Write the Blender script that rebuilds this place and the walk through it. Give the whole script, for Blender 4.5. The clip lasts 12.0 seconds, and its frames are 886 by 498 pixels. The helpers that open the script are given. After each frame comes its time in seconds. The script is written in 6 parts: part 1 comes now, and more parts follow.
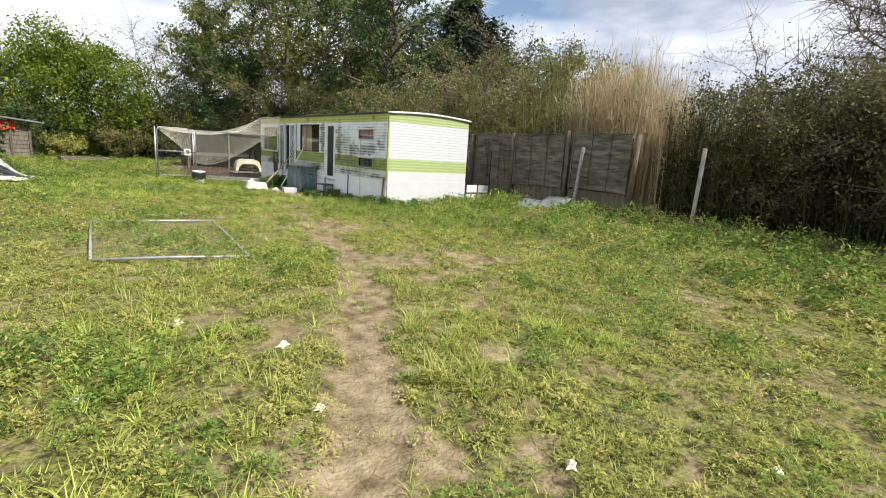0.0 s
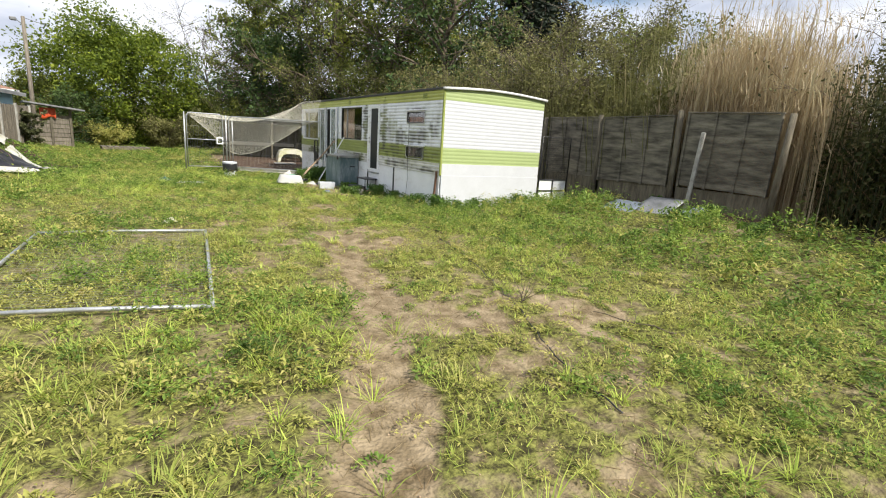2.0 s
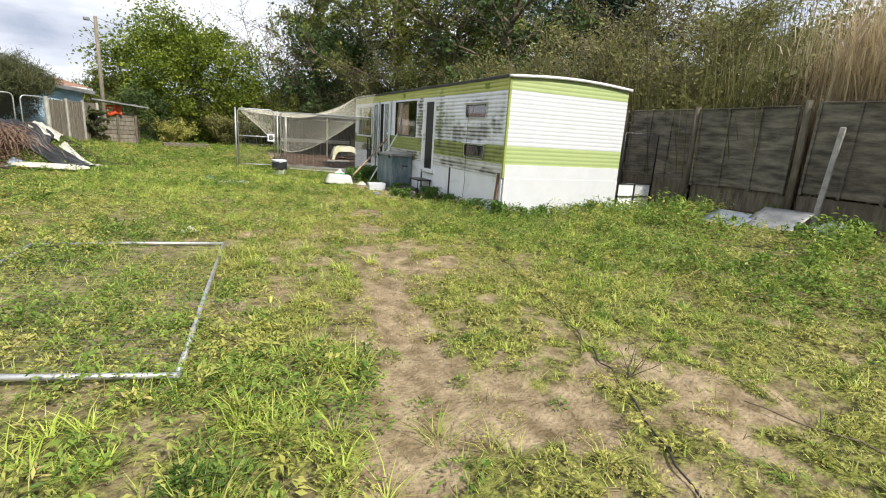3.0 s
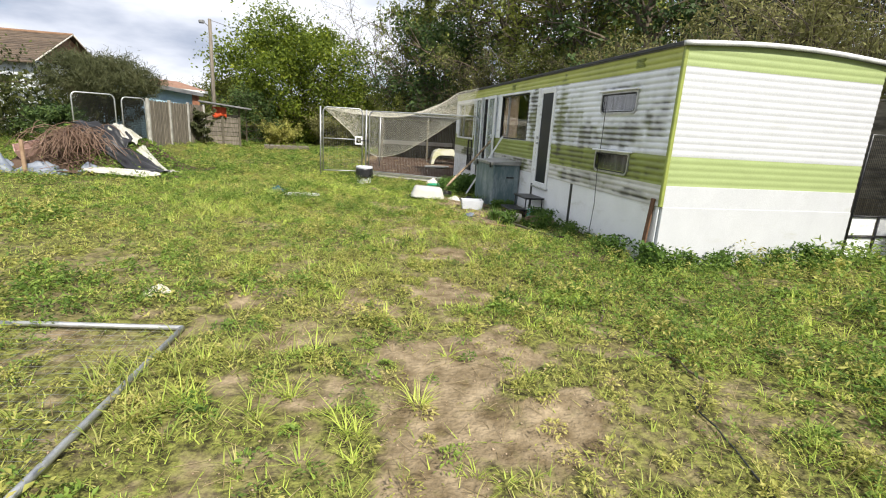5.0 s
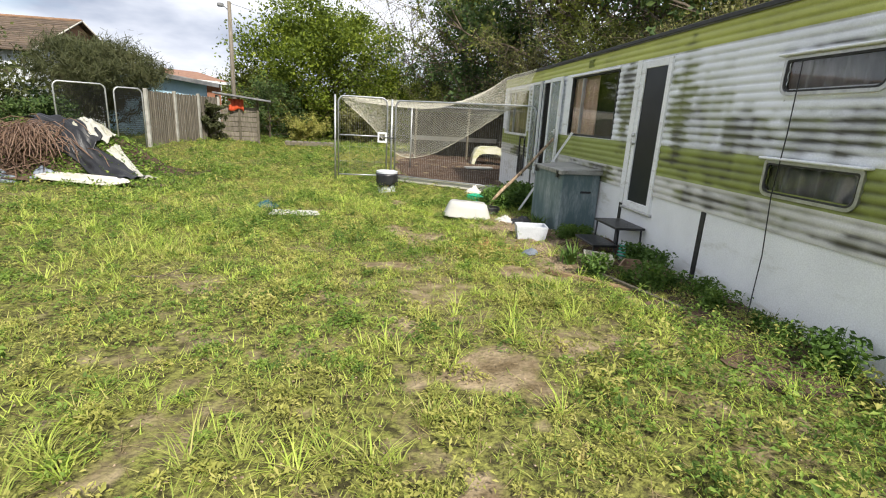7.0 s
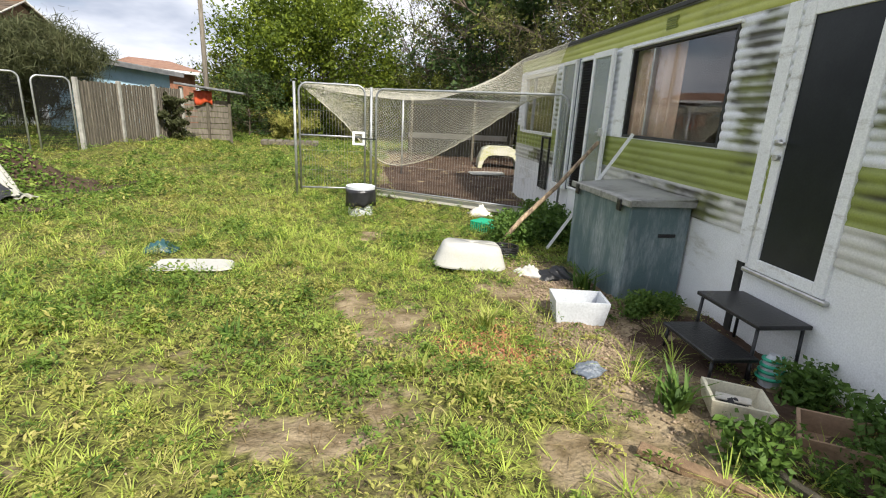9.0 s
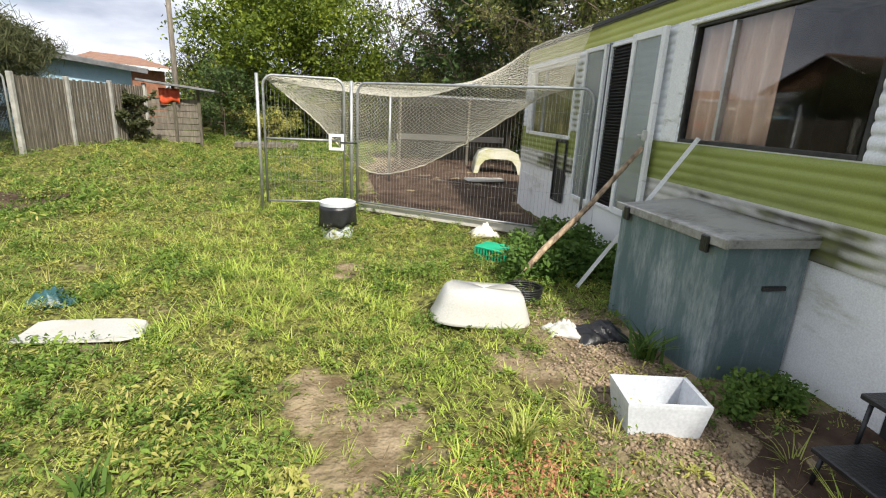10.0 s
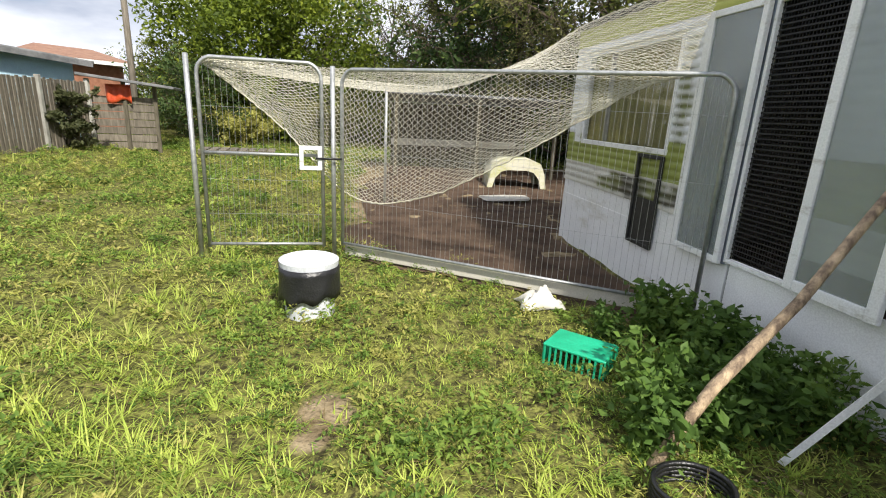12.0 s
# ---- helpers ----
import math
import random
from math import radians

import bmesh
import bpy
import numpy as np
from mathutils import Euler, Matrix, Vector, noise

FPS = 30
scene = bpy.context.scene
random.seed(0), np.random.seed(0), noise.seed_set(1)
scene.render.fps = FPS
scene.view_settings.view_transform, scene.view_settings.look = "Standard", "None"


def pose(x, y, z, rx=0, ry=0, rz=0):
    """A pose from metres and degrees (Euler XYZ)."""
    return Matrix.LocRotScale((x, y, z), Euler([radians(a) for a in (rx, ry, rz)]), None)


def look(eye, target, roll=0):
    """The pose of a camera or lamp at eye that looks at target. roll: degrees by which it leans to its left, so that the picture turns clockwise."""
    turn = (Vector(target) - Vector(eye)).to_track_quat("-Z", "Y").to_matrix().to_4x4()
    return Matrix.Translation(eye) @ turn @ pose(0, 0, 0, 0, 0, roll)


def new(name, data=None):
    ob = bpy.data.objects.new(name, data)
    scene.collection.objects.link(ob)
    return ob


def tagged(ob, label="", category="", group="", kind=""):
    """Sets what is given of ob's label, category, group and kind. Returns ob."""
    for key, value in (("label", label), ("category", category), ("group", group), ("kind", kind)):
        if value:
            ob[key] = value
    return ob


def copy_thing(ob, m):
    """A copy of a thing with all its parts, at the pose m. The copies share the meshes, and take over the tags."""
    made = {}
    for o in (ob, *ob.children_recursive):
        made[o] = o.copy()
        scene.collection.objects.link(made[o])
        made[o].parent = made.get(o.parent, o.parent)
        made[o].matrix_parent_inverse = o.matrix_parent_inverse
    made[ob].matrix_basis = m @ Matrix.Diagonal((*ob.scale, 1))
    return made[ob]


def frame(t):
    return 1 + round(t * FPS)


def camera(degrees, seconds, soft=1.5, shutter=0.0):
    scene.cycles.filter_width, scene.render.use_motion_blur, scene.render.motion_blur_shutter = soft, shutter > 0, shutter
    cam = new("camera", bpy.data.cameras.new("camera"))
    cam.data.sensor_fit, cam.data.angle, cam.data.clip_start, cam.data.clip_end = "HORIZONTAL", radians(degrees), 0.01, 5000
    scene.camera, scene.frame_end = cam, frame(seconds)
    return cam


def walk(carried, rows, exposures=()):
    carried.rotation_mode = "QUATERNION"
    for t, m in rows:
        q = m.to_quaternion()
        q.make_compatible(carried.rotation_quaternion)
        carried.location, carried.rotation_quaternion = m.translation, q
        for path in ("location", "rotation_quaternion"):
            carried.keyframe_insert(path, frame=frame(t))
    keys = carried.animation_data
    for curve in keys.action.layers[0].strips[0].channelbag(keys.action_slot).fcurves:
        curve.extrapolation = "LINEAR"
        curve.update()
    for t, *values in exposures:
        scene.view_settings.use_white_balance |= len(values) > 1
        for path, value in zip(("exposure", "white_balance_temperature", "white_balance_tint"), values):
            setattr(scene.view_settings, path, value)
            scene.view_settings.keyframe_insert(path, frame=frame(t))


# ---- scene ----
cam = camera(84.6, 12.0, soft=1.1)
PATH = [
    (0, (0.358, 0.472, 1.658), (1.572, 2.014, 1.273), 3.69),
    (0.5, (0.712, 1.091, 1.613), (1.901, 2.652, 1.223), 3.65),
    (1, (1.094, 1.717, 1.585), (2.247, 3.302, 1.182), 3.64),
    (1.5, (1.489, 2.347, 1.575), (2.592, 3.963, 1.156), 3.63),
    (2, (1.877, 2.985, 1.577), (2.913, 4.639, 1.141), 3.64),
    (2.5, (2.242, 3.636, 1.577), (3.188, 5.338, 1.127), 3.66),
    (3, (2.575, 4.309, 1.560), (3.407, 6.067, 1.100), 3.66),
    (3.5, (2.883, 5.003, 1.537), (3.597, 6.811, 1.071), 3.63),
    (3.7, (3.001, 5.284, 1.532), (3.671, 7.109, 1.063), 3.61),
    (5.3, (3.839, 7.616, 1.594), (4.223, 9.517, 1.106), 3.42),
    (5.5, (3.908, 7.920, 1.594), (4.271, 9.825, 1.103), 3.41),
    (6, (4.044, 8.690, 1.588), (4.366, 10.601, 1.089), 3.36),
    (6.5, (4.133, 9.454, 1.581), (4.427, 11.366, 1.072), 3.30),
    (7, (4.237, 10.194, 1.576), (4.506, 12.108, 1.059), 3.22),
    (7.2, (4.284, 10.489, 1.575), (4.544, 12.403, 1.055), 3.19),
    (8.8, (4.760, 12.845, 1.592), (4.997, 14.756, 1.053), 3.02),
    (9, (4.794, 13.141, 1.590), (5.036, 15.051, 1.050), 3.00),
    (9.5, (4.851, 13.882, 1.580), (5.112, 15.789, 1.041), 2.96),
    (10, (4.869, 14.612, 1.565), (5.154, 16.516, 1.027), 2.92),
    (10.5, (4.866, 15.305, 1.556), (5.172, 17.206, 1.018), 2.91),
    (11, (4.854, 15.955, 1.556), (5.174, 17.854, 1.017), 2.92),
    (11.5, (4.839, 16.555, 1.558), (5.168, 18.453, 1.020), 2.94),
    (12, (4.830, 17.097, 1.552), (5.156, 18.996, 1.019), 2.92),
]
EXPOSURE = 0.45
walk(cam, [(t, look(eye, target, roll)) for t, eye, target, roll in PATH], [(0, EXPOSURE), (12, EXPOSURE)])

# ---- world and sun ----
SUN_TO = Vector((0.31, -0.82, 0.86)).normalized()
world = bpy.data.worlds.new("sky")
scene.world = world
world.use_nodes = True
wn, wl = world.node_tree.nodes, world.node_tree.links
wn.clear()
w_out = wn.new("ShaderNodeOutputWorld")
sky = wn.new("ShaderNodeTexSky")
sky.sky_type, sky.sun_disc = "NISHITA", False
sky.sun_elevation = math.asin(SUN_TO.z)
sky.sun_rotation = math.atan2(SUN_TO.x, SUN_TO.y)
clear = wn.new("ShaderNodeBackground")
clear.inputs["Strength"].default_value = 0.11
wl.new(sky.outputs[0], clear.inputs["Color"])
w_pos = wn.new("ShaderNodeTexCoord")
w_map = wn.new("ShaderNodeMapping")
w_map.inputs["Scale"].default_value = (1.6, 1.6, 5.0)
wl.new(w_pos.outputs["Generated"], w_map.inputs["Vector"])
w_cover = wn.new("ShaderNodeTexNoise")
w_cover.inputs["Scale"].default_value, w_cover.inputs["Detail"].default_value = 1.3, 5
wl.new(w_map.outputs[0], w_cover.inputs["Vector"])
w_mask = wn.new("ShaderNodeValToRGB")
w_mask.color_ramp.elements[0].position, w_mask.color_ramp.elements[1].position = 0.30, 0.44
wl.new(w_cover.outputs["Fac"], w_mask.inputs["Fac"])
w_shape = wn.new("ShaderNodeTexNoise")
w_shape.inputs["Scale"].default_value, w_shape.inputs["Detail"].default_value = 2.1, 6
wl.new(w_map.outputs[0], w_shape.inputs["Vector"])
w_tone = wn.new("ShaderNodeValToRGB")
w_tone.color_ramp.elements[0].position, w_tone.color_ramp.elements[1].position = 0.36, 0.60
w_tone.color_ramp.elements[0].color, w_tone.color_ramp.elements[1].color = (0.36, 0.41, 0.52, 1), (0.86, 0.88, 0.95, 1)
wl.new(w_shape.outputs["Fac"], w_tone.inputs["Fac"])
cloud = wn.new("ShaderNodeBackground")
cloud.inputs["Strength"].default_value = 1.0
wl.new(w_tone.outputs[0], cloud.inputs["Color"])
w_mix = wn.new("ShaderNodeMixShader")
wl.new(w_mask.outputs[0], w_mix.inputs[0])
wl.new(clear.outputs[0], w_mix.inputs[1])
wl.new(cloud.outputs[0], w_mix.inputs[2])
wl.new(w_mix.outputs[0], w_out.inputs["Surface"])

sun = new("sun", bpy.data.lights.new("sun", "SUN"))
sun.data.energy, sun.data.angle, sun.data.color = 5.0, radians(3), (1.0, 0.95, 0.86)
sun.matrix_world = look((0, 0, 30), tuple(Vector((0, 0, 30)) - SUN_TO))


# ---- materials ----
def surf(name, a, b, scale=8.0, rough=0.7, metal=0.0, bump=0.15, stretch=(1, 1, 1), spread=(0.35, 0.65), fine=60.0, vary=0.15, spec=0.5):
    """Two colours mixed by a coarse noise, a fine grain over it, and a relief from both."""
    m = bpy.data.materials.new(name)
    m.use_nodes = True
    n, l = m.node_tree.nodes, m.node_tree.links
    p = n["Principled BSDF"]
    geo = n.new("ShaderNodeNewGeometry")
    mp = n.new("ShaderNodeMapping")
    mp.inputs["Scale"].default_value = stretch
    l.new(geo.outputs["Position"], mp.inputs["Vector"])
    big = n.new("ShaderNodeTexNoise")
    big.inputs["Scale"].default_value, big.inputs["Detail"].default_value, big.inputs["Roughness"].default_value = scale, 6, 0.6
    small = n.new("ShaderNodeTexNoise")
    small.inputs["Scale"].default_value, small.inputs["Detail"].default_value = fine, 3
    for t in (big, small):
        l.new(mp.outputs[0], t.inputs["Vector"])
    ramp = n.new("ShaderNodeValToRGB")
    e = ramp.color_ramp.elements
    e[0].position, e[1].position = spread
    e[0].color, e[1].color = (*a, 1), (*b, 1)
    l.new(big.outputs["Fac"], ramp.inputs["Fac"])
    info = n.new("ShaderNodeObjectInfo")
    val = n.new("ShaderNodeMath")
    val.operation = "MULTIPLY_ADD"
    val.inputs[1].default_value, val.inputs[2].default_value = 2 * vary, 1 - vary
    l.new(info.outputs["Random"], val.inputs[0])
    grain = n.new("ShaderNodeMath")
    grain.operation = "MULTIPLY_ADD"
    grain.inputs[1].default_value, grain.inputs[2].default_value = 0.5, 0.75
    l.new(small.outputs["Fac"], grain.inputs[0])
    both = n.new("ShaderNodeMath")
    both.operation = "MULTIPLY"
    l.new(val.outputs[0], both.inputs[0])
    l.new(grain.outputs[0], both.inputs[1])
    tint = n.new("ShaderNodeVectorMath")
    tint.operation = "SCALE"
    l.new(ramp.outputs[0], tint.inputs[0])
    l.new(both.outputs[0], tint.inputs["Scale"])
    l.new(tint.outputs[0], p.inputs["Base Color"])
    p.inputs["Roughness"].default_value, p.inputs["Metallic"].default_value = rough, metal
    p.inputs["Specular IOR Level"].default_value = spec
    if bump:
        relief = n.new("ShaderNodeBump")
        relief.inputs["Strength"].default_value, relief.inputs["Distance"].default_value = bump, 0.02
        l.new(small.outputs["Fac"], relief.inputs["Height"])
        l.new(relief.outputs[0], p.inputs["Normal"])
    return m


def stained(name, paint, dirt, amount, scale=1.2, rough=0.5, streak=(1, 1, 3.5)):
    """Paint with grime that clings in horizontal runs."""
    m = surf(name, paint, [c * 0.93 for c in paint], 3, rough, 0, 0.03, fine=90, vary=0.0)
    n, l = m.node_tree.nodes, m.node_tree.links
    p = n["Principled BSDF"]
    base = p.inputs["Base Color"].links[0].from_socket
    geo = n.new("ShaderNodeNewGeometry")
    mp = n.new("ShaderNodeMapping")
    mp.inputs["Scale"].default_value = streak
    l.new(geo.outputs["Position"], mp.inputs["Vector"])
    last = None
    for s, lo, hi in ((scale, 0.62 - amount, 0.80 - amount), (scale * 9, 0.30, 0.62)):
        t = n.new("ShaderNodeTexNoise")
        t.inputs["Scale"].default_value, t.inputs["Detail"].default_value, t.inputs["Roughness"].default_value = s, 6, 0.65
        l.new(mp.outputs[0], t.inputs["Vector"])
        r = n.new("ShaderNodeMapRange")
        r.inputs["From Min"].default_value, r.inputs["From Max"].default_value = lo, hi
        l.new(t.outputs["Fac"], r.inputs["Value"])
        if last:
            k = n.new("ShaderNodeMath")
            k.operation = "MULTIPLY"
            l.new(last, k.inputs[0])
            l.new(r.outputs[0], k.inputs[1])
            last = k.outputs[0]
        else:
            last = r.outputs[0]
    mx = n.new("ShaderNodeMix")
    mx.data_type = "RGBA"
    l.new(last, mx.inputs["Factor"])
    l.new(base, mx.inputs["A"])
    mx.inputs["B"].default_value = (*dirt, 1)
    l.new(mx.outputs["Result"], p.inputs["Base Color"])
    return m


def leafy(name, colours, patch=0.5, through_light=0.35, rough=0.6, gloss=0.25, own=0.55):
    """Foliage: each leaf takes a colour of its own, shifted in patches; light comes through."""
    m = bpy.data.materials.new(name)
    m.use_nodes = True
    n, l = m.node_tree.nodes, m.node_tree.links
    p = n["Principled BSDF"]
    geo = n.new("ShaderNodeNewGeometry")
    t = n.new("ShaderNodeTexNoise")
    t.inputs["Scale"].default_value, t.inputs["Detail"].default_value = patch, 4
    l.new(geo.outputs["Position"], t.inputs["Vector"])
    mix = n.new("ShaderNodeMath")
    mix.operation = "MULTIPLY_ADD"
    mix.inputs[1].default_value = own
    l.new(geo.outputs["Random Per Island"], mix.inputs[0])
    stretch = n.new("ShaderNodeMapRange")
    stretch.inputs["From Min"].default_value, stretch.inputs["From Max"].default_value = 0.32, 0.68
    stretch.inputs["To Max"].default_value = 1.0 - own
    l.new(t.outputs["Fac"], stretch.inputs["Value"])
    l.new(stretch.outputs[0], mix.inputs[2])
    ramp = n.new("ShaderNodeValToRGB")
    for i in range(len(colours) - 2):
        ramp.color_ramp.elements.new(0.5)
    for i, (e, c) in enumerate(zip(ramp.color_ramp.elements, colours)):
        e.position = i / (len(colours) - 1)
        e.color = (*c, 1)
    l.new(mix.outputs[0], ramp.inputs["Fac"])
    l.new(ramp.outputs[0], p.inputs["Base Color"])
    p.inputs["Roughness"].default_value, p.inputs["Specular IOR Level"].default_value = rough, gloss
    tr = n.new("ShaderNodeBsdfTranslucent")
    l.new(ramp.outputs[0], tr.inputs["Color"])
    mx = n.new("ShaderNodeMixShader")
    mx.inputs[0].default_value = through_light
    l.new(p.outputs[0], mx.inputs[1])
    l.new(tr.outputs[0], mx.inputs[2])
    l.new(mx.outputs[0], n["Material Output"].inputs["Surface"])
    return m


def glassy(name, tint, rough, clear_part):
    """Window glass: a tinted see-through pane with a mirror coat."""
    m = bpy.data.materials.new(name)
    m.use_nodes = True
    n, l = m.node_tree.nodes, m.node_tree.links
    p = n["Principled BSDF"]
    p.inputs["Base Color"].default_value = (*tint, 1)
    p.inputs["Roughness"].default_value = rough
    p.inputs["Transmission Weight"].default_value = clear_part
    p.inputs["IOR"].default_value = 1.45
    return m


SOIL_A, SOIL_B = (0.125, 0.092, 0.05), (0.33, 0.26, 0.165)


def ground_material():
    m = surf("soil_moss_and_shade", SOIL_A, SOIL_B, 5.0, 0.95, 0, 1.0, fine=38, vary=0.0, spec=0.1)
    n, l = m.node_tree.nodes, m.node_tree.links
    p = n["Principled BSDF"]
    base = p.inputs["Base Color"].links[0].from_socket
    at = n.new("ShaderNodeAttribute")
    at.attribute_name = "moss"
    t = n.new("ShaderNodeTexNoise")
    t.inputs["Scale"].default_value, t.inputs["Detail"].default_value = 7, 6
    geo = n.new("ShaderNodeNewGeometry")
    l.new(geo.outputs["Position"], t.inputs["Vector"])
    add = n.new("ShaderNodeMath")
    add.operation = "ADD"
    l.new(at.outputs["Fac"], add.inputs[0])
    l.new(t.outputs["Fac"], add.inputs[1])
    r = n.new("ShaderNodeMapRange")
    r.inputs["From Min"].default_value, r.inputs["From Max"].default_value = 0.74, 1.16
    l.new(add.outputs[0], r.inputs["Value"])
    mx = n.new("ShaderNodeMix")
    mx.data_type = "RGBA"
    l.new(r.outputs[0], mx.inputs["Factor"])
    l.new(base, mx.inputs["A"])
    fleck = n.new("ShaderNodeTexNoise")
    fleck.inputs["Scale"].default_value, fleck.inputs["Detail"].default_value, fleck.inputs["Roughness"].default_value = 16, 8, 0.75
    l.new(geo.outputs["Position"], fleck.inputs["Vector"])
    # moss green, with dark flecks painted for the shade between weed clumps
    shades = n.new("ShaderNodeValToRGB")
    shades.color_ramp.elements[0].position, shades.color_ramp.elements[1].position = 0.42, 0.60
    shades.color_ramp.elements[0].color, shades.color_ramp.elements[1].color = (0.042, 0.038, 0.017, 1), (0.22, 0.225, 0.06, 1)
    l.new(fleck.outputs["Fac"], shades.inputs["Fac"])
    l.new(shades.outputs[0], mx.inputs["B"])
    l.new(mx.outputs["Result"], p.inputs["Base Color"])
    return m


M_GROUND = ground_material()
M_GRASS = leafy("grass", [(0.42, 0.35, 0.18), (0.36, 0.39, 0.09), (0.22, 0.29, 0.055), (0.37, 0.42, 0.09), (0.52, 0.49, 0.165), (0.45, 0.37, 0.19)], 2.2, 0.38)
M_GREENGRASS = leafy("green_grass", [(0.24, 0.33, 0.05), (0.39, 0.50, 0.085), (0.53, 0.61, 0.12), (0.63, 0.66, 0.20)], 1.8, 0.4)
M_WEED = leafy("weeds", [(0.12, 0.125, 0.038), (0.25, 0.26, 0.066), (0.40, 0.40, 0.10), (0.52, 0.48, 0.155), (0.42, 0.33, 0.15)], 4.5, 0.38, own=0.34)
M_LUSH = leafy("lush_weeds", [(0.05, 0.085, 0.02), (0.11, 0.19, 0.035), (0.23, 0.33, 0.06), (0.42, 0.48, 0.105)], 4.0, 0.38, own=0.36)
M_STRAW = leafy("dead_stems", [(0.20, 0.13, 0.07), (0.33, 0.25, 0.13), (0.42, 0.34, 0.19)], 0.8, 0.2)
M_NETTLE = leafy("nettle", [(0.045, 0.09, 0.02), (0.09, 0.165, 0.03), (0.18, 0.27, 0.05)], 1.5, 0.3)
M_HAW = leafy("hawthorn", [(0.03, 0.05, 0.008), (0.09, 0.13, 0.016), (0.19, 0.25, 0.026), (0.36, 0.40, 0.05)], 0.8, 0.4)
M_OAK = leafy("woodland_leaf", [(0.057, 0.077, 0.024), (0.120, 0.151, 0.037), (0.221, 0.250, 0.051), (0.381, 0.401, 0.080)], 0.35, 0.4)
M_IVY = leafy("ivy_leaf", [(0.033, 0.064, 0.022), (0.064, 0.110, 0.033), (0.129, 0.184, 0.046)], 0.5, 0.25)
M_FIR = leafy("conifer_needles", [(0.010, 0.016, 0.012), (0.018, 0.028, 0.016), (0.03, 0.045, 0.02)], 0.8, 0.1)
M_SHRUB = leafy("shrub_leaf", [(0.076, 0.068, 0.034), (0.136, 0.136, 0.046), (0.227, 0.227, 0.076), (0.333, 0.302, 0.136)], 0.8, 0.3)
M_DARKSHRUB = leafy("hedge_leaf", [(0.014, 0.021, 0.009), (0.034, 0.046, 0.014), (0.081, 0.098, 0.025), (0.149, 0.161, 0.046)], 0.6, 0.25)
M_HEDGE = leafy("hedge_shrub_leaf", [(0.03, 0.034, 0.014), (0.075, 0.078, 0.028), (0.15, 0.15, 0.06), (0.26, 0.25, 0.13)], 0.6, 0.3)
M_BROOM = leafy("broom_twig", [(0.04, 0.05, 0.022), (0.08, 0.09, 0.036), (0.14, 0.135, 0.065)], 0.8, 0.2)
M_REED = leafy("reed", [(0.26, 0.19, 0.10), (0.42, 0.33, 0.20), (0.56, 0.47, 0.30), (0.56, 0.54, 0.36)], 1.2, 0.4)
M_BARK = surf("bark", (0.06, 0.045, 0.03), (0.15, 0.12, 0.085), 6, 0.95, 0, 0.6, (1, 1, 0.2), fine=40)
def siding(name, paint):
    """Painted metal cladding with kept-on grime, black-brown to algae green."""
    m = stained(name, paint, [c * 0.6 for c in paint], 0.10, 0.9)
    n, l = m.node_tree.nodes, m.node_tree.links
    p = n["Principled BSDF"]
    base = p.inputs["Base Color"].links[0].from_socket
    at = n.new("ShaderNodeAttribute")
    at.attribute_name = "grime"
    geo = n.new("ShaderNodeNewGeometry")
    t = n.new("ShaderNodeTexNoise")
    t.inputs["Scale"].default_value, t.inputs["Detail"].default_value = 2.2, 3
    l.new(geo.outputs["Position"], t.inputs["Vector"])
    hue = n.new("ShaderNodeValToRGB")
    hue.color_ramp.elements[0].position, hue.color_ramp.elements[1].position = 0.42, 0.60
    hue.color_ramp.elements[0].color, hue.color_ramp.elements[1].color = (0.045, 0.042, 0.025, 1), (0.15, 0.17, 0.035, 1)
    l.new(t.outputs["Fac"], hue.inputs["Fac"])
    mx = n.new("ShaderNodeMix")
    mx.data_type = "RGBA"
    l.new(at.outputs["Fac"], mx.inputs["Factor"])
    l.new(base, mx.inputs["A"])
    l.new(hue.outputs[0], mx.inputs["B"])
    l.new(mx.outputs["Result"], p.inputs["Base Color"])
    return m


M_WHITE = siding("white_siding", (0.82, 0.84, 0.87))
# end wall copies of the siding, colours lowered against the full sun there
M_WHITE_END_DIM = stained("white_end_siding_dimmed", (0.54, 0.55, 0.57), (0.42, 0.42, 0.36), 0.02)
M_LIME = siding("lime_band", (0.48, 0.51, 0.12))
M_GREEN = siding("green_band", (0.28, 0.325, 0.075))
M_LIME_END_DIM = stained("lime_end_band_dimmed", (0.33, 0.40, 0.17), (0.26, 0.3, 0.12), 0.02)
M_GRIME = siding("lower_siding", (0.66, 0.65, 0.60))
M_SKIRT = stained("skirt_board", (0.86, 0.87, 0.87), (0.42, 0.40, 0.30), 0.05, 0.9)
M_FRAME = stained("white_frame", (0.84, 0.85, 0.85), (0.25, 0.22, 0.15), 0.05, 3)
M_ALU = surf("aluminium", (0.45, 0.45, 0.44), (0.6, 0.6, 0.58), 12, 0.4, 0.85, 0.05)
M_ROOF = surf("roof_trim", (0.55, 0.55, 0.54), (0.75, 0.75, 0.74), 5, 0.5, 0.2, 0.1)
M_DARKTRIM = surf("dark_gasket", (0.015, 0.015, 0.015), (0.04, 0.04, 0.035), 20, 0.6, 0, 0.1)
M_GLASS = glassy("window_glass", (0.95, 0.96, 0.96), 0.02, 1.0)
M_FROST = glassy("dusty_glass", (0.62, 0.67, 0.66), 0.22, 0.75)
M_DOORGLASS = surf("dark_door_panel", (0.013, 0.016, 0.018), (0.022, 0.026, 0.028), 3, 0.3, 0, 0.02, spec=0.25)
M_CURTAIN = surf("peach_curtain", (0.70, 0.46, 0.33), (0.80, 0.58, 0.44), 4, 0.9, 0, 0.2, (1, 3, 0.4))
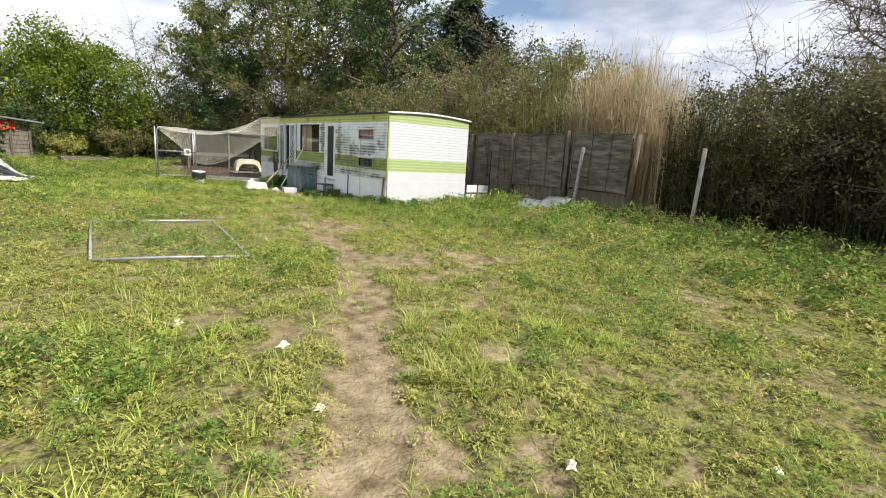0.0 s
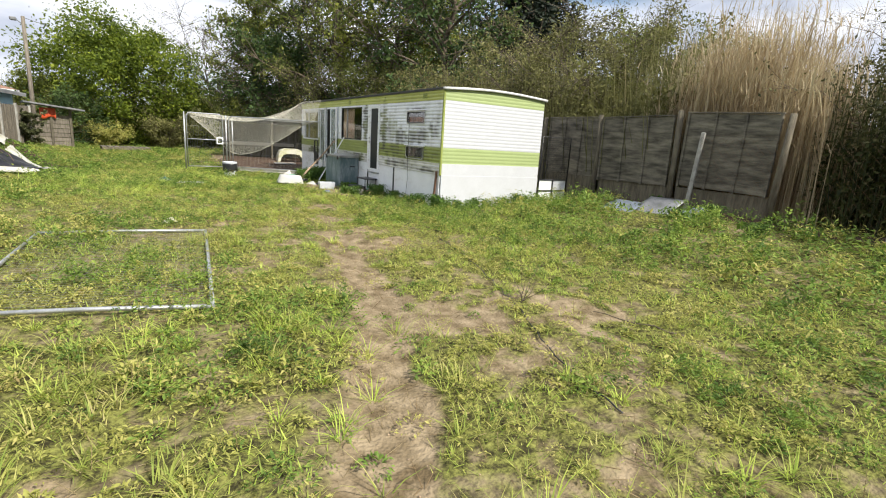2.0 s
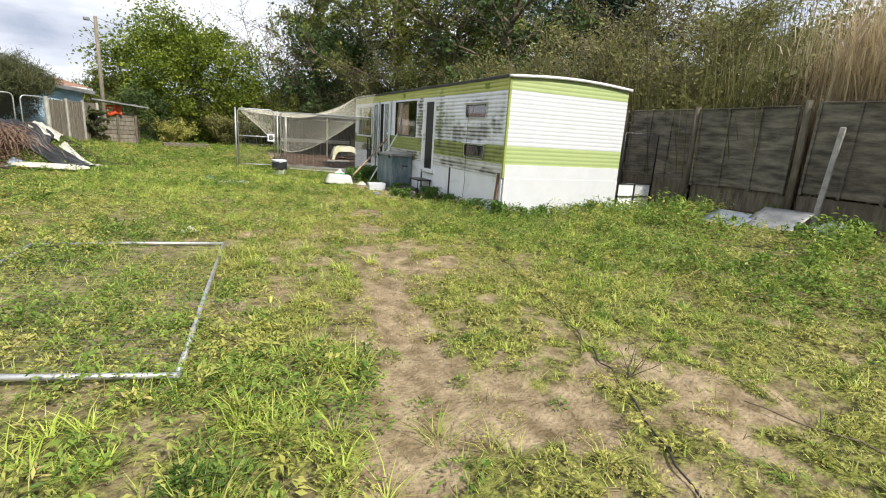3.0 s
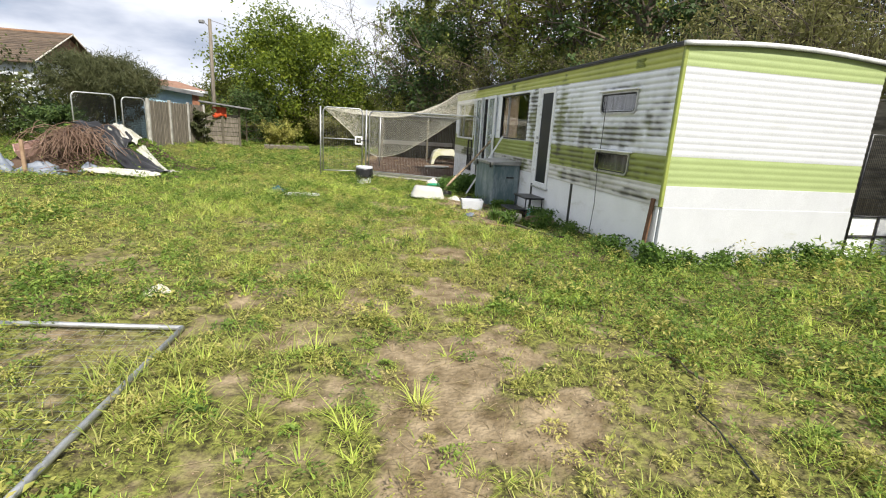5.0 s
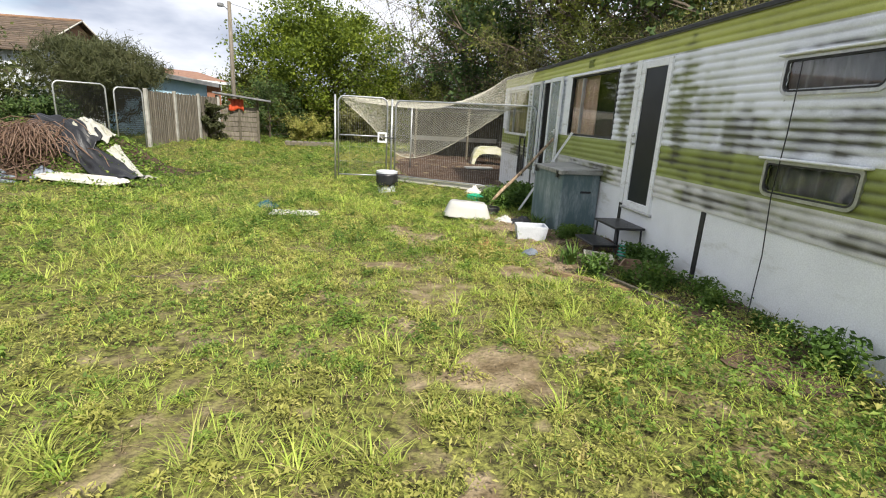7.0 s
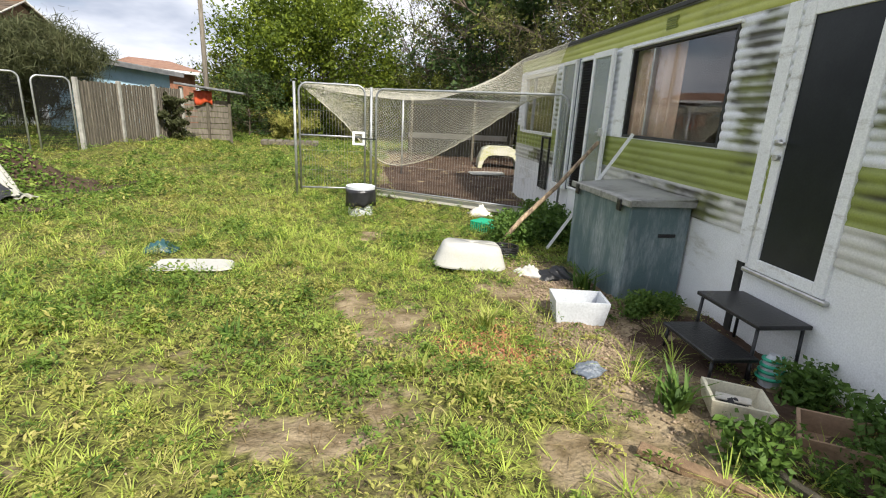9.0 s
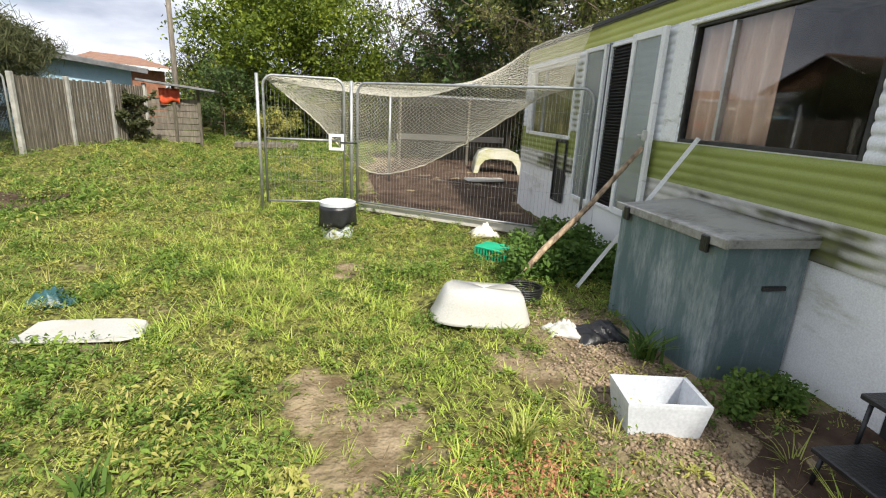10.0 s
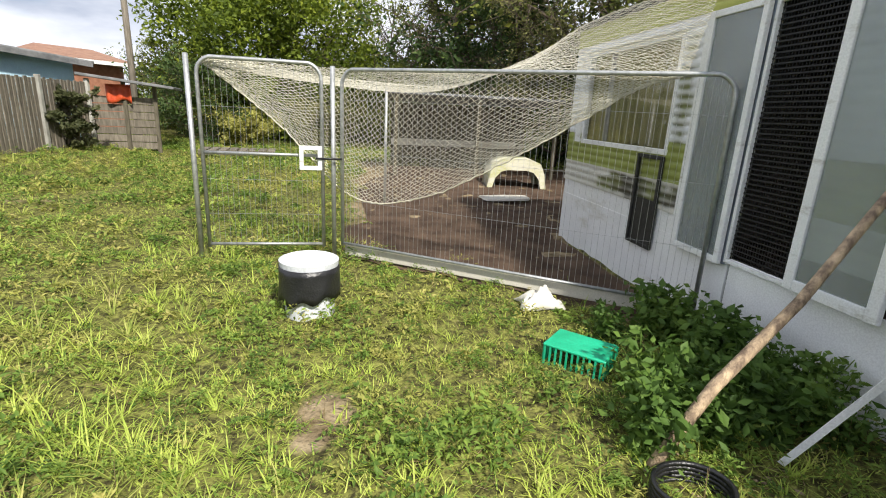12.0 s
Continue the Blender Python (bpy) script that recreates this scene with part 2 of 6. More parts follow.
M_OLIVE_REFLECTION = surf("olive_reflection", (0.26, 0.24, 0.11), (0.38, 0.33, 0.17), 4, 0.9, 0, 0.2, (1, 4, 0.4))
M_NETCURTAIN = surf("grey_net_curtain", (0.16, 0.16, 0.16), (0.26, 0.26, 0.26), 5, 0.9, 0, 0.2, (1, 3, 0.4))
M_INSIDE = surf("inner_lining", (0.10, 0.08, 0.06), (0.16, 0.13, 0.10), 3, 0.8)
M_BLACK = surf("black_plastic", (0.008, 0.008, 0.009), (0.02, 0.02, 0.022), 6, 0.35, 0, 0.25)
M_BLACKMESH = surf("black_wire", (0.01, 0.01, 0.01), (0.025, 0.025, 0.025), 20, 0.6, 0.3, 0)
M_SLATE = surf("grey_plastic_sheet", (0.10, 0.12, 0.15), (0.22, 0.25, 0.30), 3, 0.45, 0, 0.3)
M_BIN = stained("weathered_green_steel", (0.10, 0.155, 0.165), (0.32, 0.36, 0.37), 0.13, 1.6, 0.5, (3, 3, 0.7))
M_LID = stained("weathered_lid", (0.35, 0.35, 0.33), (0.12, 0.12, 0.10), 0.16, 2, 0.5, (1, 1, 1))
M_GALV = surf("galvanised_steel", (0.36, 0.37, 0.37), (0.55, 0.56, 0.56), 14, 0.45, 0.7, 0.08)
M_GALV_SHEET = surf("galvanised_sheet", (0.15, 0.155, 0.16), (0.27, 0.275, 0.28), 5, 0.5, 0.35, 0.15)
M_PLASTIC = surf("white_plastic", (0.50, 0.52, 0.55), (0.58, 0.60, 0.63), 5, 0.4, 0, 0.02)
M_BATH = stained("white_tub_plastic", (0.49, 0.48, 0.44), (0.50, 0.46, 0.36), 0.06, 3, 0.45, (1, 1, 1))
M_CREAM = stained("cream_tray", (0.66, 0.62, 0.48), (0.30, 0.20, 0.10), 0.1, 5, 0.5, (1, 1, 1))
M_BOARDW = stained("white_board", (0.60, 0.57, 0.50), (0.42, 0.36, 0.26), 0.12, 2, 0.7, (1, 1, 1))
M_JADE = surf("green_plastic", (0.01, 0.34, 0.17), (0.02, 0.46, 0.25), 6, 0.4, 0, 0.05)
M_TEAL = surf("teal_plastic", (0.012, 0.05, 0.055), (0.03, 0.10, 0.105), 6, 0.4, 0, 0.2)
M_ORANGE = surf("orange_crate_plastic", (0.48, 0.055, 0.018), (0.60, 0.10, 0.03), 6, 0.5, 0, 0.05)
M_NET = surf("cream_net_cord", (0.66, 0.62, 0.50), (0.78, 0.75, 0.64), 8, 0.9, 0, 0)
# weathered timber, its colour darkened further for the shade of the trees
M_FENCE = surf("weathered_shaded_fence", (0.06, 0.055, 0.041), (0.21, 0.19, 0.145), 2.2, 0.9, 0, 0.5, (1, 1, 5), fine=50)
M_FENCEV = surf("weathered_upright_board", (0.11, 0.095, 0.072), (0.22, 0.19, 0.15), 3, 0.9, 0, 0.5, (8, 8, 1), fine=50)
M_POSTW = surf("timber_post", (0.075, 0.064, 0.044), (0.165, 0.145, 0.10), 3, 0.9, 0, 0.5, (6, 6, 1), fine=50)
M_PALE = surf("peeled_timber", (0.16, 0.11, 0.075), (0.62, 0.46, 0.29), 5, 0.8, 0, 0.4, (4, 4, 2), fine=30)
M_OLDWOOD = surf("old_brown_plank", (0.13, 0.08, 0.045), (0.27, 0.18, 0.10), 4, 0.85, 0, 0.5, (5, 2, 5), fine=40)
M_CONCRETE = surf("concrete", (0.28, 0.27, 0.24), (0.42, 0.41, 0.37), 6, 0.9, 0, 0.4, fine=80)
M_CARD = surf("wet_cardboard", (0.28, 0.18, 0.11), (0.42, 0.29, 0.19), 4, 0.9, 0, 0.2)
M_PENSOIL = surf("dark_trodden_soil", (0.055, 0.036, 0.026), (0.12, 0.082, 0.058), 3, 0.95, 0, 0.6, fine=40, vary=0.0, spec=0.1)
M_STONE = surf("gravel", (0.15, 0.105, 0.065), (0.44, 0.33, 0.22), 30, 0.9, 0, 0.3, vary=0.2)
M_BRUSH = leafy("cut_branches", [(0.10, 0.06, 0.045), (0.20, 0.125, 0.085), (0.33, 0.23, 0.17)], 1.5, 0.05)
M_CHIP = surf("red_brick_chips", (0.30, 0.11, 0.05), (0.45, 0.22, 0.11), 20, 0.9, 0, 0.3)
M_SACK = stained("dirty_white_sack", (0.42, 0.41, 0.36), (0.20, 0.19, 0.11), 0.16, 4, 0.8, (1, 1, 1))
M_CHIP_PALE = surf("faded_pink_plastic", (0.36, 0.22, 0.18), (0.48, 0.32, 0.27), 4, 0.6, 0, 0.1)
M_ROOFTILE = surf("brown_roof_tile", (0.06, 0.042, 0.03), (0.14, 0.10, 0.066), 2, 0.85, 0, 0.4, (1, 1, 6), fine=12)
M_BRICK = surf("red_brick", (0.26, 0.11, 0.065), (0.38, 0.18, 0.11), 6, 0.9, 0, 0.3)
M_RENDER = surf("pale_render", (0.62, 0.66, 0.70), (0.74, 0.77, 0.80), 3, 0.85, 0, 0.1)
M_BLUE = surf("light_blue_paint", (0.44, 0.66, 0.80), (0.54, 0.75, 0.87), 3, 0.7, 0, 0.1)
M_FELT = surf("grey_roof_felt", (0.11, 0.115, 0.12), (0.22, 0.22, 0.22), 4, 0.9, 0, 0.3)
M_CLAYDARK = surf("hung_clay_tile", (0.19, 0.105, 0.06), (0.33, 0.20, 0.12), 3, 0.85, 0, 0.4, (1, 1, 6), fine=14)
M_CLAY = surf("orange_clay_tile", (0.19, 0.10, 0.068), (0.27, 0.155, 0.105), 4, 0.85, 0, 0.3, (1, 1, 5))
M_BROWNPOST = surf("rusty_brown_board", (0.12, 0.055, 0.03), (0.20, 0.11, 0.06), 5, 0.8, 0, 0.4)
M_HOSE = surf("green_hose", (0.02, 0.30, 0.18), (0.06, 0.42, 0.28), 8, 0.45, 0, 0.05)


# ---- shape helpers ----
def block(bm, x0, x1, y0, y1, z0, z1, bevel=0.0, m=None):
    vs = bmesh.ops.create_cube(bm, size=1)["verts"]
    for v in vs:
        v.co = Vector((x0 + (v.co.x + 0.5) * (x1 - x0), y0 + (v.co.y + 0.5) * (y1 - y0), z0 + (v.co.z + 0.5) * (z1 - z0)))
    if bevel:
        es = list({e for v in vs for e in v.link_edges})
        r = bmesh.ops.bevel(bm, geom=es, offset=bevel, segments=1, affect="EDGES")
        vs = list({v for f in r["faces"] for v in f.verts} | {v for v in vs if v.is_valid})
    if m is not None:
        bmesh.ops.transform(bm, matrix=m, verts=vs)
    return vs


def tube(bm, pts, r, sides=8, cap=True):
    pts = [Vector(p) for p in pts]
    rs = r if isinstance(r, (list, tuple)) else [r] * len(pts)
    rings, side = [], None
    for i, p in enumerate(pts):
        d = (pts[min(i + 1, len(pts) - 1)] - pts[max(i - 1, 0)]).normalized()
        if side is None:
            side = d.cross(Vector((0.3, 0.2, 1) if abs(d.z) < 0.9 else (1, 0.1, 0))).normalized()
        side = (side - d * side.dot(d)).normalized()
        up = d.cross(side)
        rings.append([bm.verts.new(p + rs[i] * (math.cos(a) * side + math.sin(a) * up)) for a in (2 * math.pi * k / sides for k in range(sides))])
    for a, b in zip(rings, rings[1:]):
        for k in range(sides):
            f = bm.faces.new((a[k], a[(k + 1) % sides], b[(k + 1) % sides], b[k]))
            f.smooth = True
    if cap:
        bm.faces.new(rings[0][::-1])
        bm.faces.new(rings[-1])


def lathe(bm, profile, sides=24):
    rings = [[bm.verts.new((r * math.cos(2 * math.pi * k / sides), r * math.sin(2 * math.pi * k / sides), z)) for k in range(sides)] for r, z in profile]
    for a, b in zip(rings, rings[1:]):
        for k in range(sides):
            bm.faces.new((a[k], a[(k + 1) % sides], b[(k + 1) % sides], b[k]))
    bm.faces.new(rings[0][::-1])
    bm.faces.new(rings[-1])


def sheet(bm, fn, nu, nv, thick=0.0):
    """A bent sheet: fn(u, v) gives its points; thick doubles it downwards."""
    g = [[bm.verts.new(fn(i / nu, j / nv)) for j in range(nv + 1)] for i in range(nu + 1)]
    fs = [bm.faces.new((g[i][j], g[i + 1][j], g[i + 1][j + 1], g[i][j + 1])) for i in range(nu) for j in range(nv)]
    for f in fs:
        f.smooth = True
    if thick:
        bmesh.ops.recalc_face_normals(bm, faces=fs)
        bmesh.ops.solidify(bm, geom=fs, thickness=thick)


def part(name, bm, material, parent=None, label=""):
    me = bpy.data.meshes.new(name)
    bmesh.ops.recalc_face_normals(bm, faces=bm.faces)
    bm.to_mesh(me)
    bm.free()
    me.materials.append(material)
    ob = new(name, me)
    ob.parent = parent
    return tagged(ob, label) if label else ob


def np_part(name, verts, tris, material, parent=None):
    """One mesh out of arrays of corners and triangles."""
    verts, tris = np.asarray(verts, np.float32), np.asarray(tris, np.int32)
    me = bpy.data.meshes.new(name)
    me.vertices.add(len(verts))
    me.vertices.foreach_set("co", verts.ravel())
    me.loops.add(tris.size)
    me.loops.foreach_set("vertex_index", tris.ravel())
    me.polygons.add(len(tris))
    me.polygons.foreach_set("loop_start", np.arange(0, tris.size, 3, dtype=np.int32))
    me.update(calc_edges=True)
    me.materials.append(material)
    ob = new(name, me)
    ob.parent = parent
    return ob


def thing(name, x, y, z, label, category, rz=0.0, rx=0.0, ry=0.0, group="", kind=""):
    ob = new(name)
    ob.empty_display_size = 0.1
    ob.matrix_world = pose(x, y, z, rx, ry, rz)
    return tagged(ob, label, category, group, kind)


def smooth(a, b, x):
    t = np.clip((np.asarray(x, float) - a) / (b - a), 0, 1)
    return t * t * (3 - 2 * t)


TABLE = np.random.RandomState(7).rand(256, 256)


def vnoise(x, y, shift=0):
    x, y = np.asarray(x, float) + 37.3 * shift + 500, np.asarray(y, float) + 11.9 * shift + 500
    i, j = np.floor(x).astype(int), np.floor(y).astype(int)
    u, v = x - i, y - j
    u, v = u * u * (3 - 2 * u), v * v * (3 - 2 * v)
    t = lambda a, b: TABLE[a % 256, b % 256]
    return (t(i, j) * (1 - u) + t(i + 1, j) * u) * (1 - v) + (t(i, j + 1) * (1 - u) + t(i + 1, j + 1) * u) * v


# bare spots (x, y, half sizes) and lush spots (x, y, radius)
BARE = [(4.45, 6.4, 0.75, 0.55), (5.25, 5.95, 0.6, 0.45), (4.8, 9.35, 0.5, 0.4), (3.85, 7.3, 0.3, 0.5), (4.65, 10.2, 0.6, 0.5), (4.75, 11.6, 0.4, 0.4), (5.05, 12.85, 0.45, 0.4), (3.0, 11.5, 0.4, 0.3),
        (4.88, 16.65, 0.38, 0.5), (4.5, 15.3, 0.5, 0.28), (5.85, 15.1, 0.5, 0.35), (4.6, 17.2, 0.3, 0.25), (5.9, 17.3, 0.35, 0.3), (4.65, 19.45, 0.16, 0.30)]
LUSH = [(0.55, 4.05, 0.5), (0.05, 4.6, 0.7), (3.4, 2.9, 0.4), (3.2, 6.4, 0.35), (2.65, 7.1, 0.35), (5.55, 11.0, 0.5), (6.2, 10.9, 0.7), (6.5, 12.9, 0.8), (6.5, 11.7, 0.8), (2.7, 16.7, 0.9), (2.4, 8.6, 0.5), (1.4, 8.6, 0.5), (5.4, 15.7, 0.3), (5.3, 18.9, 0.6)]
TRACK = np.array([(0.2, 0.2), (1.39, 2.28), (2.22, 3.74), (3.05, 5.3), (3.67, 6.82), (4.0, 8.2), (4.28, 10.1), (4.6, 12.0), (4.8, 14.5), (4.85, 17.5)])


def off_track(x, y, line=TRACK):
    """Distance from a bent line."""
    x, y = np.asarray(x, float), np.asarray(y, float)
    best = np.full(x.shape, 1e9)
    for a, b in zip(line, line[1:]):
        d = b - a
        t = np.clip(((x - a[0]) * d[0] + (y - a[1]) * d[1]) / (d @ d), 0, 1)
        best = np.minimum(best, np.hypot(x - a[0] - t * d[0], y - a[1] - t * d[1]))
    return best


def ground_z(x, y):
    x, y = np.asarray(x, float), np.asarray(y, float)
    bank = 0.36 * smooth(6.8, 11.3, x) * smooth(12.8, 10.5, y)
    lumps = 0.06 * (vnoise(x * 0.9, y * 0.9, 1) - 0.5) + 0.03 * (vnoise(x * 3.1, y * 3.1, 2) - 0.5)
    rise = 0.28 * smooth(0.3, -3.2, x) * smooth(23, 29, y)
    turf = 0.03 * smooth(0.40, 0.72, hummock(x, y)) * smooth(0.2, 0.5, off_track(x, y)) * smooth(30, 22, np.hypot(x - 4, y - 12))
    return 0.04 - 0.06 * smooth(13.5, 17.0, y) * smooth(26, 23, y) + bank + rise + turf + 0.6 * lumps * smooth(90, 30, np.hypot(x - 4, y - 12)) - 0.03 * smooth(0.35, 0.1, off_track(x, y)) * smooth(10, 7, y)


def gz(x, y):
    return float(ground_z(x, y))


def hummock(x, y):
    """Small mounds of growth with thin spots between them, 0 to 1."""
    return 0.55 * vnoise(x * 3.0, y * 3.0, 15) + 0.45 * vnoise(x * 8.0, y * 8.0, 17)


def cover(x, y):
    """How much of the soil is grown over, 0 to 1."""
    x, y = np.asarray(x, float), np.asarray(y, float)
    edge = off_track(x, y) + 0.16 * (vnoise(x * 2.5, y * 2.5, 3) - 0.5)
    worn = smooth(0.31, 0.14, edge) * smooth(11.5, 8.0, y)
    worn = np.maximum(worn, 0.45 * smooth(0.55, 0.2, edge) * smooth(0.45, 0.62, vnoise(x * 0.9, y * 0.9, 4)))
    spots = np.zeros(x.shape)
    for bx, by, rx, ry in BARE:
        spots = np.maximum(spots, smooth(1.1, 0.6, np.hypot((x - bx) / rx, (y - by) / ry) + 0.9 * (vnoise(x * 3.5, y * 3.5, 21) - 0.5) + 0.7 * (vnoise(x * 9, y * 9, 25) - 0.5)))
    patch = 0.6 * smooth(0.68, 0.82, 0.45 * vnoise(x * 0.7, y * 0.7, 5) + 0.55 * vnoise(x * 2.3, y * 2.3, 6) + 0.10 * smooth(2.6, 0.6, off_track(x, y)) * smooth(19, 14, y))
    near_van = smooth(5.6, 6.4, x) * smooth(7.9, 7.2, x) * smooth(14.2, 15.2, y) * smooth(18.6, 17.8, y) * 0.85
    pen = smooth(4.3, 4.9, x + 0.35 * (vnoise(x, y, 8) - 0.5)) * smooth(22.9, 23.2, y + 1.0 * (x - 4.5) * (x < 7.5)) * smooth(33, 31, y) * (x < 12)
    thin = 1 - (0.50 - 0.42 * smooth(12.5, 16.5, y)) * smooth(0.54, 0.36, hummock(x, y))
    return thin * np.clip(1 - np.maximum.reduce([worn, 0.80 * spots, patch * (0.45 + 0.5 * vnoise(x * 6, y * 6, 16)), near_van, pen]), 0, 1)


def lush(x, y):
    """Where the weeds grow tall, dark and dense, 0 to 1."""
    edge = 5.2 + 1.5 * smooth(9.5, 6.5, y)
    best = 0.95 * smooth(edge, edge + 1.2, x + 1.0 * (vnoise(x * 0.9, y * 0.9, 22) - 0.5)) * smooth(13.6, 12.6, y)
    for cx, cy, r in LUSH:
        best = np.maximum(best, smooth(1.3, 0.5, np.hypot(x - cx, y - cy) / r + 0.7 * (vnoise(x * 3, y * 3, 23) - 0.5)))
    return np.maximum(best, 0.8 * smooth(0.62, 0.78, vnoise(x * 0.9, y * 0.9, 24)))


# ---- ground ----
def build_ground():
    xs = np.concatenate([[-700, -300, -120, -60, -35, -22, -14], np.arange(-10, -2, 0.16), np.arange(-2, 9, 0.075), np.arange(9, 14.01, 0.16), [16, 20, 28, 40, 70, 150, 400, 700]])
    ys = np.concatenate([[-700, -300, -120, -50, -20, -9, -5], np.arange(-3, 0, 0.16), np.arange(0, 21, 0.075), np.arange(21, 26, 0.16), np.arange(26, 40, 0.4), [42, 46, 55, 75, 120, 300, 700]])
    gx, gy = np.meshgrid(xs, ys, indexing="ij")
    z = ground_z(gx, gy)
    nx, ny = gx.shape
    idx = np.arange(nx * ny).reshape(nx, ny)
    a, b, c, d = idx[:-1, :-1].ravel(), idx[1:, :-1].ravel(), idx[1:, 1:].ravel(), idx[:-1, 1:].ravel()
    ob = np_part("ground", np.stack([gx.ravel(), gy.ravel(), z.ravel()], 1), np.concatenate([np.stack([a, b, c], 1), np.stack([a, c, d], 1)]), M_GROUND)
    at = ob.data.attributes.new("moss", "FLOAT", "POINT")
    at.data.foreach_set("value", cover(gx, gy).ravel().astype(np.float32))
    ob.data.polygons.foreach_set("use_smooth", np.ones(len(ob.data.polygons), bool))
    tagged(ob, "rough weedy ground with a worn bare earth footpath", "ground", kind="structure")


build_ground()

# ---- caravan ----
VX, VY0, VY1, VX1 = 7.55, 12.37, 23.4, 10.43
van = thing("caravan", 9, 17.9, 0.05, "old static caravan with lime green bands and algae-stained white siding", "caravan")
INV = Matrix.Translation((-9, -17.9, -0.05))


def vpart(name, bm, material, label="", parent=None):
    bmesh.ops.transform(bm, matrix=INV, verts=bm.verts)
    return part(name, bm, material, parent or van, label)


def ribs(bm, axis, fixed, a0, a1, z0, z1, out, deep=0.018):
    """Ribbed cladding: shallow rounded ribs that run level along the wall."""
    n = max(2, int((z1 - z0) / 0.0125))
    cut = max(1, int((a1 - a0) / 0.07)) if axis == "x" else 6
    rows = []
    for i in range(n + 1):
        z = z0 + (z1 - z0) * i / n
        d = fixed + out * deep * (abs(math.sin(math.pi * z / 0.078)) ** 0.45)
        rows.append([bm.verts.new((d, a0 + (a1 - a0) * k / cut, z) if axis == "x" else (a0 + (a1 - a0) * k / cut, d, z)) for k in range(cut + 1)])
    for r, s in zip(rows, rows[1:]):
        for k in range(cut):
            bm.faces.new((r[k], r[k + 1], s[k + 1], s[k])).smooth = True


# patches of algae and grime on the long wall: along, up, half sizes, strength
GRIME = [(16.66, 1.92, 0.25, 0.55, 1.7), (15.42, 1.85, 0.24, 0.6, 1.4), (14.45, 1.62, 0.40, 0.26, 0.9), (13.35, 1.60, 0.80, 0.17, 1.0), (12.75, 1.75, 0.25, 0.25, 0.8), (14.9, 1.75, 0.5, 0.45, 0.5), (13.6, 2.27, 0.5, 0.05, 0.7),
         (18.86, 1.9, 0.12, 0.5, 0.8), (21.08, 1.8, 0.12, 0.5, 1.0), (14.6, 0.92, 0.9, 0.10, 0.9), (17.4, 0.92, 1.0, 0.13, 1.5), (21.6, 0.92, 0.9, 0.12, 1.5), (13.0, 0.88, 0.5, 0.06, 0.7), (12.55, 2.0, 0.1, 0.5, 0.5), (14.0, 1.24, 1.7, 0.22, 0.55)]


def soil_siding(ob):
    """Grime kept on the cladding: thick in the patches, darkest in the grooves between ribs."""
    n = len(ob.data.vertices)
    co = np.zeros(n * 3, np.float32)
    ob.data.vertices.foreach_get("co", co)
    co = co.reshape(-1, 3) + [9, 17.9, 0.05]
    y, z = co[:, 1], co[:, 2]
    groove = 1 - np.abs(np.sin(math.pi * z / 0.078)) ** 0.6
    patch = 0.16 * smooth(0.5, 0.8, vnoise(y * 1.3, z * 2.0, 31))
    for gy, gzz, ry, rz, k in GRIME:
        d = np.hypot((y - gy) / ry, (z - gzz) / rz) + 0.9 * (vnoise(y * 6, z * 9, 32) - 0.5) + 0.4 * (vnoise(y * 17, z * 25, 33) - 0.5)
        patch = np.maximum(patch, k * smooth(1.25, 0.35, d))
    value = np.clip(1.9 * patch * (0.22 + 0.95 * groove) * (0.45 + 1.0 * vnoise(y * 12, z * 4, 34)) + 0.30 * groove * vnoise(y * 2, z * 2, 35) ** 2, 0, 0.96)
    at = ob.data.attributes.new("grime", "FLOAT", "POINT")
    at.data.foreach_set("value", value.astype(np.float32))


OPENINGS = [(13.19, 14.01, 1.96, 2.18), (13.19, 13.99, 1.14, 1.37), (15.70, 16.36, 0.58, 2.40), (17.0, 18.7, 1.43, 2.37), (19.66, 20.24, 0.58, 2.40), (21.2, 23.0, 1.30, 2.33)]
BANDS = [(0.80, 1.06, M_GRIME), (1.06, 1.41, M_GREEN), (1.41, 2.43, M_WHITE), (2.43, 2.66, M_LIME)]
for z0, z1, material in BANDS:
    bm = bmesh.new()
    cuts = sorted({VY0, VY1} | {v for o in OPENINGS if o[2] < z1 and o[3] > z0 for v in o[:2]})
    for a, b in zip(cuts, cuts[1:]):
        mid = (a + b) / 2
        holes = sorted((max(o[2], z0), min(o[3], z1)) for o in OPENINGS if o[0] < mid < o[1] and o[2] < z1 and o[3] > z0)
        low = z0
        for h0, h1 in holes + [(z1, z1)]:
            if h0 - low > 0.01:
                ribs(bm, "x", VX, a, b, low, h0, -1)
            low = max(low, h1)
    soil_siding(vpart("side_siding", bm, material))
# the sunlit end takes the toned-down copies of white and lime
for z0, z1, material in ((0.06, 1.06, M_WHITE_END_DIM), (1.06, 1.41, M_LIME_END_DIM), (1.41, 2.43, M_WHITE_END_DIM), (2.43, 2.70, M_LIME_END_DIM)):
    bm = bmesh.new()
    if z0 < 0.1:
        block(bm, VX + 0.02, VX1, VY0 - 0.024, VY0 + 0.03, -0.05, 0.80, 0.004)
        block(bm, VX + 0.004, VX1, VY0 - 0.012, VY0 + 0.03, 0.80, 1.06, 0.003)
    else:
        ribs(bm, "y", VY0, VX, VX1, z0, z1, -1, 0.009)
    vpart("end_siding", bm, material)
bm = bmesh.new()
block(bm, VX1 - 0.04, VX1, VY0 + 0.04, VY1, 0.1, 2.62)
block(bm, VX + 0.03, VX1, VY1 - 0.04, VY1, 0.1, 2.62)
vpart("rear_wall", bm, M_WHITE)
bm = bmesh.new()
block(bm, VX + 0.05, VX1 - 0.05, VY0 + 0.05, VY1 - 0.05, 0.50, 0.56)
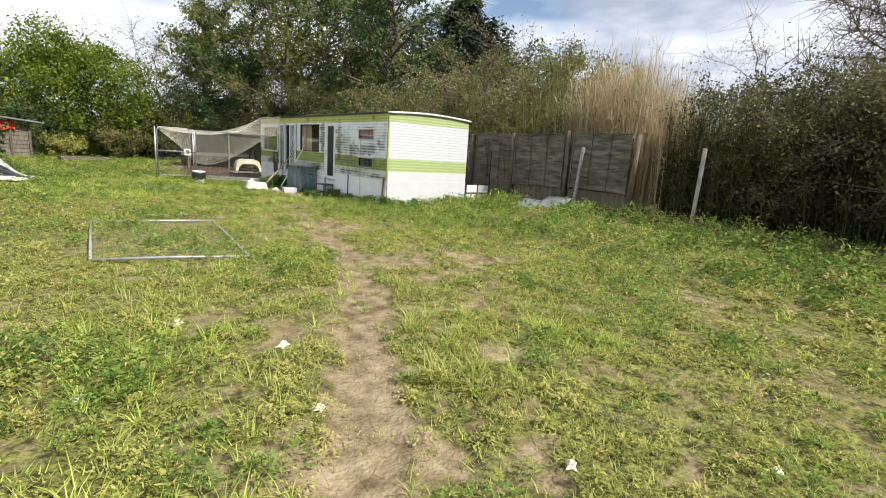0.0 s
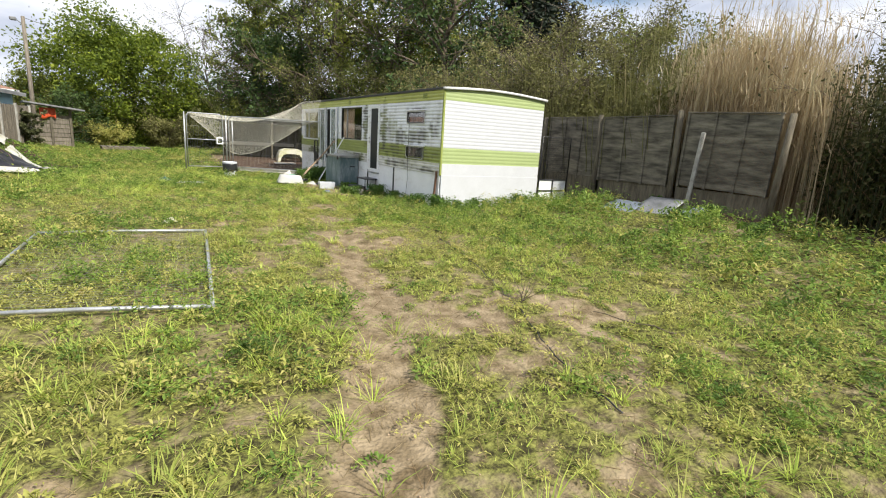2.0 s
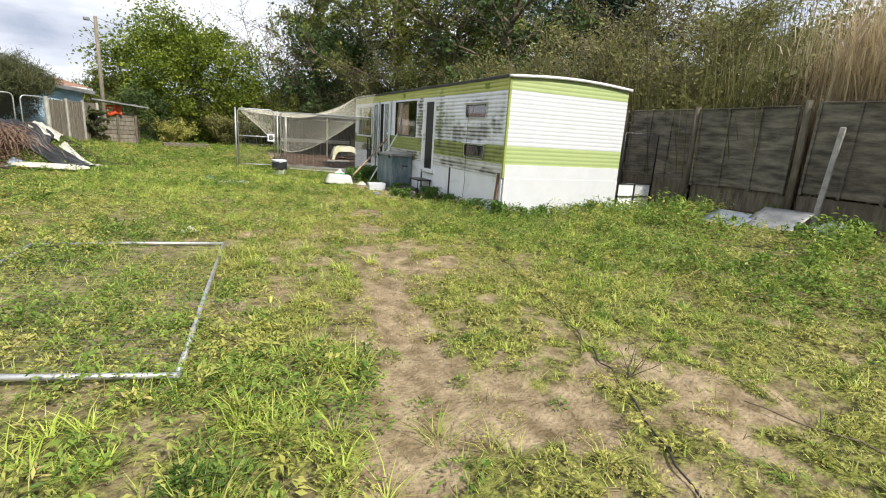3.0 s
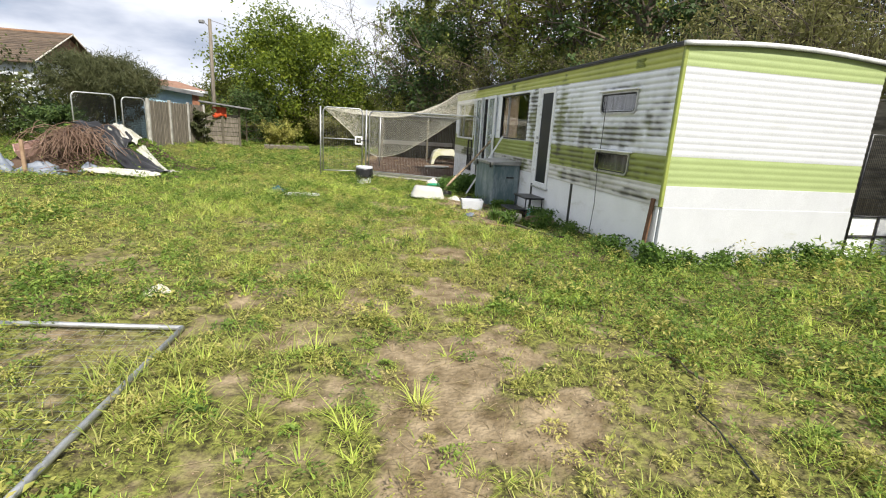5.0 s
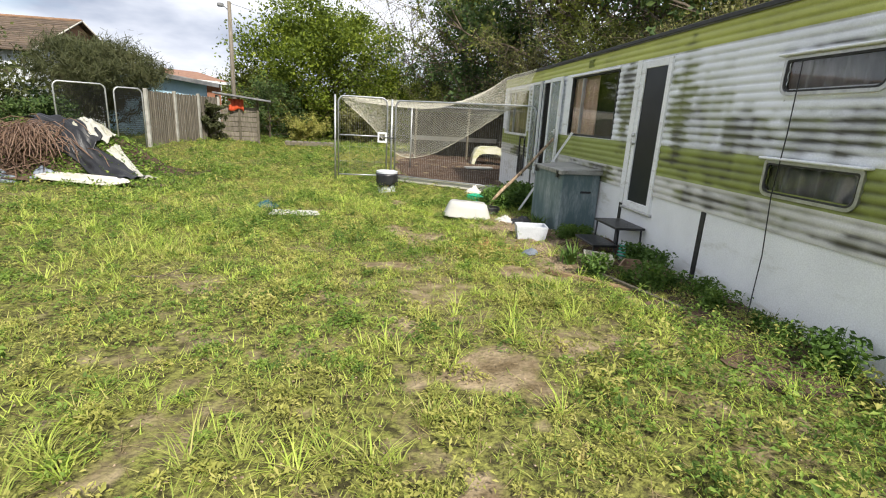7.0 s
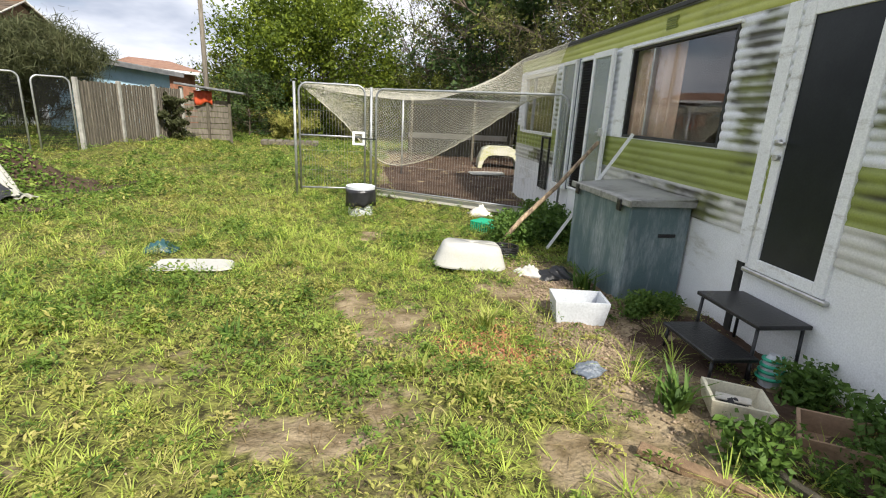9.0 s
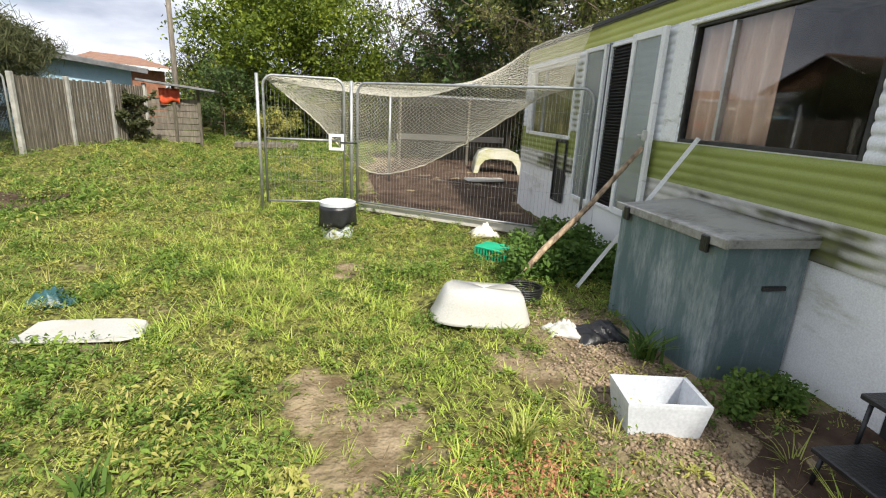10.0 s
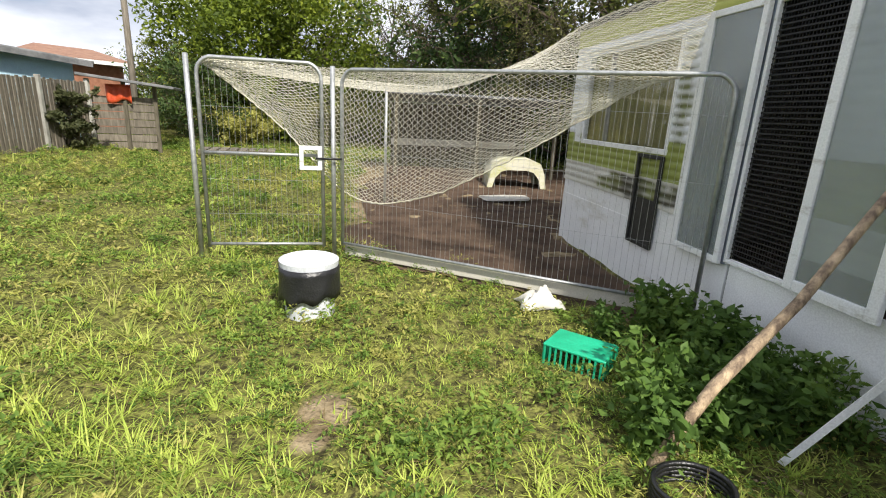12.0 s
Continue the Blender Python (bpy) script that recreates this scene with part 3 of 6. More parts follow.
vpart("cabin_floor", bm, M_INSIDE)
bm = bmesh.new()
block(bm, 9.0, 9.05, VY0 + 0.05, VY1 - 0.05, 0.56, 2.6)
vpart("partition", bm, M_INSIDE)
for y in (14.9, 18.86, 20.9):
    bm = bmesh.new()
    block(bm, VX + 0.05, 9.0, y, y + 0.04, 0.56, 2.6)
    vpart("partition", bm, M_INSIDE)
bm = bmesh.new()
sheet(bm, lambda u, v: (VX - 0.04 + u * (VX1 - VX + 0.08), VY0 - 0.05 + v * (VY1 - VY0 + 0.1), 2.665 + 0.07 * math.sin(math.pi * u)), 14, 8, 0.03)
vpart("roof", bm, M_FELT)
bm = bmesh.new()
sheet(bm, lambda u, v: (VX - 0.05 + u * (VX1 - VX + 0.1), VY0 - 0.06 + v * 0.05, 2.69 + 0.07 * math.sin(math.pi * u)), 14, 1, 0.055)
vpart("roof_trim", bm, M_ROOF)
bm = bmesh.new()
block(bm, VX - 0.05, VX - 0.015, VY0 - 0.01, VY1 + 0.03, 2.645, 2.69, 0.006)
vpart("roof_gutter", bm, M_DARKTRIM)
bm = bmesh.new()
block(bm, VX - 0.018, VX + 0.03, VY0 - 0.018, VY0 + 0.03, 0.80, 2.66, 0.006)
vpart("corner_strip", bm, M_GREEN)
# skirting boards below the floor
for a, b, t in ((VY0 + 0.02, 14.69, 0.80), (14.76, 16.42, 0.80), (16.50, 18.2, 0.80), (18.22, 20.2, 0.62), (20.22, VY1, 0.62)):
    bm = bmesh.new()
    block(bm, VX - 0.004, VX + 0.016, a, b, -0.1, t, 0.003)
    if a > 18.2:
        block(bm, VX + 0.0, VX + 0.02, a, min(b, 19.0) if b < 20.3 else b, 0.62, 0.80)
    vpart("skirt_board", bm, M_SKIRT)
for y in (14.725, 16.46):
    bm = bmesh.new()
    block(bm, VX - 0.014, VX + 0.03, y - 0.034, y + 0.034, -0.1, 0.80, 0.004)
    vpart("skirt_joint", bm, M_DARKTRIM)


def ring(bm, x0, x1, y0, y1, z0, z1, w):
    block(bm, x0, x1, y0, y0 + w, z0, z1, 0.004)
    block(bm, x0, x1, y1 - w, y1, z0, z1, 0.004)
    block(bm, x0 + 0.001, x1 - 0.001, y0 + w, y1 - w, z0, z0 + w, 0.004)
    block(bm, x0 + 0.001, x1 - 0.001, y0 + w, y1 - w, z1 - w, z1, 0.004)


def window(y0, y1, z0, z1, edge, w, mullions=(), glass=M_GLASS, hood=True):
    bm = bmesh.new()
    ring(bm, VX - 0.022, VX + 0.04, y0 - 0.01, y1 + 0.01, z0 - 0.01, z1 + 0.01, w)
    win = vpart("window", bm, edge)
    for y in mullions:
        bm = bmesh.new()
        block(bm, VX - 0.016, VX + 0.03, y - 0.018, y + 0.018, z0 + w, z1 - w)
        vpart("mullion", bm, M_ALU, parent=win)
    bm = bmesh.new()
    block(bm, VX + 0.008, VX + 0.014, y0 + w - 0.01, y1 - w + 0.01, z0 + w - 0.01, z1 - w + 0.01)
    vpart("pane", bm, glass, parent=win).visible_shadow = False
    if hood:
        bm = bmesh.new()
        block(bm, VX - 0.05, VX - 0.0, y0 - 0.05, y1 + 0.05, z1 + 0.005, z1 + 0.03, 0.006)
        vpart("drip_rail", bm, M_FRAME, parent=win)


def outline(y0, y1, z0, z1, low, top):
    """A rectangle with rounded corners, wider radius below."""
    pts = []
    for cy, cz, r, a0 in ((y1 - low, z0 + low, low, -90), (y1 - top, z1 - top, top, 0), (y0 + top, z1 - top, top, 90), (y0 + low, z0 + low, low, 180)):
        pts += [(cy + r * math.cos(radians(a0 + 18 * k)), cz + r * math.sin(radians(a0 + 18 * k))) for k in range(6)]
    return pts


def small_window(y0, y1, z0, z1):
    """Caravan window with rounded lower corners under a white drip rail."""
    win = None
    for name, grow, wide, out, material in (("window", 0.022, 0.026, 0.034, M_ALU), ("gasket", -0.004, 0.016, 0.027, M_DARKTRIM)):
        bm = bmesh.new()
        a = outline(y0 - grow, y1 + grow, z0 - grow, z1 + grow, 0.085, 0.03)
        b = outline(y0 - grow + wide, y1 + grow - wide, z0 - grow + wide, z1 + grow - wide, 0.065, 0.02)
        rows = [[bm.verts.new((x, *p)) for p in pts] for x, pts in ((VX + 0.01, a), (VX - out, a), (VX - out, b), (VX + 0.01, b))]
        for r, q in zip(rows, rows[1:]):
            for k in range(len(a)):
                bm.faces.new((r[k], r[(k + 1) % len(a)], q[(k + 1) % len(a)], q[k]))
        ob = vpart(name, bm, material, parent=win)
        win = win or ob
    bm = bmesh.new()
    block(bm, VX - 0.012, VX - 0.006, y0 + 0.008, y1 - 0.008, z0 + 0.008, z1 - 0.008, 0.003)
    vpart("pane", bm, M_GLASS, parent=win).visible_shadow = False
    bm = bmesh.new()
    block(bm, VX - 0.075, VX, y0 - 0.06, y1 + 0.06, z1 + 0.022, z1 + 0.044, 0.008)
    vpart("drip_rail", bm, M_FRAME, parent=win)


def curtain(name, x, y0, y1, z0, z1, material, label):
    bm = bmesh.new()
    sheet(bm, lambda u, v: (x + 0.03 * math.sin(u * (y1 - y0) * 38) * (1.1 - 0.5 * v), y0 + u * (y1 - y0), z0 + v * (z1 - z0)), 60, 3, 0.004)
    tagged(part(name, bm, material), label, "curtain")


small_window(13.16, 14.04, 1.93, 2.19)
small_window(13.16, 14.02, 1.11, 1.37)
window(17.0, 18.7, 1.43, 2.37, M_DARKTRIM, 0.03, (18.25,))
window(21.2, 23.0, 1.30, 2.33, M_FRAME, 0.05, (22.45,))
curtain("curtain", VX + 0.065, 17.80, 18.78, 1.36, 2.42, M_CURTAIN, "faded peach curtain drawn behind the caravan window")
# added sheet carries the olive reflection of the end window in its colour
curtain("curtain", VX + 0.065, 21.12, 23.05, 1.25, 2.42, M_OLIVE_REFLECTION, "olive and tan sheet standing for the reflection in the end window")
for z0, z1 in ((1.9, 2.24), (1.08, 1.42)):
    curtain("curtain", VX + 0.08, 13.1, 14.1, z0, z1, M_NETCURTAIN, "grey net curtain behind a small caravan window")
# white panels beside and between the openings
for y0, y1, z0, z1 in ((18.74, 18.98, 1.41, 2.43), (20.84, 20.94, 0.62, 2.43), (16.40, 16.52, 0.6, 2.43), (23.04, 23.2, 1.30, 2.43)):
    bm = bmesh.new()
    block(bm, VX - 0.022, VX - 0.002, y0, y1, z0, z1, 0.003)
    vpart("cover_panel", bm, M_FRAME)


def door(name, y0, y1, z0, z1, x, material, w, low, label, hinge_gap=0.0):
    bm = bmesh.new()
    ring(bm, x - 0.02, x + 0.02, y0, y1, z0, z1, w)
    d = vpart(name, bm, M_FRAME, label)
    bm = bmesh.new()
    block(bm, x - 0.004, x + 0.004, y0 + w - 0.005, y1 - w + 0.005, z0 + w - 0.005, z1 - w + 0.005)
    vpart("door_panel", bm, material, parent=d).visible_shadow = material == M_DOORGLASS
    return d


d1 = door("door", 15.70, 16.36, 0.58, 2.40, VX - 0.012, M_DOORGLASS, 0.085, 0.1, "white framed door with a dark panel, closed")
bm = bmesh.new()
block(bm, VX - 0.075, VX - 0.03, 16.29, 16.33, 1.48, 1.53, 0.01)
tube(bm, [(VX - 0.07, 16.31, 1.505), (VX - 0.08, 16.22, 1.50)], 0.011)
vpart("door_handle", bm, M_ALU, "tarnished metal door handle", d1)
bm = bmesh.new()
tube(bm, [(VX - 0.03, 16.30, 1.40), (VX - 0.07, 16.30, 1.40)], 0.022, 12)
vpart("door_lock", bm, M_ALU, "", d1)
bm = bmesh.new()
block(bm, VX - 0.05, VX, 15.66, 16.40, 0.545, 0.578, 0.008)
vpart("door_sill", bm, M_ALU)
d2 = door("door", 19.04, 19.64, 0.60, 2.42, VX - 0.075, M_FROST, 0.07, 0.1, "white framed glazed door folded back against the siding")
bm = bmesh.new()
block(bm, VX - 0.14, VX - 0.095, 19.08, 19.11, 1.40, 1.50, 0.008)
tube(bm, [(VX - 0.13, 19.095, 1.45), (VX - 0.14, 19.18, 1.45)], 0.01)
vpart("door_handle", bm, M_ALU, "metal lever handle", d2)
d3 = door("door", 20.25, 20.82, 0.56, 2.41, VX - 0.06, M_FROST, 0.05, 0.1, "aluminium framed grey glazed door folded back")
bm = bmesh.new()
block(bm, VX - 0.03, VX - 0.012, 20.24, 20.86, 0.56, 2.42)
vpart("backing_panel", bm, M_SLATE)
# dark wire screen across the open doorway
scr = thing("wire_screen", VX, 19.95, 0.58, "black wire mesh screen closing the caravan doorway", "mesh screen")
bm = bmesh.new()
for i in range(24):
    block(bm, 0.0, 0.004, -0.285 + i * 0.0247, -0.281 + i * 0.0247, 0.0, 1.8)
for i in range(52):
    block(bm, -0.003, 0.0045, -0.285, 0.285, i * 0.035, i * 0.035 + 0.010)
part("mesh", bm, M_BLACKMESH, scr)
bm = bmesh.new()
ring(bm, -0.03, 0.02, -0.295, 0.295, 0.0, 1.82, 0.03)
part("screen_frame", bm, M_FRAME, scr)
for y in (13.2, 18.0):
    bm = bmesh.new()
    for k in range(6):
        block(bm, VX - 0.03, VX - 0.008, y - 0.09, y + 0.09, 2.49 + k * 0.018, 2.498 + k * 0.018)
    block(bm, VX - 0.016, VX - 0.006, y - 0.1, y + 0.1, 2.48, 2.60)
    vpart("louvre_vent", bm, M_GREEN)
bm = bmesh.new()
ring(bm, -0.03, 0.0, -0.21, 0.21, 0.0, 0.88, 0.035)
# solid black block painted in for the unlit opening of the lower half
block(bm, -0.012, 0.004, -0.18, 0.18, 0.03, 0.46)
hatch = tagged(part("pop_hole_frame", bm, M_DARKTRIM), "black framed poultry pop-hole on the caravan wall", "hatch")
hatch.matrix_world = pose(VX - 0.02, 21.4, 0.40)
bm = bmesh.new()
tube(bm, [(7.49, 13.85, 2.17), (7.48, 13.83, 1.6), (7.49, 13.86, 1.1), (7.48, 13.80, 0.6), (7.42, 13.74, 0.2), (7.30, 13.6, 0.06)], 0.005, 6)
tagged(part("cable", bm, M_BLACK), "black cable hanging down the caravan side to the ground", "cable")
bm = bmesh.new()
block(bm, -0.012, 0.012, -0.035, 0.035, 0, 0.84, 0.004)
ob = tagged(part("leaning_board", bm, M_BROWNPOST), "short rusty brown board leaning on the caravan skirt", "board")
ob.matrix_world = pose(VX - 0.075, 12.50, 0.05, 1, 3.5, 0)

# ---- vegetation shapes ----
RNG = np.random.RandomState(11)


def blades(base, az, length, width, bend, lift):
    """Tapered grass blades: base points, heading, size; bend leans them out."""
    n = len(az)
    out = np.stack([np.cos(az), np.sin(az), np.zeros(n)], 1)
    side = np.stack([-np.sin(az), np.cos(az), np.zeros(n)], 1) * (width / 2)[:, None]
    up = np.array([0, 0, 1.0])
    mid = base + out * (length * bend * 0.35)[:, None] + up * (length * lift * 0.6)[:, None]
    tip = base + out * (length * bend)[:, None] + up * (length * lift)[:, None]
    v = np.stack([base - side, base + side, mid - side * 0.8, mid + side * 0.8, tip], 1).reshape(-1, 3)
    k = np.arange(n)[:, None] * 5
    return v, np.concatenate([k + [0, 1, 2], k + [1, 3, 2], k + [2, 3, 4]])


def leaves(centre, size, rng, flat=0.0, slim=0.5):
    """Pointed leaves, each a pair of triangles folded at the rib."""
    n = len(centre)
    d = rng.normal(size=(n, 3))
    d[:, 2] *= 1 - flat
    d /= np.linalg.norm(d, axis=1)[:, None]
    o = rng.normal(size=(n, 3))
    o[:, :2] *= 1 - 0.5 * flat
    s = np.cross(d, o)
    s /= np.linalg.norm(s, axis=1)[:, None] + 1e-6
    nrm = np.cross(d, s)
    L, W = (size * 0.5)[:, None], (size * 0.5 * slim)[:, None]
    v = np.stack([centre - d * L, centre + s * W + nrm * W * 0.35, centre + d * L, centre - s * W + nrm * W * 0.35], 1).reshape(-1, 3)
    k = np.arange(n)[:, None] * 4
    return v, np.concatenate([k + [0, 1, 2], k + [0, 2, 3]])


def sticks(a, b, ra, rb):
    """Three-sided tapered twigs from a to b."""
    d = b - a
    d = d / (np.linalg.norm(d, axis=1)[:, None] + 1e-9)
    s = np.cross(d, np.array([0.31, 0.17, 0.93]))
    s /= np.linalg.norm(s, axis=1)[:, None] + 1e-9
    u = np.cross(d, s)
    vs = []
    for p, r in ((a, ra), (b, rb)):
        for k in range(3):
            t = 2 * math.pi * k / 3
            vs.append(p + (math.cos(t) * s + math.sin(t) * u) * np.asarray(r)[:, None])
    v = np.stack(vs, 1).reshape(-1, 3)
    k = np.arange(len(a))[:, None] * 6
    f = []
    for i in range(3):
        j = (i + 1) % 3
        f += [k + [i, j, 3 + j], k + [i, 3 + j, 3 + i]]
    return v, np.concatenate(f)


def join(*pieces):
    vs, fs, n = [], [], 0
    for v, f in pieces:
        vs.append(v)
        fs.append(f + n)
        n += len(v)
    return np.concatenate(vs), np.concatenate(fs)


def keep_out(x, y):
    pen_in = (x > 4.75) & (x < 11.6) & (y > 22.75 - 0.655 * (x - 4.6)) & (y < 31) & ((x < 7.5) | (y > 23.5))
    # the dark strip along the fence foot stays free of growth
    litter = (x > 11.35 + 0.5 * (vnoise(x * 0, y * 1.5, 41) - 0.5)) & (y > 1.0) & (y < 13.5)
    van_in = (x > VX - 0.06) & (x < VX1 + 0.05) & (y > VY0 - 0.03) & (y < VY1 + 0.05)
    bin_in = (x > 6.88) & (x < 7.55) & (y > 17.1) & (y < 18.4)
    boards = ((x > -2.25) & (x < -0.45) & (y > 19.85) & (y < 20.6)) | ((x > 2.55) & (x < 3.35) & (y > 17.7) & (y < 18.12))
    return van_in | bin_in | pen_in | litter | boards | ((x > 10.15) & (x < 11.7) & (y > 8.35) & (y < 10.25)) | ((x > 5.2) & (x < 6.0) & (y > 18.05) & (y < 18.6))


def scatter(n, falloff, floor, x0=-9, x1=11.9, y0=0.2, y1=37):
    x, y = RNG.uniform(x0, x1, n), RNG.uniform(y0, y1, n)
    d = off_track(x, y)
    ok = (RNG.rand(n) < np.maximum(1 / (1 + (d / falloff) ** 2), floor)) & ~keep_out(x, y)
    return x[ok], y[ok]


def domes(x, y, r, h, k, size):
    """Low domes of leaves that point outwards and up."""
    i = np.repeat(np.arange(len(x)), k)
    n = len(i)
    a, q = RNG.uniform(0, 6.28, n), RNG.rand(n) ** 0.6
    out = np.stack([np.cos(a), np.sin(a), np.zeros(n)], 1)
    c = np.stack([x[i], y[i], np.zeros(n)], 1) + out * (r[i] * q)[:, None]
    c[:, 2] = ground_z(c[:, 0], c[:, 1]) + 0.006 + h[i] * (1 - 0.85 * q * q) * RNG.uniform(0.45, 1.05, n)
    d = out * (0.35 + q)[:, None] + RNG.normal(0, 0.45, (n, 3))
    d[:, 2] += 0.55 * (1 - q)
    d /= np.linalg.norm(d, axis=1)[:, None]
    s = np.cross(d, np.array([0, 0, 1.0]) + RNG.normal(0, 0.35, (n, 3)))
    s /= np.linalg.norm(s, axis=1)[:, None] + 1e-6
    up = np.cross(s, d)
    L = (size[i] * RNG.uniform(0.6, 1.3, n) * 0.5)[:, None]
    W = L * RNG.uniform(0.2, 0.5, n)[:, None]
    v = np.stack([c - d * L, c + s * W + up * W * 0.4, c + d * L - up * L * 0.25, c - s * W + up * W * 0.4], 1).reshape(-1, 3)
    b = np.arange(n)[:, None] * 4
    return v, np.concatenate([b + [0, 1, 2], b + [0, 2, 3]])


def verdant(x, y):
    """Share of fresh green among the growth."""
    wide = smooth(0.48, 0.66, 0.6 * vnoise(x * 0.8, y * 0.8, 26) + 0.4 * vnoise(x * 2.3, y * 2.3, 27))
    return np.clip(np.maximum(0.85 * lush(x, y), 0.08 + 0.55 * wide + 0.45 * smooth(11.5, 16, y)), 0, 0.95)


def build_turf():
    # short carpet and tufts, dry and green
    x, y = scatter(1150000, 2.7, 0.12)
    ok = RNG.rand(len(x)) < cover(x, y) ** 1.5 * (0.3 + 0.7 * np.maximum(smooth(0.36, 0.54, hummock(x, y)), smooth(12, 15.5, y)))
    x, y = x[ok], y[ok]
    n = len(x)
    base = np.stack([x, y, ground_z(x, y) - 0.004], 1)
    ln = RNG.uniform(0.025, 0.085, n)
    cv = blades(base, RNG.uniform(0, 6.28, n), ln, RNG.uniform(0.005, 0.011, n), RNG.uniform(0.4, 1.4, n), RNG.uniform(0.3, 0.9, n))[0]
    cv = cv.reshape(-1, 5, 3)[:, [0, 1, 4]]
    carpet_green = RNG.rand(n) < verdant(x, y)
    x, y = scatter(36000, 3.2, 0.16)
    c = cover(x, y)
    ok = RNG.rand(len(x)) < 0.06 + 0.94 * c ** 2 * np.maximum(0.2 + 0.8 * smooth(0.40, 0.66, vnoise(x * 0.8, y * 0.8, 9)), smooth(13, 17, y))
    x, y = x[ok], y[ok]
    tall = 0.55 + 0.75 * smooth(0.4, 0.75, vnoise(x * 0.6, y * 0.6, 10)) + 0.4 * smooth(6, 9, x) * smooth(12, 10, y) + 0.05 * smooth(13, 17, y)
    tuft_green = RNG.rand(len(x)) < verdant(x, y)
    for name, kind_green, material, label in (("grass", False, M_GRASS, "yellow-green rough grass growing in uneven tufts"), ("green_grass", True, M_GREENGRASS, "fresh green grass growing in patches")):
        flat = cv[carpet_green == kind_green].reshape(-1, 3)
        pick = np.nonzero(tuft_green == kind_green)[0]
        i = np.repeat(pick, RNG.randint(12, 26, len(pick)))
        n = len(i)
        a, r = RNG.uniform(0, 6.28, n), np.abs(RNG.normal(0, 0.035, n))
        bx, by = x[i] + r * np.cos(a), y[i] + r * np.sin(a)
        ln = RNG.uniform(0.06, 0.19, n) * tall[i]
        tuft = blades(np.stack([bx, by, ground_z(bx, by) - 0.004], 1), a + RNG.normal(0, 0.5, n), ln, RNG.uniform(0.004, 0.009, n), RNG.uniform(0.5, 1.25, n), RNG.uniform(0.28, 0.85, n))
        tagged(np_part(name, *join((flat, np.arange(len(flat)).reshape(-1, 3)), tuft), material), label, "grass", kind="stuff")
    # broad-leaved weeds that grow in small domes
    n = 38000
    x, y = RNG.uniform(-9, 11.9, n), RNG.uniform(0.2, 37, n)
    far = np.clip(off_track(x, y) / 2.6, 1, 2.6)
    c, wet = cover(x, y), lush(x, y)
    ok = (RNG.rand(n) < far ** -1.5 * (0.10 + 0.90 * np.maximum(c * np.maximum(smooth(0.30, 0.52, hummock(x, y)), 0.75 * smooth(12.5, 15.5, y)), 0.95 * wet * np.sqrt(c)))) & ~keep_out(x, y)
    x, y, far, wet = x[ok], y[ok], far[ok], wet[ok]
    r = RNG.uniform(0.05, 0.13, len(x)) * far ** 0.8 * (1 + 0.6 * wet)
    h = r * RNG.uniform(0.5, 1.15, len(x)) * far ** -0.3 + 0.13 * wet * RNG.rand(len(x)) + 0.16 * smooth(6.8, 9, x) * smooth(13, 11.5, y) * RNG.rand(len(x))
    rich = RNG.rand(len(x)) < verdant(x, y)
    for name, pick, material, label in (("low_weeds", ~rich, M_WEED, "low yellowish broad-leaved weeds in clumps"), ("lush_weeds", rich, M_LUSH, "dense bright green leafy weeds in clumps")):
        k = RNG.randint(34, 62, pick.sum())
        tagged(np_part(name, *domes(x[pick], y[pick], r[pick], h[pick], k, RNG.uniform(0.017, 0.038, pick.sum()) * far[pick] ** 0.75 * (1 + 0.5 * wet[pick])), material), label, "weeds", kind="stuff")
    # dead stalks and litter
    x, y = scatter(46000, 2.6, 0.06)
    n = len(x)
    a = np.stack([x, y, ground_z(x, y) + 0.004], 1)
    az, ln = RNG.uniform(0, 6.28, n), RNG.uniform(0.03, 0.16, n)
    up = RNG.rand(n) ** 4
    b = a + np.stack([np.cos(az) * ln * (1 - up), np.sin(az) * ln * (1 - up), 0.004 + ln * up * 1.4], 1)
    tagged(np_part("dead_stalks", *sticks(a, b, np.full(n, 0.0022), np.full(n, 0.0012)), M_STRAW), "dry brown dead stalks and straw litter", "litter", kind="stuff")


build_turf()


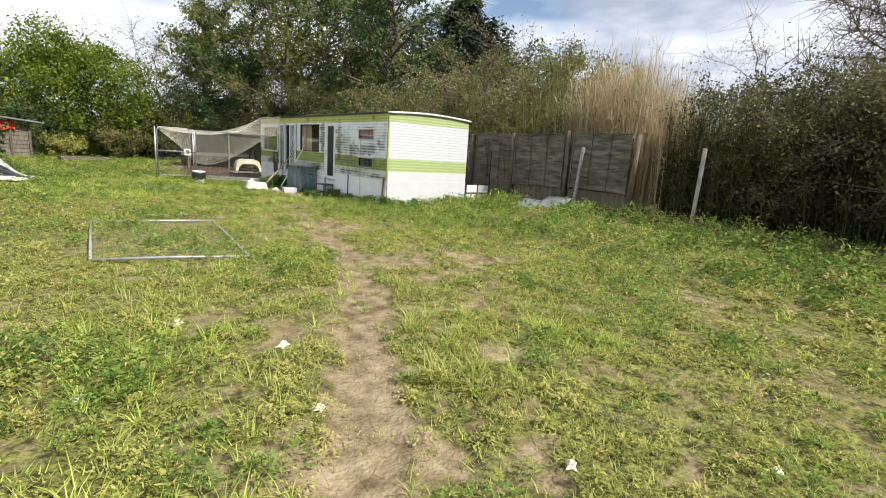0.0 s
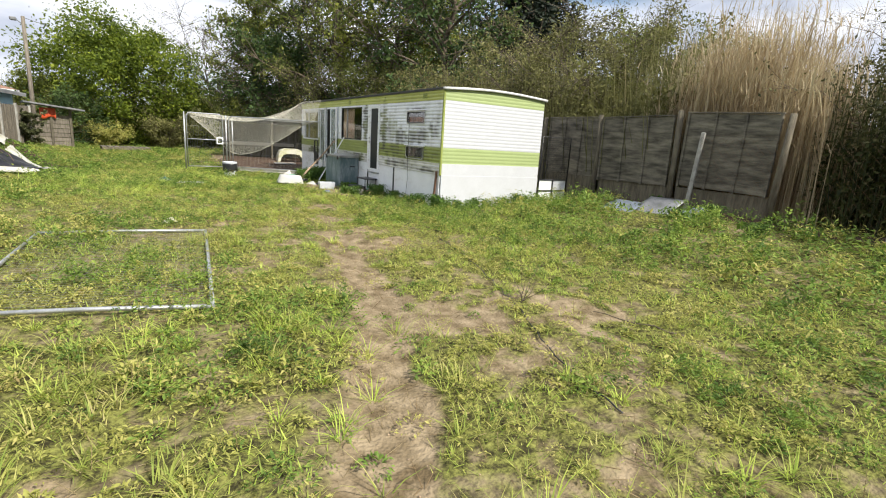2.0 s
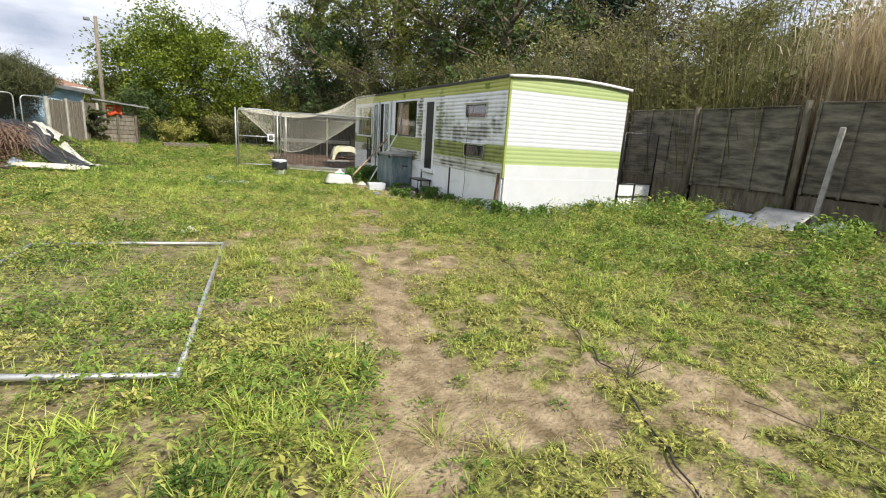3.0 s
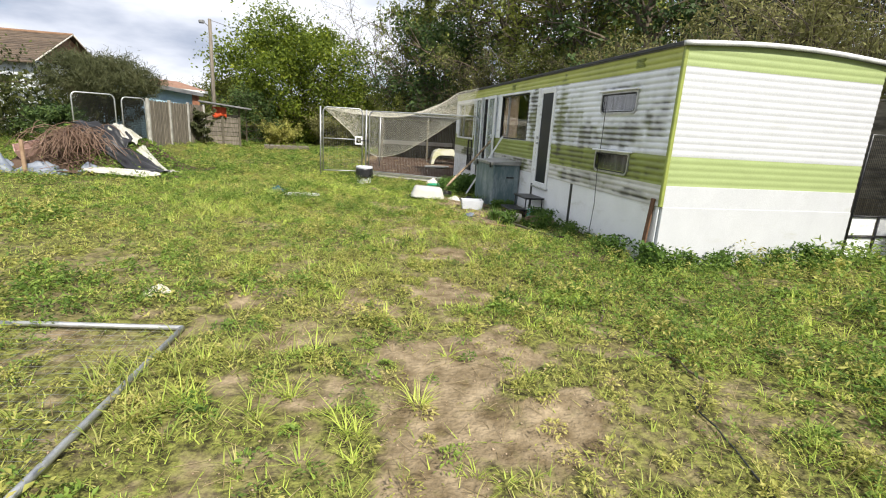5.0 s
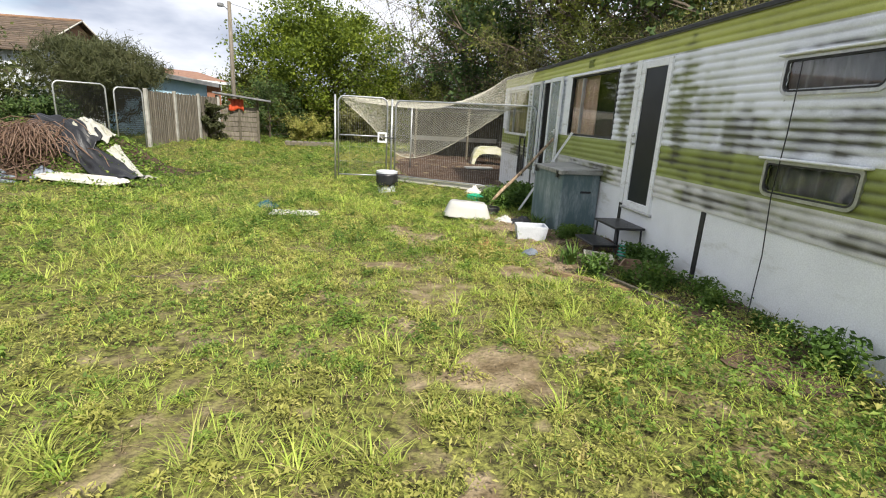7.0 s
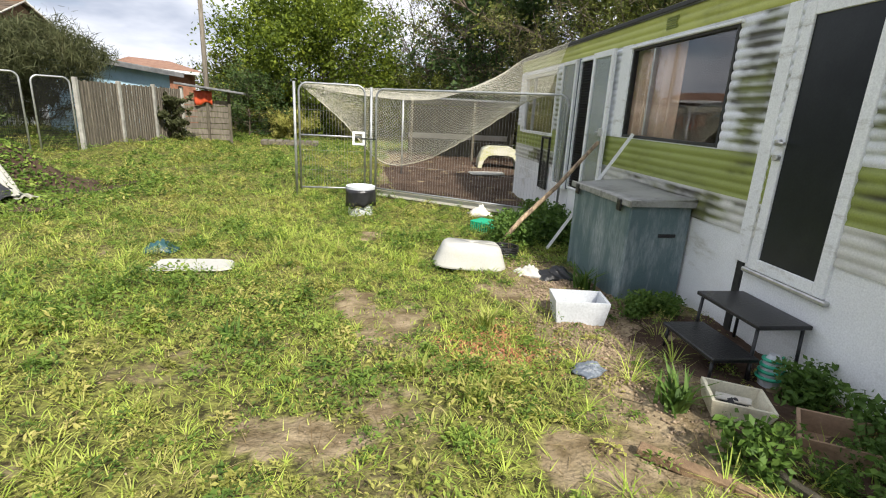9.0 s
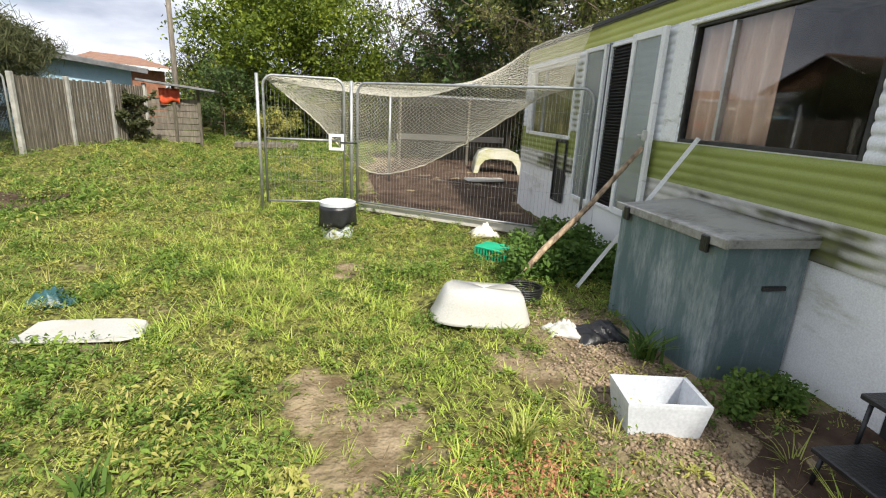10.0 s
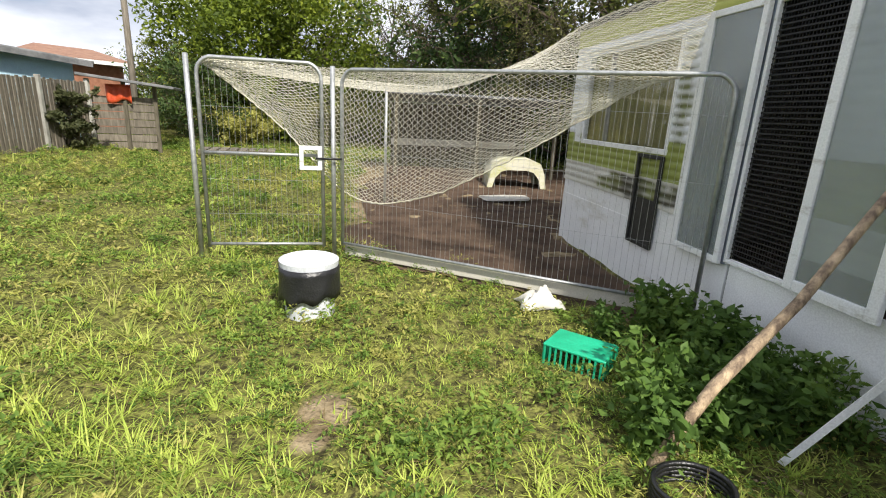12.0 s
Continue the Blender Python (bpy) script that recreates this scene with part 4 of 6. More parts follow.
def branch_net(rng, h, spread, base, limbs, lean=0.0, rise=0.55, shape="round", subs=6, thick=0.022):
    """Segments of a trunk, its limbs and twigs, tapering outwards."""
    A, B, RA, RB, tips = [], [], [], [], []
    r0 = thick * h
    trunk = [np.array([0.0, 0.0, -0.1])]
    for i in range(1, 9):
        trunk.append(np.array([lean * h * i / 8 + rng.normal(0, 0.012 * h), rng.normal(0, 0.012 * h), h * 0.9 * i / 8]))
    for i in range(8):
        A.append(trunk[i]); B.append(trunk[i + 1]); RA.append(r0 * (1 - i / 8.6)); RB.append(r0 * (1 - (i + 1) / 8.6))
    for k in range(limbs):
        f = base + (0.97 - base) * (k + rng.rand()) / limbs
        t = f * 8
        i = min(int(t), 7)
        p = trunk[i] + (trunk[i + 1] - trunk[i]) * (t - i)
        q = (f - base) / (1 - base)
        if shape == "cone":
            reach = spread * (1.02 - q) * rng.uniform(0.75, 1.1)
        elif shape == "fan":
            reach = spread * rng.uniform(0.6, 1.1)
        else:
            reach = spread * (0.25 + 0.95 * math.sin(math.pi * min(1, 0.15 + 0.85 * q)) ** 0.7) * rng.uniform(0.55, 1.15)
        az = k * 2.4 + rng.uniform(-0.5, 0.5)
        d = np.array([math.cos(az), math.sin(az), rise + rng.normal(0, 0.15)])
        r = r0 * 0.5 * (1 - 0.75 * q)
        for s in range(5):
            e = p + d * reach / 5 + rng.normal(0, 0.05 * reach, 3)
            A.append(p); B.append(e); RA.append(r * (1 - s / 5.5)); RB.append(r * (1 - (s + 1) / 5.5))
            for _ in range(subs if s else 2):
                g = rng.normal(0, 1, 3) + d * 0.8
                g = g / np.linalg.norm(g) * reach * rng.uniform(0.15, 0.42)
                A.append(p + (e - p) * rng.rand()); B.append(A[-1] + g); RA.append(r * 0.28); RB.append(r * 0.08)
                tips.append((A[-1], B[-1]))
            p = e
            d = d + np.array([0, 0, -0.06 if shape != "fan" else 0.25])
    return np.array(A), np.array(B), np.array(RA), np.array(RB), np.array([t[0] for t in tips]), np.array([t[1] for t in tips])


def tree(name, x, y, h, spread, base, limbs, n_leaf, size, material, label, category="tree", shape="round", seed=0, flat=0.2, lean=0.0, rise=0.55, subs=6, fuzz=0.05, slim=0.55, group="", dome=None, thick=0.022):
    rng = np.random.RandomState(seed + 100)
    ob = thing(name, x, y, gz(x, y), label, category, group=group)
    A, B, RA, RB, T0, T1 = branch_net(rng, h, spread, base, limbs, lean, rise, shape, subs, thick)
    np_part("trunk", *sticks(A, B, RA, RB), M_BARK, ob)
    if n_leaf:
        w = rng.rand(len(T0)) ** 2.5 + 0.03
        i = rng.choice(len(T0), n_leaf, p=w / w.sum())
        c = T0[i] + (T1[i] - T0[i]) * (rng.rand(n_leaf, 1) * 1.1) + rng.normal(0, fuzz * spread, (n_leaf, 3))
        if dome:
            rx, mid, rz = dome
            k = int(n_leaf * 0.72)
            d = rng.normal(size=(170, 3))
            d[:, 2] = np.abs(d[:, 2]) * rng.choice([1, 1, 1, -0.6], 170)
            d /= np.linalg.norm(d, axis=1)[:, None]
            at = d * [rx, rx, rz] * rng.uniform(0.62, 1.04, (170, 1)) + [0, 0, mid]
            j = rng.choice(170, k, p=(lambda q: q / q.sum())(rng.rand(170) + 0.15))
            c[:k] = at[j] + rng.normal(0, 1, (k, 3)) * (rng.uniform(0.06, 0.14, 170)[j] * rx)[:, None] * [1, 1, 0.75]
        c[:, 2] = np.maximum(c[:, 2], 0.08)
        np_part("crown", *leaves(c, rng.uniform(0.6, 1.3, n_leaf) * size, rng, flat, slim), material, ob)
    return ob


# woodland behind the caravan, from the far hawthorn round to the conifer
tree("hawthorn_tree", 0.9, 40.6, 6.4, 3.2, 0.06, 26, 38000, 0.19, M_HAW, "fresh yellow-green hawthorn tree at the field edge", seed=1, dome=(4.7, 3.4, 4.3))
tree("hawthorn_tree", -2.6, 43.5, 2.6, 2.0, 0.05, 18, 8000, 0.17, M_HAW, "smaller yellow-green hawthorn beside a larger one", seed=2, dome=(2.6, 1.6, 2.0))
tree("hawthorn_tree", 5.0, 42.5, 3.6, 2.4, 0.05, 18, 7000, 0.19, M_OAK, "darker green hawthorn at the field edge", seed=3, dome=(2.6, 2.0, 2.6))
tree("bare_tree", 6.2, 43.0, 9.0, 4.2, 0.2, 20, 700, 0.12, M_HAW, "nearly bare tree with thin dark twigs", seed=4, subs=12, thick=0.013)
for i, (x, y, h, s, m, n) in enumerate(((9.6, 43.5, 13.0, 3.6, M_OAK, 12000), (12.2, 41.0, 15.5, 4.4, M_IVY, 12000), (12.5, 33.5, 15.0, 4.6, M_OAK, 13000), (15.5, 30.5, 15.5, 4.4, M_OAK, 13000),
                                        (15.0, 24.5, 13.5, 4.0, M_IVY, 12000), (18.0, 30.5, 9.0, 3.2, M_OAK, 9000), (24.5, 20.0, 8.0, 3.6, M_OAK, 9000), (19.5, 35.0, 16.0, 5.0, M_IVY, 9000), (10.0, 37.5, 8.0, 3.6, M_IVY, 9000), (11.5, 50.0, 12.0, 5.0, M_OAK, 7000))):
    tree("woodland_tree", x, y, h, s, 0.10, 30, n, 0.22, m, "tall spring woodland tree behind the caravan" if m == M_OAK else "tall ivy-clad dark green tree behind the caravan", seed=20 + i, group="trees behind the caravan")
tree("conifer_tree", 27.4, 33.5, 15.8, 10.5, 0.15, 110, 26000, 0.46, M_FIR, "tall dark conifer rising over the woodland", shape="cone", seed=41, flat=0.6, rise=0.12, slim=0.4, fuzz=0.025)
for i, (x, y, h, s) in enumerate(((12.9, 20.2, 4.4, 2.6), (13.2, 16.6, 4.8, 2.8), (15.6, 18.6, 6.4, 3.2), (17.6, 15.6, 6.6, 3.2), (14.6, 13.4, 5.0, 2.6), (18.5, 12.5, 5.6, 2.8), (13.2, 24.2, 4.8, 2.6), (12.2, 28.0, 5.0, 2.8), (11.0, 32.5, 4.6, 3.0))):
    tree("willow_shrub", x, y, h, s, 0.04, 24, 8500, 0.12, M_SHRUB if i % 2 == 0 or i < 5 else M_OAK, "tangled brownish green shrub rising over the fence", "shrub", seed=50 + i, subs=8, slim=0.35, group="shrubs behind the fence")
# dark hedge along the right of the ground
for i, (x, y, h, s) in enumerate(((14.2, 5.9, 3.2, 1.9), (13.4, 4.0, 3.1, 2.0), (13.0, 2.2, 3.2, 2.0), (12.6, 0.2, 3.4, 2.2), (15.6, 3.2, 3.6, 2.4), (15.4, 0.6, 3.8, 2.6), (12.4, -2.4, 3.8, 2.4))):
    tree("hedge_shrub", x, y, h, s, 0.03, 26, 14000, 0.085, M_HEDGE, "dense olive brown hedge shrub with bare stems", "shrub", seed=70 + i, subs=8, slim=0.5, group="hedge shrubs", dome=(s, h * 0.62, h * 0.5))
tree("bare_tree", 20.5, 4.0, 8.6, 3.2, 0.30, 34, 1800, 0.09, M_SHRUB, "large bare tree with spreading dark branches", seed=80, subs=22, thick=0.014)
tree("bare_tree", 27.0, 10.5, 8.0, 4.0, 0.2, 20, 500, 0.10, M_SHRUB, "distant bare tree with fine twigs", seed=81, subs=12, thick=0.012)
# left side shrubs
tree("broom_shrub", -4.75, 28.1, 1.9, 1.3, 0.3, 34, 26000, 0.26, M_BROOM, "dark fan-shaped broom shrub with bare stems", "shrub", shape="fan", seed=90, subs=10, rise=0.3, slim=0.07, flat=-0.6, dome=(1.75, 2.15, 0.95))
for i, (x, y, h, s, m) in enumerate(((-8.4, 25.0, 3.2, 2.2, M_DARKSHRUB), (-10.5, 22.0, 3.4, 2.4, M_DARKSHRUB), (-5.6, 26.6, 1.2, 0.9, M_IVY), (-12.0, 27.5, 3.6, 2.6, M_OAK), (-1.2, 36.2, 2.6, 1.6, M_IVY), (-2.9, 40.0, 3.4, 2.2, M_OAK), (3.4, 37.6, 1.6, 1.6, M_SHRUB), (0.2, 36.8, 1.1, 1.2, M_WEED), (7.0, 38.2, 3.4, 2.6, M_OAK), (-2.25, 30.5, 1.5, 0.5, M_BROOM))):
    tree("low_shrub", x, y, h, s, 0.03, 18, 6000, 0.11, m, "bushy green shrub along the boundary", "shrub", seed=100 + i, subs=7, group="boundary shrubs")


def build_reeds():
    n = 4200
    x, y = RNG.uniform(12.3, 15.4, n), RNG.normal(9.0, 0.85, n)
    h = np.where(RNG.rand(n) < 0.03, 1.25, 1.0) * RNG.uniform(2.4, 4.7, n) * (0.66 + 0.42 * vnoise(x * 1.3, y * 1.3, 30))
    base = np.stack([x, y, ground_z(x, y)], 1)
    az, bend = RNG.uniform(0, 6.28, n), RNG.uniform(0.02, 0.16, n)
    stalk = blades(base, az, h, RNG.uniform(0.012, 0.026, n), bend, np.ones(n))
    t = RNG.uniform(0.35, 0.95, n * 3)
    i = np.tile(np.arange(n), 3)
    p = base[i] + np.stack([np.cos(az[i]) * h[i] * bend[i] * t ** 1.6, np.sin(az[i]) * h[i] * bend[i] * t ** 1.6, h[i] * t], 1)
    side = blades(p, RNG.uniform(0, 6.28, n * 3), RNG.uniform(0.3, 0.8, n * 3), RNG.uniform(0.01, 0.025, n * 3), RNG.uniform(0.2, 0.7, n * 3), RNG.uniform(0.1, 0.9, n * 3))
    tagged(np_part("reeds", *join(stalk, side), M_REED), "tall dry straw-coloured reeds standing behind the fence", "reeds", kind="stuff")


build_reeds()


def thicket(name, x0, x1, y0, y1, top, n, size, material, label, seed):
    """Leafy undergrowth with an uneven top that closes the view under the trees."""
    r = np.random.RandomState(seed)
    x, y = r.uniform(x0, x1, n), r.uniform(y0, y1, n)
    h = top * (0.35 + 0.95 * vnoise(x * 0.7, y * 0.7, seed) * (0.6 + 0.4 * vnoise(x * 2.1, y * 2.1, seed + 1)))
    c = np.stack([x, y, ground_z(x, y) + 0.05 + h * r.rand(n) ** 0.75], 1)
    k = n // 14
    a = np.stack([r.uniform(x0, x1, k), r.uniform(y0, y1, k), np.zeros(k)], 1)
    a[:, 2] = ground_z(a[:, 0], a[:, 1])
    b = a + np.stack([r.normal(0, 0.3, k), r.normal(0, 0.3, k), top * r.uniform(0.4, 1.1, k)], 1)
    tagged(np_part(name, *join(leaves(c, r.uniform(0.5, 1.4, n) * size, r, 0.1, 0.5), sticks(a, b, np.full(k, 0.014), np.full(k, 0.005))), material), label, "undergrowth", kind="stuff")


thicket("hedge_undergrowth", 12.5, 15.5, -5.0, 7.4, 3.0, 30000, 0.12, M_DARKSHRUB, "dark tangled undergrowth at the foot of the hedge", 40)
thicket("fence_undergrowth", 12.12, 16.5, 10.2, 22.0, 4.2, 34000, 0.15, M_SHRUB, "brownish tangled bushes crowding over the fence", 43)
thicket("wood_undergrowth", 11.4, 17.0, 22.0, 38.0, 4.0, 26000, 0.22, M_IVY, "dark green undergrowth below the woodland trees", 46)
thicket("field_hedge", -5.0, 14.0, 40.5, 46.0, 3.4, 26000, 0.26, M_OAK, "mixed green hedge along the far field edge", 49)
thicket("boundary_hedge", -26.0, -7.0, 27.0, 33.0, 2.4, 16000, 0.24, M_DARKSHRUB, "dark overgrown hedge along the boundary", 52)
thicket("far_hedge", 20.0, 34.0, -8.0, 22.0, 4.5, 14000, 0.3, M_OAK, "far overgrown hedge behind the bushes", 55)
thicket("rear_hedge", -20.0, 12.0, -14.0, -10.0, 3.5, 5000, 0.4, M_DARKSHRUB, "overgrown hedge behind the rough ground", 58)

# ---- fence behind the caravan's end ----
def fence_panel(x, y0, y1, z0, z1, tilt=0.0):
    ob = thing("lap_fence", x, y0, z0, "weathered grey waney-lap timber fence panel", "fence panel", group="fence panels", rx=tilt)
    L, n = y1 - y0, 10
    bm = bmesh.new()
    block(bm, -0.008, 0.008, 0, L, 0, (z1 - z0) / n + 0.02, 0.003, pose(0, 0, 0, 0, -5, 0))
    slat = part("slat", bm, M_FENCE, ob)
    for i in range(1, n):
        s = new("slat", slat.data)
        s.parent = ob
        s.matrix_local = pose(0.004 * math.sin(i * 2.3), 0, i * (z1 - z0) / n, 0, 0.6 * math.sin(i * 5.1), 0.3 * math.sin(i * 3.7))
    bm = bmesh.new()
    block(bm, -0.045, -0.012, -0.025, 0.025, -0.03, z1 - z0 + 0.03, 0.003)
    bat = part("batten", bm, M_FENCE, ob)
    for k in range(4):
        b = bat if k == 0 else new("batten", bat.data)
        b.parent = ob
        b.matrix_local = pose(0, 0.03 + k * (L - 0.06) / 3, 0)
    bm = bmesh.new()
    block(bm, -0.05, 0.03, -0.01, L + 0.01, z1 - z0 + 0.03, z1 - z0 + 0.055, 0.004)
    part("cap_rail", bm, M_FENCE, ob)


def post(name, x, y, z0, z1, r, material, label, lean=(0, 0), square=False):
    bm = bmesh.new()
    if square:
        block(bm, -r, r, -r, r, 0, z1 - z0, 0.008)
    else:
        tube(bm, [(0, 0, 0), (0.01, 0, (z1 - z0) * 0.5), (0, 0.01, z1 - z0)], [r * 1.06, r, r * 0.94], 10)
    ob = tagged(part(name, bm, material), label, "post")
    ob.matrix_world = pose(x, y, z0, lean[0], lean[1], 0)
    return ob


fence_panel(12.0, 7.68, 9.56, 0.90, 2.40, 1.0)
fence_panel(12.0, 9.80, 11.80, 0.88, 2.38, -1.0)
fence_panel(12.06, 11.95, 13.80, 0.80, 2.36, 0)
fence_panel(12.08, 13.95, 15.8, 0.7, 2.3, 0)
for i, (y, t) in enumerate(((7.58, 2.44), (9.68, 2.52), (11.87, 2.45), (13.88, 2.4), (15.9, 2.3))):
    post("fence_post", 11.95, y, 0.25, t, 0.062, M_POSTW, "weathered round timber fence post", (2 if i == 0 else 0, 2 if i == 0 else 0))
# dark boards close the gap under the panels
for y0, y1 in ((7.66, 9.6), (9.78, 11.8), (11.95, 13.8)):
    bm = bmesh.new()
    block(bm, 12.03, 12.06, y0, y1, 0.2, 0.88, 0.006)
    tagged(part("gravel_board", bm, M_POSTW), "dark board closing the gap below the fence panel", "board", group="gravel boards")


def slotted_post(x, y, z0, z1, lean):
    bm = bmesh.new()
    block(bm, -0.045, 0.045, -0.04, 0.04, 0, z1 - z0, 0.01)
    for k in range(int((z1 - z0 - 0.1) / 0.09)):
        block(bm, -0.052, -0.044, -0.016, 0.016, 0.08 + k * 0.09, 0.105 + k * 0.09, 0.003)
    ob = tagged(part("concrete_post", bm, M_CONCRETE), "pale concrete fence post with notches, leaning slightly", "post")
    ob.matrix_world = pose(x, y, z0, lean[0], lean[1], 20)


slotted_post(11.60, 9.02, 0.30, 2.06, (3, 3))
slotted_post(11.35, 5.58, 0.28, 2.12, (1, 3))


def mesh_wires(bm_pts, r):
    a = np.array([p[0] for p in bm_pts], float)
    b = np.array([p[1] for p in bm_pts], float)
    return sticks(a, b, np.full(len(a), r), np.full(len(a), r))


def chain_link(p, q, z0, z1, step=0.07):
    p, q = np.array(p, float), np.array(q, float)
    L = np.linalg.norm(q - p)
    segs, n, k = [], int(L / step), int((z1 - z0) / step)
    at = lambda i, j: (*(p + (q - p) * i / n), z0 + j * step)
    for i in range(n):
        for j in range(k):
            segs.append((at(i, j), at(i + 1, j + 1)) if (i + j) % 2 == 0 else (at(i + 1, j), at(i, j + 1)))
    for z in (z0, (z0 + z1) / 2, z1):
        segs.append(((*p, z), (*q, z)))
    tagged(np_part("chain_link_fence", *mesh_wires(segs, 0.001), M_BROWNPOST), "rusty brown chain-link fencing strung between concrete posts", "fence")


chain_link((11.66, 9.0), (11.36, 5.62), 0.35, 2.0)
chain_link((11.34, 5.54), (11.3, 1.8), 0.35, 2.0)
# dark strip with a wavering edge along the fence foot
bm = bmesh.new()
sheet(bm, lambda u, v: (11.28 + 0.10 * math.sin(v * 37) + 0.08 * math.sin(v * 91) + u * 0.95, 0.8 + 12.6 * v, gz(11.28 + u * 0.95, 0.8 + 12.6 * v) + 0.012 + 0.03 * u), 8, 90)
tagged(part("leaf_litter", bm, M_PENSOIL), "dark strip of ground along the fence foot", "soil", kind="structure")
# soil strip whose dark colour deepens the caravan's shade on the ground
bm = bmesh.new()
sheet(bm, lambda u, v: (7.56 - u * (0.78 + 0.16 * math.sin(v * 23) + 0.10 * math.sin(v * 57 + 1)), 12.5 + 4.2 * v, gz(7.56 - u * 0.8, 12.5 + 4.2 * v) + 0.012 + 0.006 * math.sin(u * 20 + v * 70)), 10, 70)
tagged(part("damp_soil", bm, M_PENSOIL), "soil along the foot of the caravan, coloured dark for the wall's shade", "soil", kind="structure")
# black panel with white boards by the caravan's end
ob = thing("black_mesh_panel", 10.55, 12.42, 0.12, "black metal mesh panel with white boards along its foot", "panel")
bm = bmesh.new()
tube(bm, [(0, 0, 0), (0, 0, 1.70), (0.98, 0, 1.70), (0.98, 0, 0)], 0.017)
tube(bm, [(0, 0, 0.62), (0.98, 0, 0.62)], 0.014)
tube(bm, [(0.49, 0, 0), (0.49, 0, 0.62)], 0.014)
tube(bm, [(0, 0, 0.33), (0.98, 0, 0.33)], 0.012)
part("panel_frame", bm, M_BLACK, ob)
np_part("mesh", *mesh_wires([((i * 0.031, 0, 0.62), (i * 0.031, 0, 1.68)) for i in range(32)] + [((0, 0, 0.62 + j * 0.05), (0.98, 0, 0.62 + j * 0.05)) for j in range(22)], 0.003), M_BLACKMESH, ob)
for x0, x1, z0, z1 in ((0.02, 0.47, 0.03, 0.31), (0.51, 0.96, 0.03, 0.31), (0.02, 0.47, 0.35, 0.6), (0.51, 0.96, 0.35, 0.6)):
    bm = bmesh.new()
    block(bm, x0, x1, 0.018, 0.03, z0, z1, 0.003)
    part("white_board", bm, M_SKIRT, ob)


def metal_sheet(x, y, z, w, d, rx, ry, rz, material, label):
    bm = bmesh.new()
    sheet(bm, lambda u, v: ((u - 0.5) * w, (v - 0.5) * d, 0.012 * math.sin(u * 9) * math.sin(v * 5)), 10, 6, 0.006)
    ob = tagged(part("metal_sheet", bm, material), label, "metal sheet", group="metal sheets")
    ob.matrix_world = pose(x, y, z, rx, ry, rz)


metal_sheet(11.02, 9.28, 0.50, 0.86, 0.78, 0, -22, 6, M_GALV_SHEET, "pale galvanised sheet lying tilted against the fence foot")
metal_sheet(10.66, 9.86, 0.44, 0.80, 0.66, 2, -12, 14, M_SLATE, "dark blue-grey metal sheet under a paler one")
metal_sheet(11.05, 8.62, 0.44, 0.95, 0.34, 6, -15, -10, M_SLATE, "dark blue-grey metal strip beside the sheets")

# ---- frame lying in the grass ----
ob = thing("wire_frame_panel", 0, 0, 0.0, "galvanised tube frame with wire mesh lying flat in the grass", "frame panel")
C = [(0.55, 7.75), (2.32, 7.28), (2.62, 10.75), (0.68, 10.95)]
P3 = [Vector((x, y, gz(x, y) + 0.03)) for x, y in C]
bm = bmesh.new()
for a, b in zip(P3, P3[1:] + P3[:1]):
    tube(bm, [a, (a + b) / 2 + Vector((0, 0, 0.012)), b], 0.019, 10)
part("tube_frame", bm, M_GALV, ob)
segs = []
for i in range(1, 24):
    t = i / 24
    segs.append((tuple(P3[0].lerp(P3[1], t)), tuple(P3[3].lerp(P3[2], t))))
for i in range(1, 45):
    t = i / 45
    segs.append((tuple(P3[0].lerp(P3[3], t)), tuple(P3[1].lerp(P3[2], t))))
np_part("mesh", *mesh_wires(segs, 0.0007), M_GALV, ob)

# ---- poultry pen ----
def rounded(bm, p, q, z0, z1, r, cor=0.16, feet=True):
    p, q = Vector((*p, 0)), Vector((*q, 0))
    d = (q - p).normalized()
    pts = [p + Vector((0, 0, z0)), p + Vector((0, 0, z1 - cor))]
    for k in range(1, 6):
        a = k / 6 * math.pi / 2
        pts.append(p + d * cor * (1 - math.cos(a)) + Vector((0, 0, z1 - cor + cor * math.sin(a))))
    for k in range(1, 6):
        a = (1 - k / 6) * math.pi / 2
        pts.append(q - d * cor * (1 - math.cos(a)) + Vector((0, 0, z1 - cor + cor * math.sin(a))))
    pts += [q + Vector((0, 0, z1 - cor)), q + Vector((0, 0, z0))]
    tube(bm, pts, r, 8)


def wire_panel(name, p, q, z0, z1, label, step=0.05, rails=(0.5, 1.0, 1.5), r=0.019, latch=False):
    ob = thing(name, 0, 0, 0, label, "wire panel", group="pen panels")
    bm = bmesh.new()
    rounded(bm, p, q, z0, z1, r)
    tube(bm, [(*p, z0 + 0.03), (*q, z0 + 0.03)], r * 0.8)
    part("tube_frame", bm, M_GALV, ob)
    p2, q2 = np.array(p, float), np.array(q, float)
    n = int(np.linalg.norm(q2 - p2) / step)
    segs = [((*(p2 + (q2 - p2) * i / n), z0), (*(p2 + (q2 - p2) * i / n), z1 - 0.03)) for i in range(1, n)]
    segs += [((*p2, z0 + h), (*q2, z0 + h)) for h in rails]
    np_part("mesh", *mesh_wires(segs, 0.0016), M_GALV, ob)
    return ob


G0, G1, K0, K1 = (3.28, 22.25), (4.42, 22.28), (4.62, 22.25), (7.46, 20.38)
gate = wire_panel("pen_gate", G0, G1, 0.12, 1.97, "galvanised tube gate with wire mesh, closed", rails=(0.35, 0.7, 1.4))
bm = bmesh.new()
tube(bm, [(*G0, 1.08), (*G1, 1.08)], 0.016)
part("mid_rail", bm, M_GALV, gate)
bm = bmesh.new()
